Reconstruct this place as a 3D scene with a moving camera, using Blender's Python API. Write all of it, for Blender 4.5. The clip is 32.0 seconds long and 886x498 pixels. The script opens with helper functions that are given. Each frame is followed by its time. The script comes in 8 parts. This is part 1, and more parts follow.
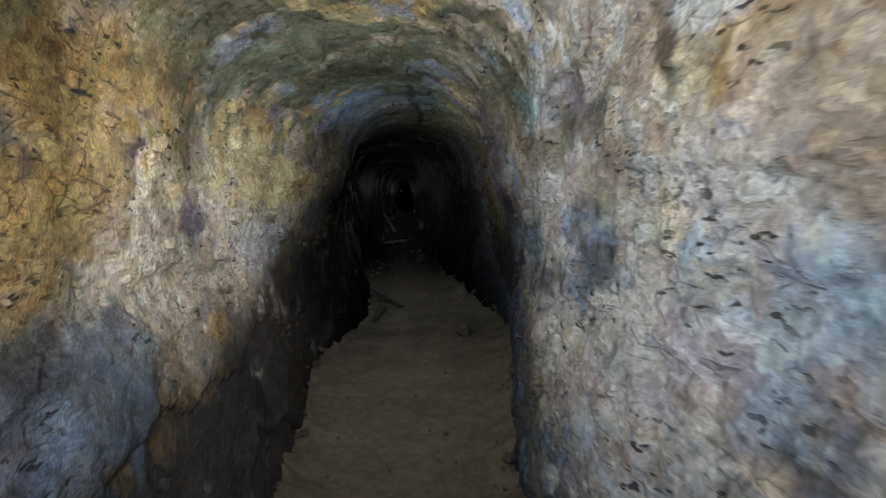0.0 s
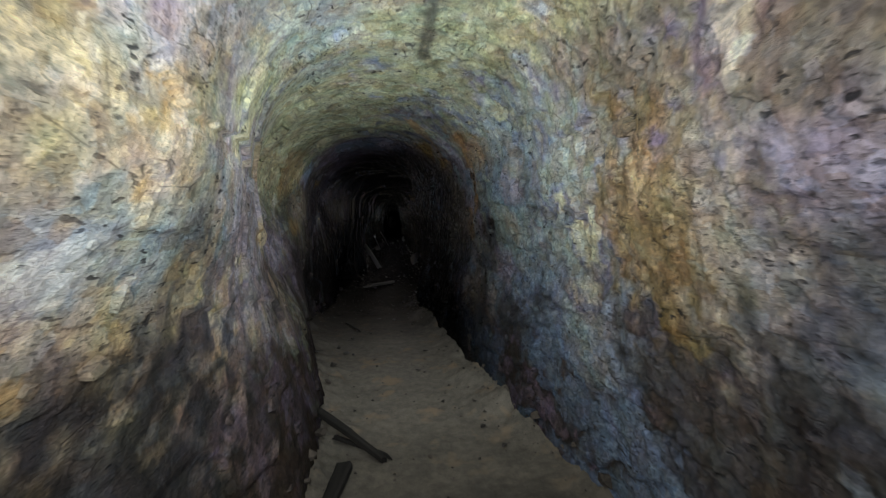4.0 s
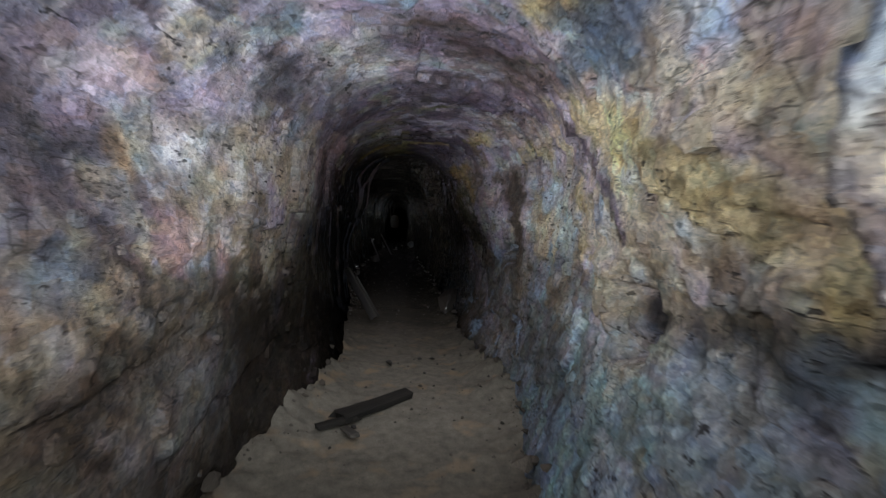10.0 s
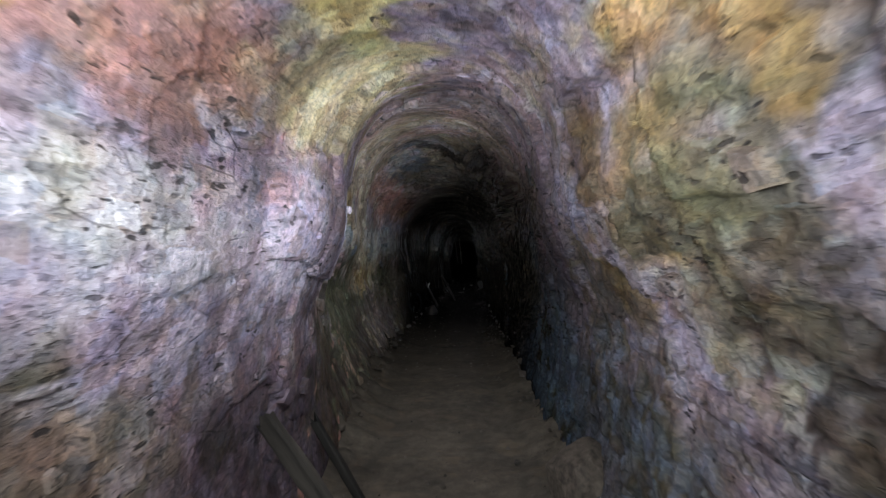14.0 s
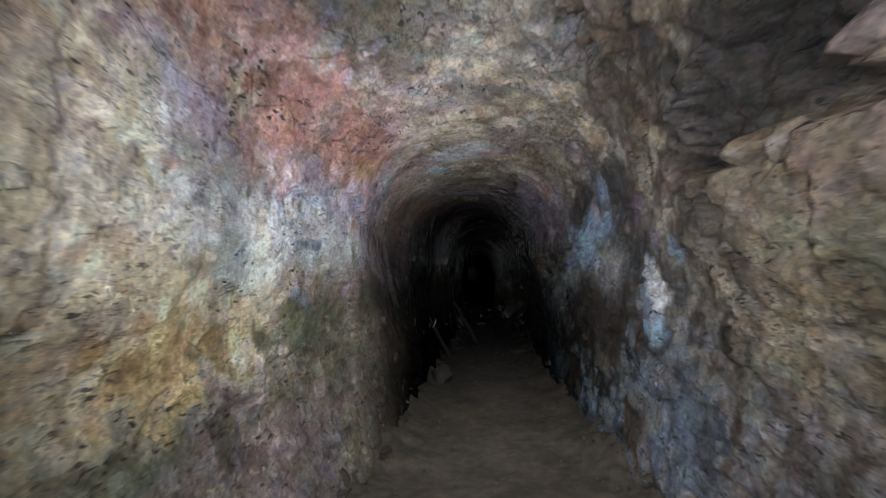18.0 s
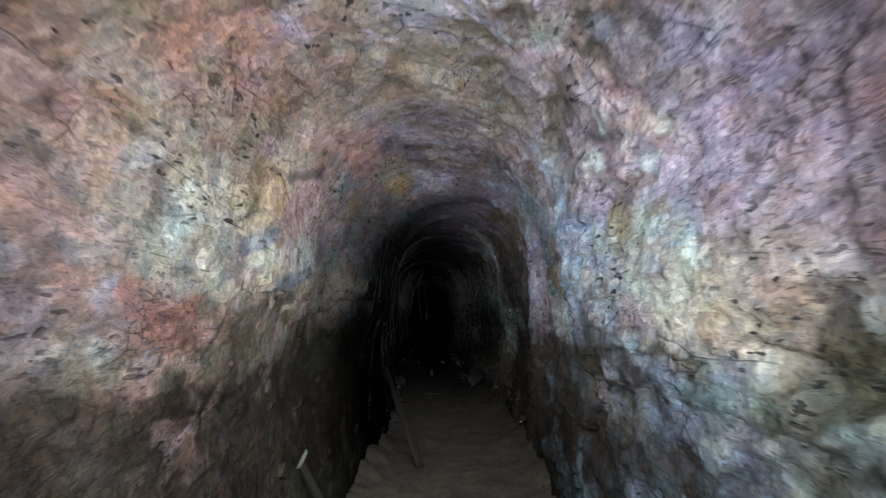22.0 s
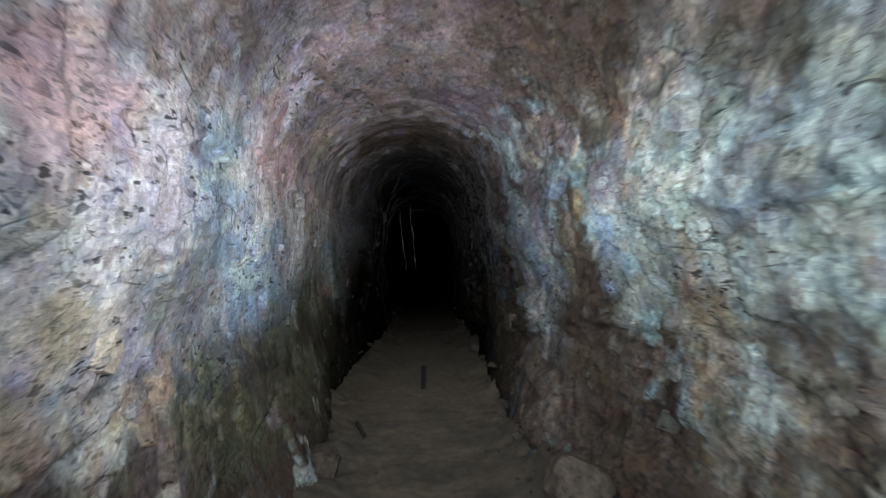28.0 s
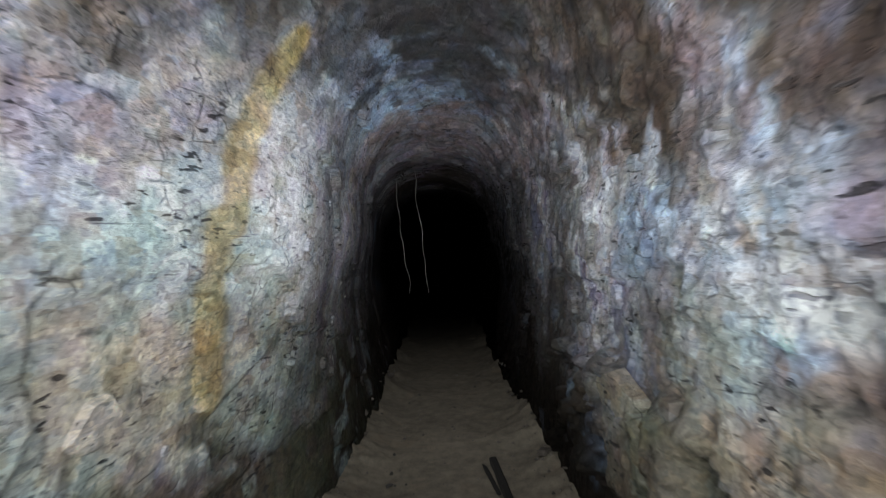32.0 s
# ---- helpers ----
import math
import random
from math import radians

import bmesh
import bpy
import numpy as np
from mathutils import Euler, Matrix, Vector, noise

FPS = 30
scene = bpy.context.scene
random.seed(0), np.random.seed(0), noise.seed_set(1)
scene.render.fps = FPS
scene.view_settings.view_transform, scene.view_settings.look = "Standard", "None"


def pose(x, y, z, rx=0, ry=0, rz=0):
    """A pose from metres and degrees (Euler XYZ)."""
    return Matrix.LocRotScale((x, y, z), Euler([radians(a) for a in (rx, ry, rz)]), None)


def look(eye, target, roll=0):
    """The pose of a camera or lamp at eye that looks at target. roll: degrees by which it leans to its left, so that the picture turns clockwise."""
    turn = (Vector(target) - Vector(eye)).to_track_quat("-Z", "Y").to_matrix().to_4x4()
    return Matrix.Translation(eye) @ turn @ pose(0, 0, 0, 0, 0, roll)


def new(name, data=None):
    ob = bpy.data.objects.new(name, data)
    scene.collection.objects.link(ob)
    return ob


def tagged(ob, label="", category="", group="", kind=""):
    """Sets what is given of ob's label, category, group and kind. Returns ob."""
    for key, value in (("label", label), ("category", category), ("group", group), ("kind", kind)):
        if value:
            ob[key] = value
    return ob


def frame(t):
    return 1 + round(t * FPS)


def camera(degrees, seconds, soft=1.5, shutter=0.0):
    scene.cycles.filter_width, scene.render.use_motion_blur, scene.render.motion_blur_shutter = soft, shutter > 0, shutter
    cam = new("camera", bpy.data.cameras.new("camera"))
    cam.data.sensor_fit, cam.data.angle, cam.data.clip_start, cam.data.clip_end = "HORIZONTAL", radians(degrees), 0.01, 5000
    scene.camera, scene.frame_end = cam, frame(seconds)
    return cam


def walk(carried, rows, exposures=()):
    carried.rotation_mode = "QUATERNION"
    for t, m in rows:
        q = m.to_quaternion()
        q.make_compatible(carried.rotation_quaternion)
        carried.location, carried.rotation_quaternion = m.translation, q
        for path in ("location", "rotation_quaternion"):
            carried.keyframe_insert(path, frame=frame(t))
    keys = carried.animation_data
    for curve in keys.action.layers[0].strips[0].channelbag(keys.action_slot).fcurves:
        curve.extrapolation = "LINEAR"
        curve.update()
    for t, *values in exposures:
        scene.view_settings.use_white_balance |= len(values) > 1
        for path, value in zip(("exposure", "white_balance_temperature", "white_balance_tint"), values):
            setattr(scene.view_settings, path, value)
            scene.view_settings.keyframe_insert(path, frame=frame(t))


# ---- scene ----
cam = camera(86.0, 32.0, soft=1.2, shutter=0.33)
PATH = [
    (0, (0.000, 0.000, 1.300), (0.149, 1.981, 1.067), -1.5),
    (0.5, (0.020, 0.383, 1.304), (0.026, 2.370, 1.075), -2.8),
    (1, (-0.093, 0.836, 1.262), (-0.003, 2.825, 1.068), 0.1),
    (1.5, (-0.144, 1.283, 1.293), (0.023, 3.272, 1.163), 1.8),
    (2, (-0.001, 1.754, 1.295), (0.132, 3.747, 1.197), 2.4),
    (2.5, (-0.012, 2.268, 1.291), (0.150, 4.261, 1.255), 3.4),
    (3, (-0.058, 2.744, 1.321), (0.176, 4.729, 1.285), 1.8),
    (3.5, (-0.003, 3.137, 1.271), (0.216, 5.122, 1.158), -1.5),
    (5.5, (0.000, 5.087, 1.300), (0.192, 7.073, 1.159), -2.1),
    (6, (-0.076, 5.595, 1.312), (0.109, 7.579, 1.146), -0.9),
    (6.5, (-0.047, 6.079, 1.261), (0.159, 8.060, 1.081), -0.4),
    (7, (0.008, 6.632, 1.255), (0.201, 8.611, 1.041), 0.8),
    (7.5, (-0.053, 7.296, 1.239), (0.129, 9.281, 1.074), 2.1),
    (8, (-0.028, 7.887, 1.249), (0.161, 9.873, 1.104), 1.3),
    (8.5, (-0.089, 8.530, 1.293), (0.123, 10.517, 1.200), 1.5),
    (9, (-0.223, 9.029, 1.341), (0.055, 11.008, 1.270), 0.9),
    (9.5, (-0.206, 9.488, 1.276), (0.055, 11.468, 1.178), 1.0),
    (10, (-0.182, 9.969, 1.293), (0.026, 11.955, 1.176), 1.8),
    (10.5, (-0.207, 10.487, 1.285), (0.011, 12.472, 1.171), 2.9),
    (11, (-0.145, 10.953, 1.260), (0.147, 12.927, 1.129), 1.6),
    (11.5, (-0.116, 11.500, 1.264), (0.211, 13.470, 1.153), 0.8),
    (12, (-0.142, 11.996, 1.291), (0.237, 13.957, 1.199), 0.3),
    (12.5, (-0.009, 12.412, 1.257), (0.312, 14.383, 1.157), 0.3),
    (13, (0.051, 12.924, 1.279), (0.169, 14.920, 1.242), 0.8),
    (13.5, (0.081, 13.387, 1.289), (0.004, 15.385, 1.302), -2.4),
    (15.5, (0.000, 15.487, 1.300), (-0.121, 17.482, 1.369), -1.4),
    (16, (-0.074, 16.119, 1.417), (-0.158, 18.109, 1.599), -0.8),
    (16.5, (-0.073, 16.704, 1.389), (-0.109, 18.686, 1.657), -0.4),
    (17, (-0.220, 17.394, 1.340), (-0.262, 19.378, 1.588), 0.1),
    (17.5, (-0.300, 17.917, 1.331), (-0.362, 19.911, 1.475), -2.8),
    (18, (-0.275, 18.562, 1.276), (-0.387, 20.556, 1.383), -3.7),
    (18.5, (-0.272, 19.135, 1.314), (-0.395, 21.122, 1.511), -0.6),
    (19, (-0.238, 19.673, 1.359), (-0.329, 21.658, 1.587), 0.5),
    (19.5, (-0.152, 20.271, 1.376), (-0.219, 22.250, 1.662), 1.4),
    (20, (-0.156, 20.807, 1.403), (-0.192, 22.772, 1.777), 3.6),
    (20.5, (-0.140, 21.299, 1.362), (-0.076, 23.278, 1.645), 1.3),
    (21, (-0.099, 21.831, 1.322), (-0.013, 23.809, 1.605), -0.5),
    (21.5, (-0.194, 22.305, 1.340), (-0.102, 24.284, 1.616), -0.2),
    (22, (-0.247, 22.717, 1.336), (-0.168, 24.700, 1.584), 0.2),
    (22.5, (-0.163, 23.174, 1.330), (-0.157, 25.160, 1.570), 0.5),
    (23, (-0.171, 23.626, 1.345), (-0.152, 25.612, 1.574), 0.8),
    (23.5, (-0.128, 24.004, 1.376), (-0.054, 25.988, 1.620), 0.9),
    (24, (-0.078, 24.404, 1.340), (0.003, 26.385, 1.605), 0.6),
    (24.5, (-0.091, 24.770, 1.353), (0.021, 26.751, 1.606), 0.9),
    (26.5, (0.000, 26.870, 1.300), (0.297, 28.844, 1.425), 2.0),
    (27, (0.078, 27.442, 1.216), (0.341, 29.423, 1.277), 0.2),
    (27.5, (0.042, 28.020, 1.295), (0.233, 30.010, 1.277), -2.2),
    (28, (-0.031, 28.577, 1.312), (0.060, 30.575, 1.297), -1.9),
    (28.5, (0.105, 29.147, 1.296), (0.036, 31.146, 1.271), -3.1),
    (29, (0.185, 29.675, 1.305), (0.104, 31.674, 1.293), -1.1),
    (29.5, (0.126, 30.207, 1.309), (0.110, 32.207, 1.307), 1.6),
    (30, (0.087, 30.695, 1.269), (0.157, 32.694, 1.253), 0.8),
    (30.5, (0.091, 31.236, 1.264), (0.141, 33.235, 1.205), -1.3),
    (31, (0.038, 31.767, 1.268), (0.074, 33.766, 1.215), -0.3),
    (31.5, (0.009, 32.256, 1.288), (0.034, 34.256, 1.295), -2.1),
    (32, (0.005, 32.791, 1.294), (0.012, 34.791, 1.304), -3.0),
]
walk(cam, [(t, look(eye, target, roll)) for t, eye, target, roll in PATH])

# ---- light: the walker's torch is the only light; small forward-facing discs along the walked line stand in for it ----
world = bpy.data.worlds.new("world")
world.use_nodes = True
world.node_tree.nodes["Background"].inputs[0].default_value = (0, 0, 0, 1)
world.node_tree.nodes["Background"].inputs[1].default_value = 0.0
scene.world = world
scene.view_settings.exposure = 0.0

LAMP_STEP, LAMP_WATTS, LAMP_HEIGHT, LAMP_TILT = 1.0, 8.9, 1.38, 8.0
LAMP_LINE = ((-2, -0.26), (2, -0.28), (3.5, -0.08), (5, 0.04), (6, 0.0), (8, -0.12), (10, -0.32), (11.5, -0.24), (13, -0.04), (14, -0.14), (15.5, -0.12), (17, -0.28), (18.5, -0.36), (20.5, -0.36), (22.5, -0.26), (25, -0.24), (26.5, 0.14), (28, 0.26), (29.4, -0.08), (30.5, -0.12), (32, -0.08), (37, -0.06))
LAMP_SHARE = ((-2, 1.0), (1, 1.0), (3, 1.2), (5, 1.12), (6.5, 0.9), (8, 0.93), (9, 0.98), (11, 1.02), (13, 1.06), (14, 0.95), (15, 0.95), (17, 1.05), (18.6, 1.2), (20.8, 1.38), (22.5, 1.05), (24, 0.86), (26, 1.0), (27.5, 1.25), (28.5, 1.2), (30, 1.08), (33, 0.92), (36, 0.82), (39, 0.7))
for n in range(41):
    data = bpy.data.lights.new("torch_light", "AREA")
    y = -1.6 + n * LAMP_STEP
    x, share_of = (float(np.interp(y, *zip(*line))) for line in (LAMP_LINE, LAMP_SHARE))
    data.shape, data.size, data.energy, data.color = "DISK", 0.22, LAMP_WATTS * share_of, (0.91, 0.985, 1.0)
    new("torch_light", data).matrix_world = look((x, y, LAMP_HEIGHT), (x, y + 1, LAMP_HEIGHT + math.tan(radians(LAMP_TILT))))

# ---- materials ----


def nodes_of(name):
    m = bpy.data.materials.new(name)
    m.use_nodes = True
    t = m.node_tree
    t.nodes.clear()
    return m, t


def add(t, kind, values=None, **props):
    n = t.nodes.new(kind)
    for k, v in props.items():
        setattr(n, k, v)
    for k, v in (values or {}).items():
        n.inputs[k].default_value = v
    return n


def math_node(t, op, a, b=None):
    n = add(t, "ShaderNodeMath", operation=op)
    for k, v in ((0, a), (1, b)):
        if v is None:
            continue
        if isinstance(v, (int, float)):
            n.inputs[k].default_value = v
        else:
            t.links.new(v, n.inputs[k])
    return n.outputs[0]


def noise_node(t, coord, scale, detail=4.0, rough=0.6, distort=0.0):
    n = add(t, "ShaderNodeTexNoise", {"Scale": scale, "Detail": detail, "Roughness": rough, "Distortion": distort})
    t.links.new(coord, n.inputs["Vector"])
    return n.outputs["Fac"]


def remap(t, value, a, b, c, d):
    n = add(t, "ShaderNodeMapRange", {1: a, 2: b, 3: c, 4: d})
    t.links.new(value, n.inputs[0])
    return n.outputs[0]


def blend(t, kind, fac, a, b):
    n = add(t, "ShaderNodeMix", data_type="RGBA", blend_type=kind)
    for k, v in ((0, fac), (6, a), (7, b)):
        if isinstance(v, (int, float, tuple)):
            n.inputs[k].default_value = v
        else:
            t.links.new(v, n.inputs[k])
    return n.outputs[2]


# facing over which a dark gloss imitates the torch's fall-off
FADE_FROM, FADE_TO = 0.42, 0.115


def fading_surface(t, colour, bump, fade, fade_rough, strength=0.6, distance=0.02, rough=0.8, fade_normal=False):
    """A matt mineral surface that goes over to a dark gloss at grazing view, in place of the torch's fall-off with
    distance.
    """
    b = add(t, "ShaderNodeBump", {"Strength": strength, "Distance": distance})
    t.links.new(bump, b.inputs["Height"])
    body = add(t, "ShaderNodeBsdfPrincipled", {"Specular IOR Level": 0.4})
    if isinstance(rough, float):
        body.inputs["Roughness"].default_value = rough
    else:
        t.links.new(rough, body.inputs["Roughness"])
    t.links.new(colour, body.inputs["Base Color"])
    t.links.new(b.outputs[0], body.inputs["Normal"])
    fade_layer = add(t, "ShaderNodeBsdfGlossy", {"Color": (0.06, 0.06, 0.06, 1), "Roughness": fade_rough})
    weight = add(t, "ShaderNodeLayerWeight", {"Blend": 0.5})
    if fade_normal:
        # the dark gloss follows the smooth section, so it grows with distance
        way = add(t, "ShaderNodeAttribute", attribute_name="fade_layer").outputs["Vector"]
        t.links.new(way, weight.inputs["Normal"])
        t.links.new(way, fade_layer.inputs["Normal"])
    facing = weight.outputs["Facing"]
    fade_share = add(t, "ShaderNodeMapRange", {1: 1.0 - FADE_FROM, 2: 1.0 - FADE_TO, 3: 0.0, 4: 1.0}, interpolation_type="SMOOTHSTEP")
    t.links.new(facing, fade_share.inputs[0])
    fade_share = fade_share.outputs[0]
    fade_share = math_node(t, "MULTIPLY", fade_share, fade)
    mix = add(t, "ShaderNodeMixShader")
    t.links.new(fade_share, mix.inputs[0])
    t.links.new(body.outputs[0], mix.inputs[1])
    t.links.new(fade_layer.outputs[0], mix.inputs[2])
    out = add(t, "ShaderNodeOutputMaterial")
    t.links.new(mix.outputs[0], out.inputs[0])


FADE = 1.0


def rock_material(name="rock"):
    m, t = nodes_of(name)
    co = add(t, "ShaderNodeNewGeometry").outputs["Position"]
    colour = add(t, "ShaderNodeAttribute", attribute_name="stain_shade").outputs["Color"]
    fine = noise_node(t, co, 38.0, 5.0, 0.65)
    mid = noise_node(t, co, 9.0, 4.0, 0.6, 0.1)
    grain = noise_node(t, co, 170.0, 3.0, 0.7)
    tone = math_node(t, "MULTIPLY", remap(t, fine, 0.3, 0.7, 0.8, 1.16), remap(t, grain, 0.3, 0.7, 0.88, 1.11))
    colour = blend(t, "MULTIPLY", 1.0, colour, tone)
    bent = add(t, "ShaderNodeVectorMath", operation="MULTIPLY_ADD")
    wob = add(t, "ShaderNodeTexNoise", {"Scale": 16.0, "Detail": 2.0})
    t.links.new(co, wob.inputs["Vector"])
    t.links.new(wob.outputs["Color"], bent.inputs[0])
    bent.inputs[1].default_value = (0.016, 0.016, 0.016)
    t.links.new(co, bent.inputs[2])
    # the rock breaks into plates that are longer along the drift than high
    plates = add(t, "ShaderNodeVectorMath", operation="MULTIPLY")
    plates.inputs[1].default_value = (1.0, 0.72, 1.15)
    t.links.new(bent.outputs[0], plates.inputs[0])
    chips, edges = [], []
    for scale in (15.0, 41.0, 78.0):
        v = add(t, "ShaderNodeTexVoronoi", {"Scale": scale, "Randomness": 0.9}, distance="CHEBYCHEV")
        t.links.new(plates.outputs[0], v.inputs["Vector"])
        level = add(t, "ShaderNodeSeparateColor")
        t.links.new(v.outputs["Color"], level.inputs[0])
        chips.append(level.outputs[0])
        w = add(t, "ShaderNodeTexVoronoi", {"Scale": scale, "Randomness": 1.0}, feature="DISTANCE_TO_EDGE")
        t.links.new(bent.outputs[0], w.inputs["Vector"])
        edges.append(w.outputs["Distance"])
    broken = noise_node(t, co, 5.0, 3.0)
    colour = blend(t, "MULTIPLY", 1.0, colour, math_node(t, "MULTIPLY", remap(t, chips[0], 0.0, 1.0, 0.82, 1.18), remap(t, chips[1], 0.0, 1.0, 0.84, 1.16)))
    colour = blend(t, "MULTIPLY", 1.0, colour, remap(t, chips[2], 0.0, 1.0, 0.82, 1.18))
    # small crack shadows painted along the chip edges
    gap = math_node(t, "MULTIPLY", remap(t, edges[0], 0.0, 0.06, 1.0, 0.0), remap(t, broken, 0.53, 0.68, 0.0, 0.75))
    colour = blend(t, "MIX", gap, colour, (0.03, 0.026, 0.024, 1))
    # thin bedding cracks between larger blocks
    bed = add(t, "ShaderNodeVectorMath", operation="MULTIPLY")
    bed.inputs[1].default_value = (4.5, 3.6, 8.0)
    t.links.new(co, bed.inputs[0])
    seam = add(t, "ShaderNodeTexVoronoi", {"Scale": 1.0, "Randomness": 1.0}, feature="DISTANCE_TO_EDGE")
    t.links.new(bed.outputs[0], seam.inputs["Vector"])
    seams = math_node(t, "MULTIPLY", remap(t, seam.outputs["Distance"], 0.006, 0.022, 1.0, 0.0), remap(t, noise_node(t, co, 6.0, 3.0), 0.52, 0.64, 0.0, 0.6))
    colour = blend(t, "MIX", seams, colour, (0.03, 0.027, 0.026, 1))
    # short dark slits and specks, longer along the drift than high
    slit = add(t, "ShaderNodeVectorMath", operation="MULTIPLY")
    slit.inputs[1].default_value = (26.0, 15.0, 44.0)
    t.links.new(bent.outputs[0], slit.inputs[0])
    specks = math_node(t, "MULTIPLY", remap(t, noise_node(t, slit.outputs[0], 1.0, 2.0, 0.5), 0.625, 0.675, 0.0, 1.0), remap(t, noise_node(t, co, 3.0, 3.0), 0.42, 0.6, 0.15, 0.9))
    nick = add(t, "ShaderNodeVectorMath", operation="MULTIPLY")
    nick.inputs[1].default_value = (60.0, 32.0, 85.0)
    t.links.new(bent.outputs[0], nick.inputs[0])
    nicks = math_node(t, "MULTIPLY", remap(t, noise_node(t, nick.outputs[0], 1.0, 2.0, 0.5), 0.58, 0.64, 0.0, 1.0), remap(t, noise_node(t, co, 2.1, 3.0), 0.44, 0.64, 0.05, 0.5))
    specks = math_node(t, "MAXIMUM", specks, nicks)
    colour = blend(t, "MIX", specks, colour, (0.03, 0.028, 0.03, 1))
    hue = add(t, "ShaderNodeTexNoise", {"Scale": 7.0, "Detail": 3.0})
    t.links.new(co, hue.inputs["Vector"])
    colour = blend(t, "OVERLAY", 0.16, colour, hue.outputs["Color"])
    # each plate has a cast of its own
    colour = blend(t, "OVERLAY", 0.34, colour, blend(t, "MIX", chips[0], (0.62, 0.5, 0.40, 1), (0.40, 0.5, 0.64, 1)))
    colour = blend(t, "OVERLAY", 0.24, colour, blend(t, "MIX", chips[1], (0.40, 0.46, 0.62, 1), (0.62, 0.52, 0.44, 1)))
    steps = math_node(t, "ADD", math_node(t, "MULTIPLY", chips[0], 0.7), math_node(t, "ADD", math_node(t, "MULTIPLY", chips[1], 0.45), math_node(t, "MULTIPLY", chips[2], 0.3)))
    fine = math_node(t, "ADD", fine, steps)
    relief = math_node(t, "ADD", math_node(t, "MULTIPLY", fine, 0.8), math_node(t, "ADD", math_node(t, "MULTIPLY", grain, 0.25), math_node(t, "MULTIPLY", mid, 0.4)))
    relief = math_node(t, "SUBTRACT", relief, math_node(t, "ADD", math_node(t, "MULTIPLY", specks, 0.5), math_node(t, "MULTIPLY", seams, 0.3)))
    fading_surface(t, colour, relief, FADE, 0.16, 0.75, 0.02, remap(t, noise_node(t, co, 5.0, 4.0, 0.7), 0.38, 0.62, 0.38, 0.85), True)
    return m


def floor_material():
    m, t = nodes_of("trodden_earth")
    co = add(t, "ShaderNodeNewGeometry").outputs["Position"]
    big = noise_node(t, co, 3.2, 5.0, 0.65, 0.05)
    mid = noise_node(t, co, 16.0, 5.0, 0.65)
    grain = noise_node(t, co, 140.0, 3.0, 0.7)
    ramp = add(t, "ShaderNodeValToRGB")
    e = ramp.color_ramp.elements
    e[0].position, e[0].color = 0.34, (0.035, 0.029, 0.023, 1)
    e[1].position, e[1].color = 0.68, (0.115, 0.092, 0.07, 1)
    t.links.new(big, ramp.inputs[0])
    tone = math_node(t, "MULTIPLY", remap(t, mid, 0.3, 0.7, 0.7, 1.25), remap(t, grain, 0.3, 0.7, 0.8, 1.2))
    colour = blend(t, "MULTIPLY", 1.0, ramp.outputs[0], tone)
    # stretches of paler earth with rusty blotches
    axis = add(t, "ShaderNodeSeparateXYZ")
    t.links.new(co, axis.inputs[0])
    near = math_node(t, "MINIMUM", remap(t, axis.outputs[1], 5.5, 7.5, 0.0, 1.0), remap(t, axis.outputs[1], 9.0, 10.5, 1.0, 0.25))
    far = math_node(t, "MINIMUM", remap(t, axis.outputs[1], 11.5, 13.0, 0.0, 1.0), remap(t, axis.outputs[1], 14.0, 16.5, 1.0, 0.0))
    lighter = math_node(t, "MAXIMUM", near, far)
    colour = blend(t, "MIX", math_node(t, "MULTIPLY", lighter, 0.65), colour, blend(t, "MULTIPLY", 1.0, (0.25, 0.225, 0.19, 1), tone))
    pale = math_node(t, "MAXIMUM", remap(t, axis.outputs[1], 3.0, 6.0, 1.0, 0.0), remap(t, axis.outputs[1], 32.0, 33.5, 0.0, 1.0))
    colour = blend(t, "MIX", math_node(t, "MULTIPLY", pale, 0.5), colour, blend(t, "MULTIPLY", 1.0, (0.2, 0.165, 0.12, 1), tone))
    rust = math_node(t, "MULTIPLY", remap(t, noise_node(t, co, 4.5, 3.0), 0.56, 0.68, 0.0, 0.75), lighter)
    colour = blend(t, "MIX", rust, colour, (0.30, 0.215, 0.14, 1))
    relief = math_node(t, "ADD", math_node(t, "MULTIPLY", mid, 0.4), math_node(t, "MULTIPLY", grain, 0.2))
    fading_surface(t, colour, relief, FADE, 0.2, 0.7, 0.015, 0.9, True)
    return m


def plain_material(name, dark, light, scale=30.0, rough=0.85, stretch=(1, 1, 1), bump=0.4, lying=True, fade=1.0):
    m, t = nodes_of(name)
    co = add(t, "ShaderNodeTexCoord").outputs["Object"]
    mapping = add(t, "ShaderNodeMapping", {"Scale": stretch})
    t.links.new(co, mapping.inputs[0])
    n = noise_node(t, mapping.outputs[0], scale, 5.0, 0.65, 0.3)
    ramp = add(t, "ShaderNodeValToRGB")
    e = ramp.color_ramp.elements
    e[0].position, e[0].color = 0.32, (*dark, 1)
    e[1].position, e[1].color = 0.7, (*light, 1)
    t.links.new(n, ramp.inputs[0])
    info = add(t, "ShaderNodeObjectInfo").outputs["Random"]
    colour = blend(t, "MULTIPLY", 1.0, ramp.outputs[0], remap(t, info, 0, 1, 0.65, 1.3))
    fading_surface(t, colour, n, fade, 0.3, bump, 0.01, rough, lying)
    return m


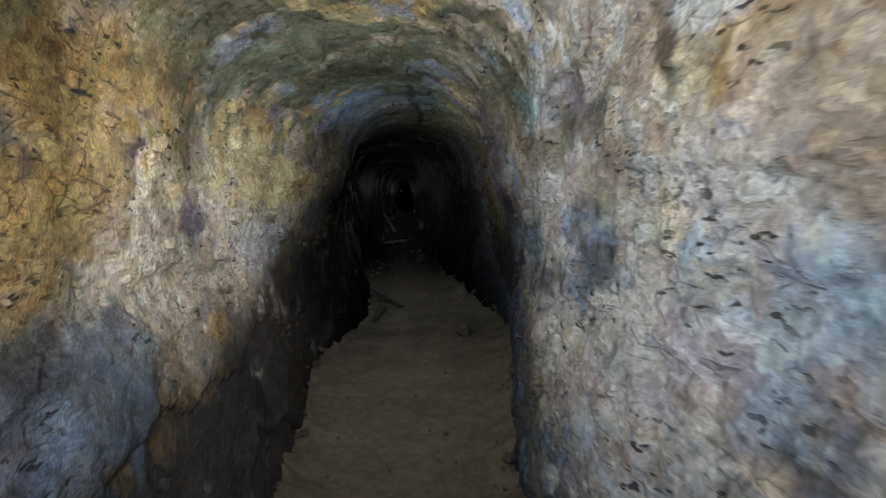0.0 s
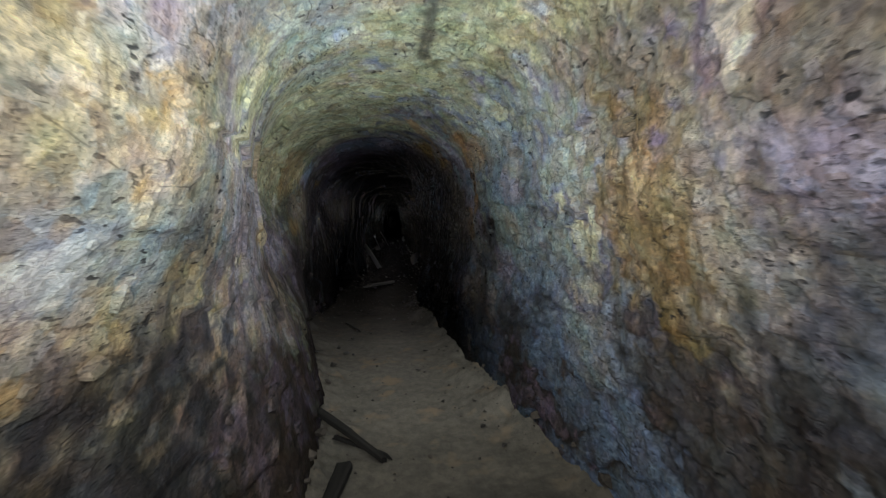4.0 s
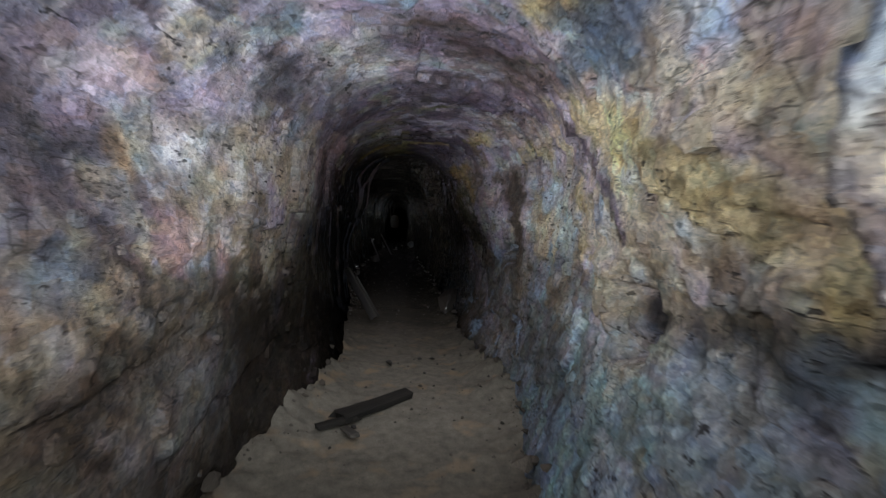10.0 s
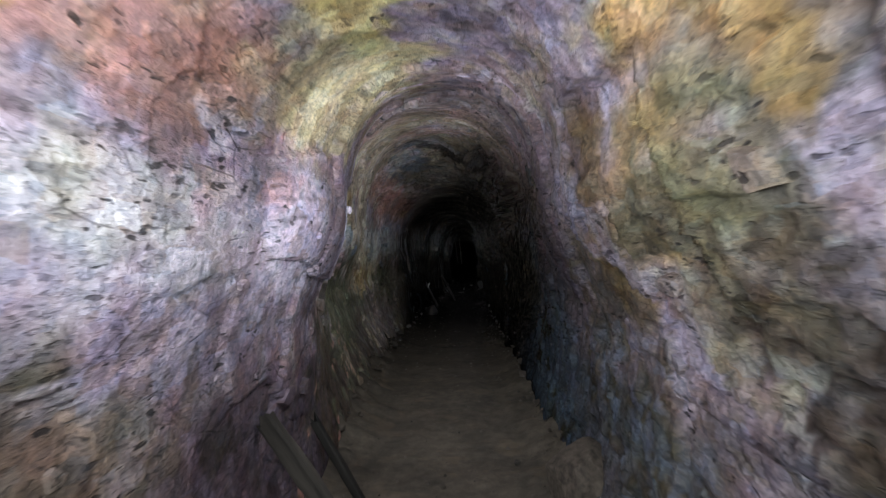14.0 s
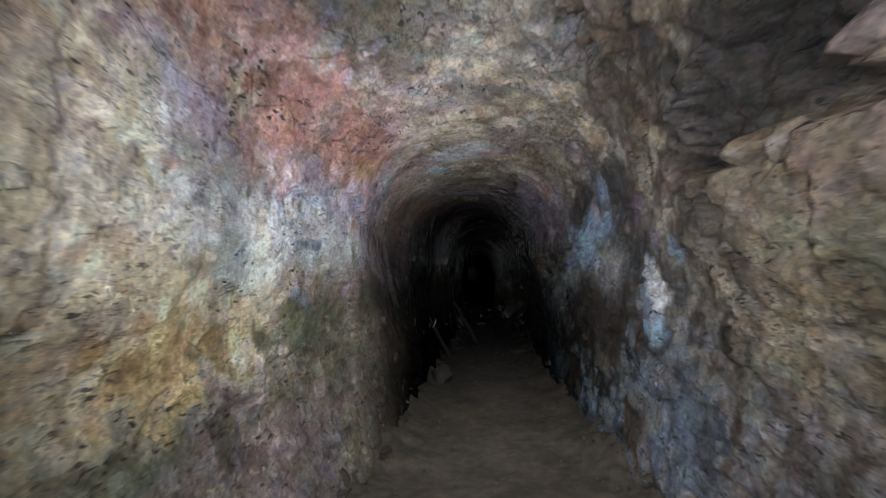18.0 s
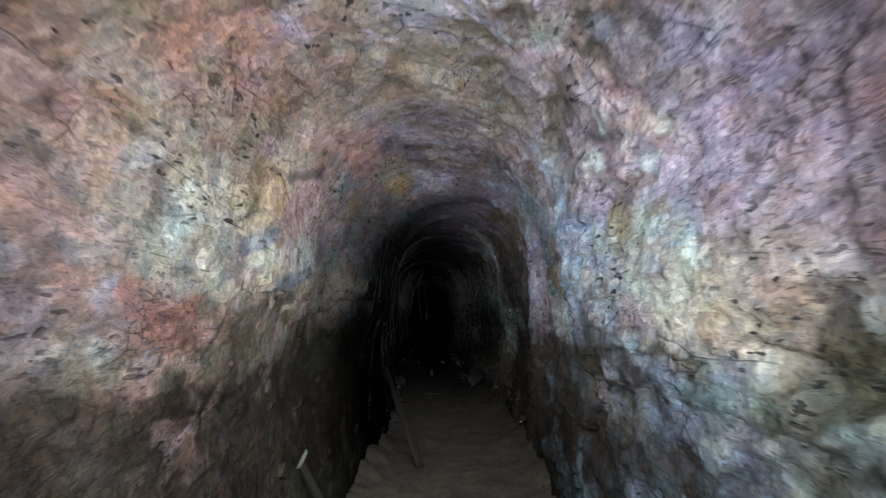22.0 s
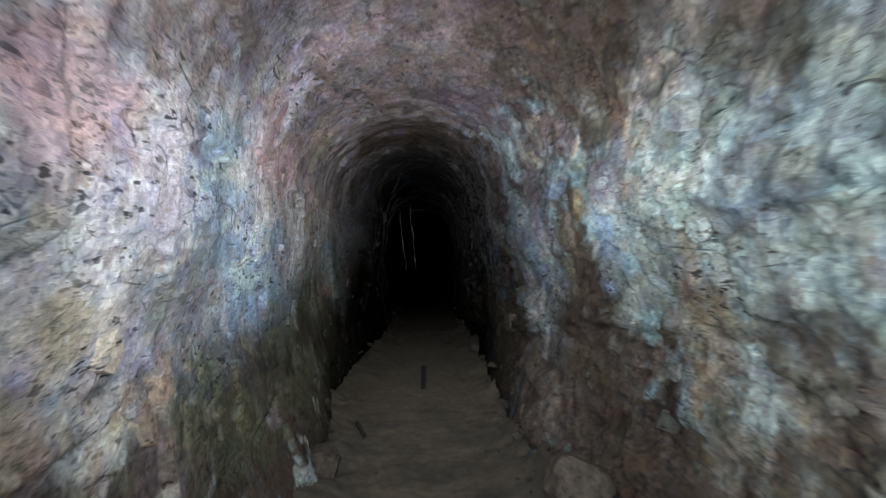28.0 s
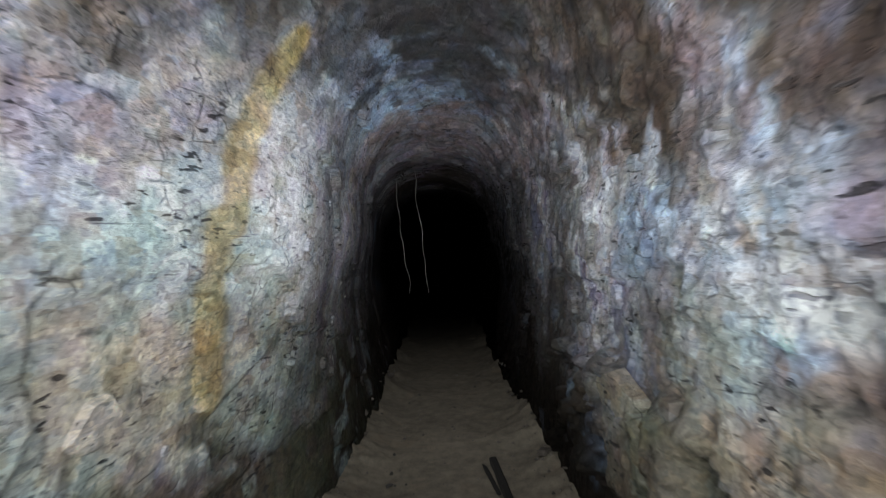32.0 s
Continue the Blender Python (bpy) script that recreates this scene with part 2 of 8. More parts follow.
def gravel_material():
    m, t = nodes_of("rock_chips")
    ramp = add(t, "ShaderNodeValToRGB")
    e = ramp.color_ramp.elements
    e[0].position, e[0].color = 0.0, (0.03, 0.026, 0.022, 1)
    e[1].position, e[1].color = 1.0, (0.12, 0.10, 0.085, 1)
    t.links.new(add(t, "ShaderNodeNewGeometry").outputs["Random Per Island"], ramp.inputs[0])
    co = add(t, "ShaderNodeTexCoord").outputs["Object"]
    fading_surface(t, ramp.outputs[0], noise_node(t, co, 200.0), FADE, 0.3, 0.4, 0.005, 0.9, True)
    return m


ROCK = rock_material()
EARTH = floor_material()
STONE = plain_material("loose_rock", (0.035, 0.028, 0.024), (0.13, 0.105, 0.085), 24.0)
TIMBER = plain_material("rotten_timber", (0.005, 0.0045, 0.004), (0.022, 0.018, 0.015), 18.0, 0.8, (0.12, 1, 1), fade=0.3)
GREY_TIMBER = plain_material("weathered_timber", (0.025, 0.022, 0.019), (0.095, 0.082, 0.072), 18.0, 0.8, (0.12, 1, 1), fade=1.0)
COAL = plain_material("dark_rock", (0.02, 0.018, 0.017), (0.07, 0.06, 0.055), 24.0, fade=0.4)
GRAVEL = gravel_material()
CORD = plain_material("pale_cord", (0.02, 0.018, 0.017), (0.05, 0.046, 0.043), 40.0, 0.9, lying=False)

# ---- noise on arrays of points ----


def hashed(i, j, k, salt):
    h = (i.astype(np.uint32) * np.uint32(73856093)) ^ (j.astype(np.uint32) * np.uint32(19349663)) ^ (k.astype(np.uint32) * np.uint32(83492791)) ^ np.uint32(salt * 2654435761 % 4294967296)
    h ^= h >> np.uint32(13)
    h *= np.uint32(1274126177)
    h ^= h >> np.uint32(16)
    h *= np.uint32(2246822519)
    h ^= h >> np.uint32(15)
    return h


def unit(h):
    return (h & np.uint32(0xFFFFFF)).astype(np.float32) / np.float32(0xFFFFFF)


def smooth_noise(p, scale, salt=1):
    """Value noise, about -1 to 1, with features of that many metres."""
    q = p / scale
    i = np.floor(q)
    f = (q - i).astype(np.float32)
    i = i.astype(np.int64)
    f = f * f * f * (f * (f * 6 - 15) + 10)
    out = np.zeros(len(p), np.float32)
    for dx in (0, 1):
        wx = f[:, 0] if dx else 1 - f[:, 0]
        for dy in (0, 1):
            wy = wx * (f[:, 1] if dy else 1 - f[:, 1])
            for dz in (0, 1):
                w = wy * (f[:, 2] if dz else 1 - f[:, 2])
                out += w * unit(hashed(i[:, 0] + dx, i[:, 1] + dy, i[:, 2] + dz, salt))
    return out * 2 - 1


def rough_noise(p, scale, octaves=3, salt=1):
    out, amp, total = 0, 1.0, 0.0
    for o in range(octaves):
        out = out + amp * smooth_noise(p, scale / 2**o, salt + 17 * o)
        total += amp
        amp *= 0.55
    return out / total


def facets(p, scale, salt=1):
    """Broken faces: for each point a tilted plane of its nearest cell (-1 to 1), the gap to the next cell, and the cell's number 0 to 1."""
    q = p / scale
    base = np.floor(q).astype(np.int64)
    best = np.full(len(p), 9.0, np.float32)
    second = best.copy()
    plane = np.zeros(len(p), np.float32)
    number = plane.copy()
    for dx in (-1, 0, 1):
        for dy in (-1, 0, 1):
            for dz in (-1, 0, 1):
                i, j, k = base[:, 0] + dx, base[:, 1] + dy, base[:, 2] + dz
                h = hashed(i, j, k, salt)
                h2 = hashed(i, j, k, salt + 101)
                off = np.stack([i + 0.15 + 0.7 * unit(h), j + 0.15 + 0.7 * unit(h >> np.uint32(7)), k + 0.15 + 0.7 * unit(h2)], 1) - q
                d = (0.45 * np.sqrt((off * off).sum(1)) + 0.65 * np.abs(off).max(1)).astype(np.float32)
                near = d < best
                second = np.where(near, best, np.minimum(second, d))
                best = np.where(near, d, best)
                level = unit(h2 >> np.uint32(5)) * 1.2 - 0.6
                tilt = (off[:, 0] * (unit(h >> np.uint32(3)) - 0.5) + off[:, 1] * (unit(h2 >> np.uint32(9)) - 0.5) + off[:, 2] * (unit(h >> np.uint32(11)) - 0.5)) * 2.4
                plane = np.where(near, level + tilt, plane)
                number = np.where(near, unit(h2 >> np.uint32(2)), number)
    return np.clip(plane, -1.2, 1.2), second - best, number


# ---- the plan: lines along the drift, as (along, across) or (along, height) ----
# each wall at its foot, at 0.5, 1.0 and 1.5 m; the crown of the roof; the floor
WEST_FOOT = ((-3, -0.65), (1.5, -0.66), (2.5, -0.71), (4, -0.86), (4.5, -0.88), (6, -0.56), (6.5, -0.52), (7, -0.53), (8, -0.71), (9.5, -1.1), (10, -1.11), (11, -0.97), (12, -1.02), (12.5, -0.99), (13.5, -0.69), (14, -0.63), (14.5, -0.62), (16, -0.74), (17.5, -0.79), (19, -0.93), (20.5, -0.99), (23.5, -0.92), (28, -0.56), (29, -0.56), (30.5, -0.66), (31.5, -0.66), (32, -0.72), (33, -0.91), (34, -0.88), (35, -0.73), (36, -0.64), (38.5, -0.61), (95, -0.61))
WEST_KNEE = ((-3, -0.78), (0.5, -0.82), (3.5, -0.98), (4.5, -0.96), (6, -0.71), (6.5, -0.68), (7, -0.71), (8.5, -0.92), (9.5, -1.17), (10, -1.17), (11.5, -0.96), (12.5, -0.96), (13, -0.91), (14, -0.7), (14.5, -0.69), (16.5, -0.81), (19, -1.19), (19.5, -1.23), (21, -1.26), (21.5, -1.2), (22.5, -0.98), (25.5, -0.85), (26.5, -0.72), (27.5, -0.65), (29, -0.7), (30.5, -0.85), (31.5, -0.84), (34, -0.9), (34.5, -0.88), (35.5, -0.7), (36, -0.68), (38.5, -0.75), (95, -0.75))
WEST_BREAST = ((-3, -0.85), (-0.5, -0.87), (2.5, -1.06), (3, -1.05), (5.5, -0.8), (6, -0.79), (6.5, -0.81), (7.5, -0.97), (9, -0.97), (9.5, -1.1), (10, -1.16), (10.5, -1.14), (12.5, -0.87), (14, -0.73), (16, -0.74), (16.5, -0.79), (18, -1.18), (18.5, -1.27), (19.5, -1.36), (20.5, -1.37), (21.5, -1.28), (22.5, -1.02), (23.5, -1.06), (24.5, -0.95), (25.5, -0.92), (26.5, -0.7), (27, -0.66), (28, -0.69), (30.5, -0.92), (31.5, -0.87), (32, -0.92), (33, -0.94), (34, -0.86), (35, -0.68), (36, -0.69), (38.5, -0.82), (95, -0.82))
WEST_SHOULDER = ((-3, -0.74), (0, -0.79), (2.5, -1.03), (3, -1.04), (3.5, -0.94), (4, -0.76), (4.5, -0.65), (5, -0.59), (5.5, -0.61), (6, -0.7), (7.5, -1.08), (8, -1.08), (9, -0.98), (11, -1.16), (11.5, -1.13), (12.5, -0.77), (13, -0.69), (14, -0.67), (16, -0.52), (16.5, -0.57), (17.5, -0.94), (18, -1.04), (18.5, -1.02), (20, -1.23), (20.5, -1.24), (22, -1.07), (22.5, -1.07), (23, -1.12), (23.5, -1.09), (24.5, -0.81), (25, -0.82), (25.5, -0.78), (26, -0.59), (26.5, -0.52), (27.5, -0.54), (29, -0.67), (30, -0.71), (31, -0.82), (32, -0.83), (33, -0.9), (33.5, -0.9), (34, -0.82), (34.5, -0.63), (35, -0.54), (36, -0.55), (38.5, -0.74), (95, -0.74))
EAST_FOOT = ((-3, 0.53), (1.5, 0.46), (2.5, 0.57), (5, 1.1), (5.5, 1.16), (6, 1.14), (7, 0.88), (8, 0.68), (10, 0.46), (10.5, 0.32), (11, 0.29), (11.5, 0.36), (13, 0.68), (13.5, 0.71), (15, 0.55), (16.5, 0.61), (24.5, 0.54), (25.4, 0.57), (25.95, 0.58), (26.12, 0.7), (26.7, 0.68), (27.5, 0.73), (29.5, 0.76), (30, 0.73), (31, 0.55), (31.5, 0.53), (32, 0.58), (33, 0.57), (34, 0.65), (35.5, 0.66), (38.5, 0.55), (95, 0.55))
EAST_KNEE = ((-3, 0.66), (-0.5, 0.62), (1.5, 0.53), (2, 0.55), (2.5, 0.63), (4, 0.98), (5, 1.1), (5.5, 1.1), (6.5, 1), (9, 0.52), (10.5, 0.44), (13, 0.79), (13.5, 0.83), (15.5, 0.69), (18, 0.66), (19.5, 0.71), (23, 0.6), (24.5, 0.51), (25.4, 0.52), (25.95, 0.53), (26.12, 0.76), (26.7, 0.74), (28.5, 0.78), (30, 0.98), (30.5, 0.95), (31.5, 0.75), (32, 0.78), (35, 0.59), (36.5, 0.65), (38.5, 0.64), (95, 0.64))
EAST_BREAST = ((-3, 0.73), (-0.5, 0.69), (1.5, 0.6), (2, 0.61), (2.5, 0.68), (4, 1.03), (4.5, 0.99), (5.5, 1.03), (6, 1.02), (7, 0.92), (8, 0.77), (9, 0.56), (9.5, 0.5), (10, 0.51), (12, 0.79), (13, 0.89), (14, 0.85), (14.5, 0.77), (15.5, 0.68), (17, 0.67), (18.5, 0.72), (21.5, 0.69), (22.5, 0.58), (23, 0.57), (24.5, 0.45), (25.4, 0.49), (25.95, 0.5), (26.12, 0.78), (26.7, 0.76), (27, 0.8), (27.5, 0.72), (28, 0.73), (30, 0.99), (30.5, 0.96), (31, 0.85), (31.5, 0.79), (32.5, 0.81), (33.5, 0.67), (34, 0.64), (38.5, 0.68), (95, 0.68))
EAST_SHOULDER = ((-3, 0.64), (1, 0.56), (2, 0.57), (3.5, 0.65), (4.5, 0.82), (5.5, 0.92), (6.5, 0.85), (7.5, 0.68), (8, 0.73), (8.5, 0.67), (9.5, 0.46), (10, 0.39), (10.5, 0.4), (11.5, 0.58), (13, 0.91), (13.5, 0.88), (14, 0.77), (14.5, 0.58), (15, 0.48), (15.5, 0.45), (16.5, 0.49), (17.5, 0.58), (18.5, 0.75), (19.5, 0.54), (20, 0.51), (21.5, 0.67), (22, 0.66), (23, 0.51), (23.5, 0.49), (24, 0.38), (24.5, 0.33), (25, 0.36), (25.4, 0.46), (25.95, 0.47), (26.12, 0.66), (26.7, 0.64), (27, 0.63), (27.5, 0.56), (28, 0.61), (29, 0.87), (32, 0.66), (33.5, 0.6), (34.5, 0.64), (36.5, 0.58), (38.5, 0.6), (95, 0.6))
CROWN = ((-3, 2.2), (1, 2.22), (3.5, 2.11), (4.5, 2.21), (5.5, 2.21), (8, 2.13), (9.5, 2.25), (10.5, 2.12), (11, 2.09), (12.5, 2.16), (15, 1.98), (16, 2.08), (18, 2.48), (19.5, 2.69), (20, 2.68), (21, 2.36), (21.5, 2.27), (22, 2.28), (23, 2.16), (25.5, 2.21), (26, 2.13), (26.5, 2.17), (28, 2.18), (30, 2.34), (30.5, 2.35), (31.5, 2.24), (32, 2.24), (33, 2.38), (33.5, 2.38), (34, 2.35), (34.5, 2.37), (36.5, 2.16), (38.5, 2.07), (95, 2.07))
FLOOR = ((-3, -0.3), (4.3, -0.36), (6.5, -0.3), (8.9, -0.12), (10.2, -0.1), (12.5, -0.08), (13.5, 0), (14.3, 0), (15.7, 0.06), (18, 0.02), (22, 0), (24.5, 0.02), (26.5, 0.08), (28.5, 0.06), (30.5, 0), (32, -0.12), (34.3, -0.13), (35.6, -0.11), (38, -0.08), (95, -0.08))
# the run from YM to Y1 is added so the far end stays black
Y0, YM, Y1, RES = -2.6, 38.5, 90.0, 0.016
along = np.r_[np.arange(Y0, YM, RES), np.linspace(YM, Y1, int((Y1 - YM) / (12 * RES)))]
ROWS = len(along)


def eased(line):
    """A line of the plan at each row, rounded over half a metre."""
    steps = np.arange(Y0 - 0.5, Y1 + 0.5, 0.05)
    v = np.interp(steps, *zip(*line))
    k = np.hanning(13)[1:-1]
    return np.interp(along, steps, np.convolve(np.pad(v, 5, mode="edge"), k / k.sum(), "valid"))


west = [eased(line) for line in (WEST_FOOT, WEST_KNEE, WEST_BREAST, WEST_SHOULDER)]
east = [eased(line) for line in (EAST_FOOT, EAST_KNEE, EAST_BREAST, EAST_SHOULDER)]
crown, level = eased(CROWN), eased(FLOOR)
foot_l, foot_r = west[0], east[0]
COLS = int(5.8 / RES)
SHOULDER = 1.5
rise = np.linspace(0, 1, 160)


def half_profile(line, base, top, centre):
    """From the foot up the wall and over to the crown, as x and z."""
    z1 = base - 0.12 + (SHOULDER - base + 0.12) * rise
    x1 = np.interp(z1, (base, 0.5, 1.0, SHOULDER), line)
    a = rise * math.pi / 2
    p = 2 / 2.3
    x2 = centre + (line[3] - centre) * np.cos(a) ** p
    z2 = SHOULDER + (top - SHOULDER) * np.sin(a) ** p
    return np.r_[x1, x2[1:]], np.r_[z1, z2[1:]]


grid = np.zeros((ROWS, COLS, 3))
outward = np.zeros((ROWS, COLS, 2))
share = np.linspace(-1, 1, COLS)
soft_k = np.hanning(17)[1:-1]
soft_k /= soft_k.sum()
for r in range(ROWS):
    lw, le = [v[r] for v in west], [v[r] for v in east]
    mid = 0.5 * (lw[3] + le[3])
    xl, zl = half_profile(lw, level[r], crown[r], mid)
    xr, zr = half_profile(le, level[r], crown[r], mid)
    x, z = np.r_[xl, xr[-2::-1]], np.r_[zl, zr[-2::-1]]
    run = np.r_[0, np.cumsum(np.hypot(np.diff(x), np.diff(z)))]
    want = (share + 1) / 2 * run[-1]
    gx, gz = (np.convolve(np.pad(np.interp(want, run, v), 7, mode="reflect", reflect_type="odd"), soft_k, "valid") for v in (x, z))
    grid[r, :, 0], grid[r, :, 1], grid[r, :, 2] = gx, along[r], gz
    tx, tz = np.gradient(gx), np.gradient(gz)
    n = np.hypot(tx, tz)
    outward[r, :, 0], outward[r, :, 1] = -tz / n, tx / n

# ---- relief of the rock ----
P = grid.reshape(-1, 3).copy()
warp = np.stack([smooth_noise(P, 0.45, s) for s in (3, 5, 7)], 1)
warp2 = np.stack([smooth_noise(P, 0.11, s) for s in (13, 15, 17)], 1)
P1 = (P + 0.05 * warp + 0.012 * warp2) * np.array((1.0, 0.85, 1.2))
face1, gap1, cell1 = facets(P1, 0.52, 11)
face2, gap2, cell2 = facets(P1 + 0.03 * warp2, 0.19, 23)
face3, _, cell3 = facets(P1 * np.array((1.0, 1.0, 0.8)) + 0.01 * warp2, 0.075, 37)
swell = rough_noise(P * np.array((1.0, 0.6, 1.0)), 1.0, 2, 41)
ragged = smooth_noise(P, 0.9, 43)
# short, mostly level cracks
PC = (P + 0.05 * warp) * np.array((1.0, 0.45, 1.6))
crack = np.abs(rough_noise(PC, 0.16, 2, 131))
crack = np.clip(1 - crack / 0.045, 0, 1) * np.clip(smooth_noise(P, 0.30, 137) * 2.2, 0, 1)
pit = np.clip(smooth_noise(P + 0.02 * warp2, 0.055, 141) * 2.4 - 0.9, 0, 1) * np.clip(0.6 + smooth_noise(P, 0.4, 149), 0, 1)
broad = 0.035 * swell + 0.02 * face1
relief = 0.011 * face2 * (0.75 + 0.6 * ragged) + 0.009 * face3
relief += 0.004 * np.clip(1 - gap1 / 0.06, 0, 1) + 0.016 * crack
relief += 0.004 * rough_noise(P, 0.06, 3, 47) + 0.012 * pit


def rounded(v, reach):
    """A box mean over the grid, along and round."""
    v = v.reshape(ROWS, COLS)
    for axis in (0, 1):
        w = [(0, 0), (0, 0)]
        w[axis] = (reach + 1, reach)
        c = np.cumsum(np.pad(v, w, mode="edge"), axis)
        hi = np.take(c, np.arange(2 * reach + 1, c.shape[axis]), axis)
        lo = np.take(c, np.arange(0, c.shape[axis] - 2 * reach - 1), axis)
        v = (hi - lo) / (2 * reach + 1)
    return v


# the relief plays about the plan's own line
broad -= 0.8 * rounded(broad + relief, int(0.45 / RES)).reshape(-1)
edge = 0.35 * smooth_noise(P, 0.10, 83) + 0.4 * smooth_noise(P, 0.3, 89) + 0.5 * (cell2 - 0.5) + 0.45 * (cell3 - 0.5)
edge -= edge.mean()
S = np.broadcast_to(share, (ROWS, COLS)).reshape(-1)


def reach_of(py, ps, hy, hs):
    """The rows near a place, and how far each of their points lies from it in half lengths, with a ragged edge."""
    lo, hi = np.searchsorted(along, (py - 2.2 * hy, py + 2.2 * hy))
    on = slice(lo * COLS, hi * COLS)
    return on, np.hypot((P[on, 1] - py) / hy, (S[on] - ps) / hs) + edge[on]


def dent(py, ps, hy, hs, depth):
    """A hollow (or, with a negative depth, a block that stands out) in the rock."""
    on, d = reach_of(py, ps, hy, hs)
    relief[on] += depth * np.clip((1.2 - d) / 0.5, 0, 1)


dent(11.65, 0.58, 0.16, 0.04, .11)
dent(11.95, 0.56, 0.21, 0.05, -.05)
dent(14.06, 0.55, 0.15, 0.04, .09)
dent(19.76, 0.43, 0.63, 0.07, .16)
dent(19.83, 0.21, 0.73, 0.06, .14)
dent(21.19, 0.62, 0.12, 0.06, -.035)
dent(23.34, 0.51, 0.34, 0.04, .06)
dent(22.96, 0.49, 0.06, 0.04, .05)
dent(25.10, 0.47, 0.06, 0.04, .06)
dent(30.85, -0.71, 0.46, 0.05, -.09)
dent(32.10, 0.64, 0.34, 0.05, -.07)
dent(1.45, -0.62, 0.30, 0.06, -.09)
dent(3.31, -0.56, 0.24, 0.05, -.06)
dent(10.79, 0.51, 0.23, 0.04, -.07)
dent(34.48, 0.71, 0.50, 0.08, -.09)
dent(7.71, -0.77, 0.39, 0.08, -.06)
dent(24.43, -0.38, 0.15, 0.04, .05)
dent(11.73, -0.64, 0.34, 0.05, .08)
dent(28.01, 0.56, 0.06, 0.04, -.04)
dent(18.99, 0.36, 0.32, 0.06, .14)
dent(19.75, 0.45, 0.25, 0.05, .10)
dent(24.13, -0.58, 0.37, 0.04, -.06)
dent(19.80, 0.22, 0.39, 0.11, .07)


def ledge(py, s0, s1, depth, run):
    """The wall steps back behind a ragged edge, between two places round the section, and comes forward again over a run of metres."""
    lo, hi = np.searchsorted(along, (py - 0.8, py + run + 0.6))
    on = slice(lo * COLS, hi * COLS)
    d = P[on, 1] - py + 0.10 * edge[on] + 0.05 * warp[on, 0]
    side = np.clip((S[on] + 0.04 * edge[on] - s0) / 0.06, 0, 1) * np.clip((s1 - S[on] + 0.04 * edge[on]) / 0.06, 0, 1)
    back = 0.6 * np.clip(d / 0.035, 0, 1) * np.clip(1.15 - d / (0.6 * run), 0, 1)
    lip = np.clip(1 + d / 0.45, 0, 1) * (d < 0)
    relief[on] += side * depth * (back - 0.5 * lip)


for place in (
    (3.50, 0.24, 0.62, 0.10, 0.8), (9.40, -0.66, -0.22, 0.13, 1.0), (10.50, 0.24, 0.96, 0.15, 1.2),
    (19.55, -0.24, 0.34, 0.26, 0.9), (19.50, -0.68, -0.24, 0.12, 0.9), (19.75, 0.30, 0.62, 0.14, 0.9),
    (24.60, 0.25, 0.72, 0.08, 0.8), (25.95, 0.12, 0.9, 0.10, 0.5), (32.25, 0.35, 0.86, 0.11, 0.8),
    (14.9, 0.2, 0.5, 0.05, 0.5), (28.9, -0.7, -0.3, 0.05, 0.6), (5.9, -0.7, -0.3, 0.05, 0.6),
):
    ledge(*place)


def pushed(shift):
    g = grid.copy()
    g[:, :, 0] += outward[:, :, 0] * shift.reshape(ROWS, COLS)
    g[:, :, 2] += outward[:, :, 1] * shift.reshape(ROWS, COLS)
    return g


# normals of the dark gloss: no tilt along the drift, so facing tells distance
toward = np.stack([-outward[:, :, 0], np.zeros((ROWS, COLS)), -outward[:, :, 1]], 2)
fade_layer = np.stack([rounded(toward[:, :, k], int(0.22 / RES)) for k in range(3)], 2)
fade_layer /= np.linalg.norm(fade_layer, axis=2, keepdims=True)
# relief flattened west of the crown and at the east foot for a smoother view
relief *= np.clip(np.minimum(S, 1 - S) / 0.12, 0.25, 1)
grid = pushed(broad + relief)
facing_in = np.cross(np.gradient(grid, axis=1), np.gradient(grid, axis=0))
facing_in /= np.linalg.norm(facing_in, axis=2, keepdims=True)
facing_in *= np.sign((facing_in * toward).sum(2, keepdims=True))
# normals bent to the section: relief shades flat, as under a torch at the eye
facing_in = facing_in + 0.35 * fade_layer
facing_in /= np.linalg.norm(facing_in, axis=2, keepdims=True)

# ---- colours of the rock: minerals and stains, with some torchlight and shade painted in ----
INK = {
    "ochre": (0.52, 0.37, 0.18), "yellow": (0.72, 0.6, 0.38), "lime": (0.54, 0.56, 0.39), "cream": (0.72, 0.63, 0.52),
    "white": (0.76, 0.75, 0.77), "ice": (0.49, 0.62, 0.8), "steel": (0.25, 0.3, 0.38), "plum": (0.22, 0.18, 0.23),
    "lilac": (0.575, 0.52, 0.625), "pink": (0.68, 0.5, 0.5), "red": (0.48, 0.29, 0.26), "orange": (0.52, 0.34, 0.19),
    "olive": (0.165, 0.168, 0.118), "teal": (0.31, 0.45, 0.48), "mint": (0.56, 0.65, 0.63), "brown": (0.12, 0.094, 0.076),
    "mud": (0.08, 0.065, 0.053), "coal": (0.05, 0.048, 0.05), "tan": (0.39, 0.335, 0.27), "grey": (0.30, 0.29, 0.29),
    "gold": (0.6, 0.42, 0.14), "sulphur": (0.6, 0.54, 0.3), "rose": (0.29, 0.245, 0.245), "amber": (0.62, 0.46, 0.19), "sky": (0.32, 0.5, 0.82),
}
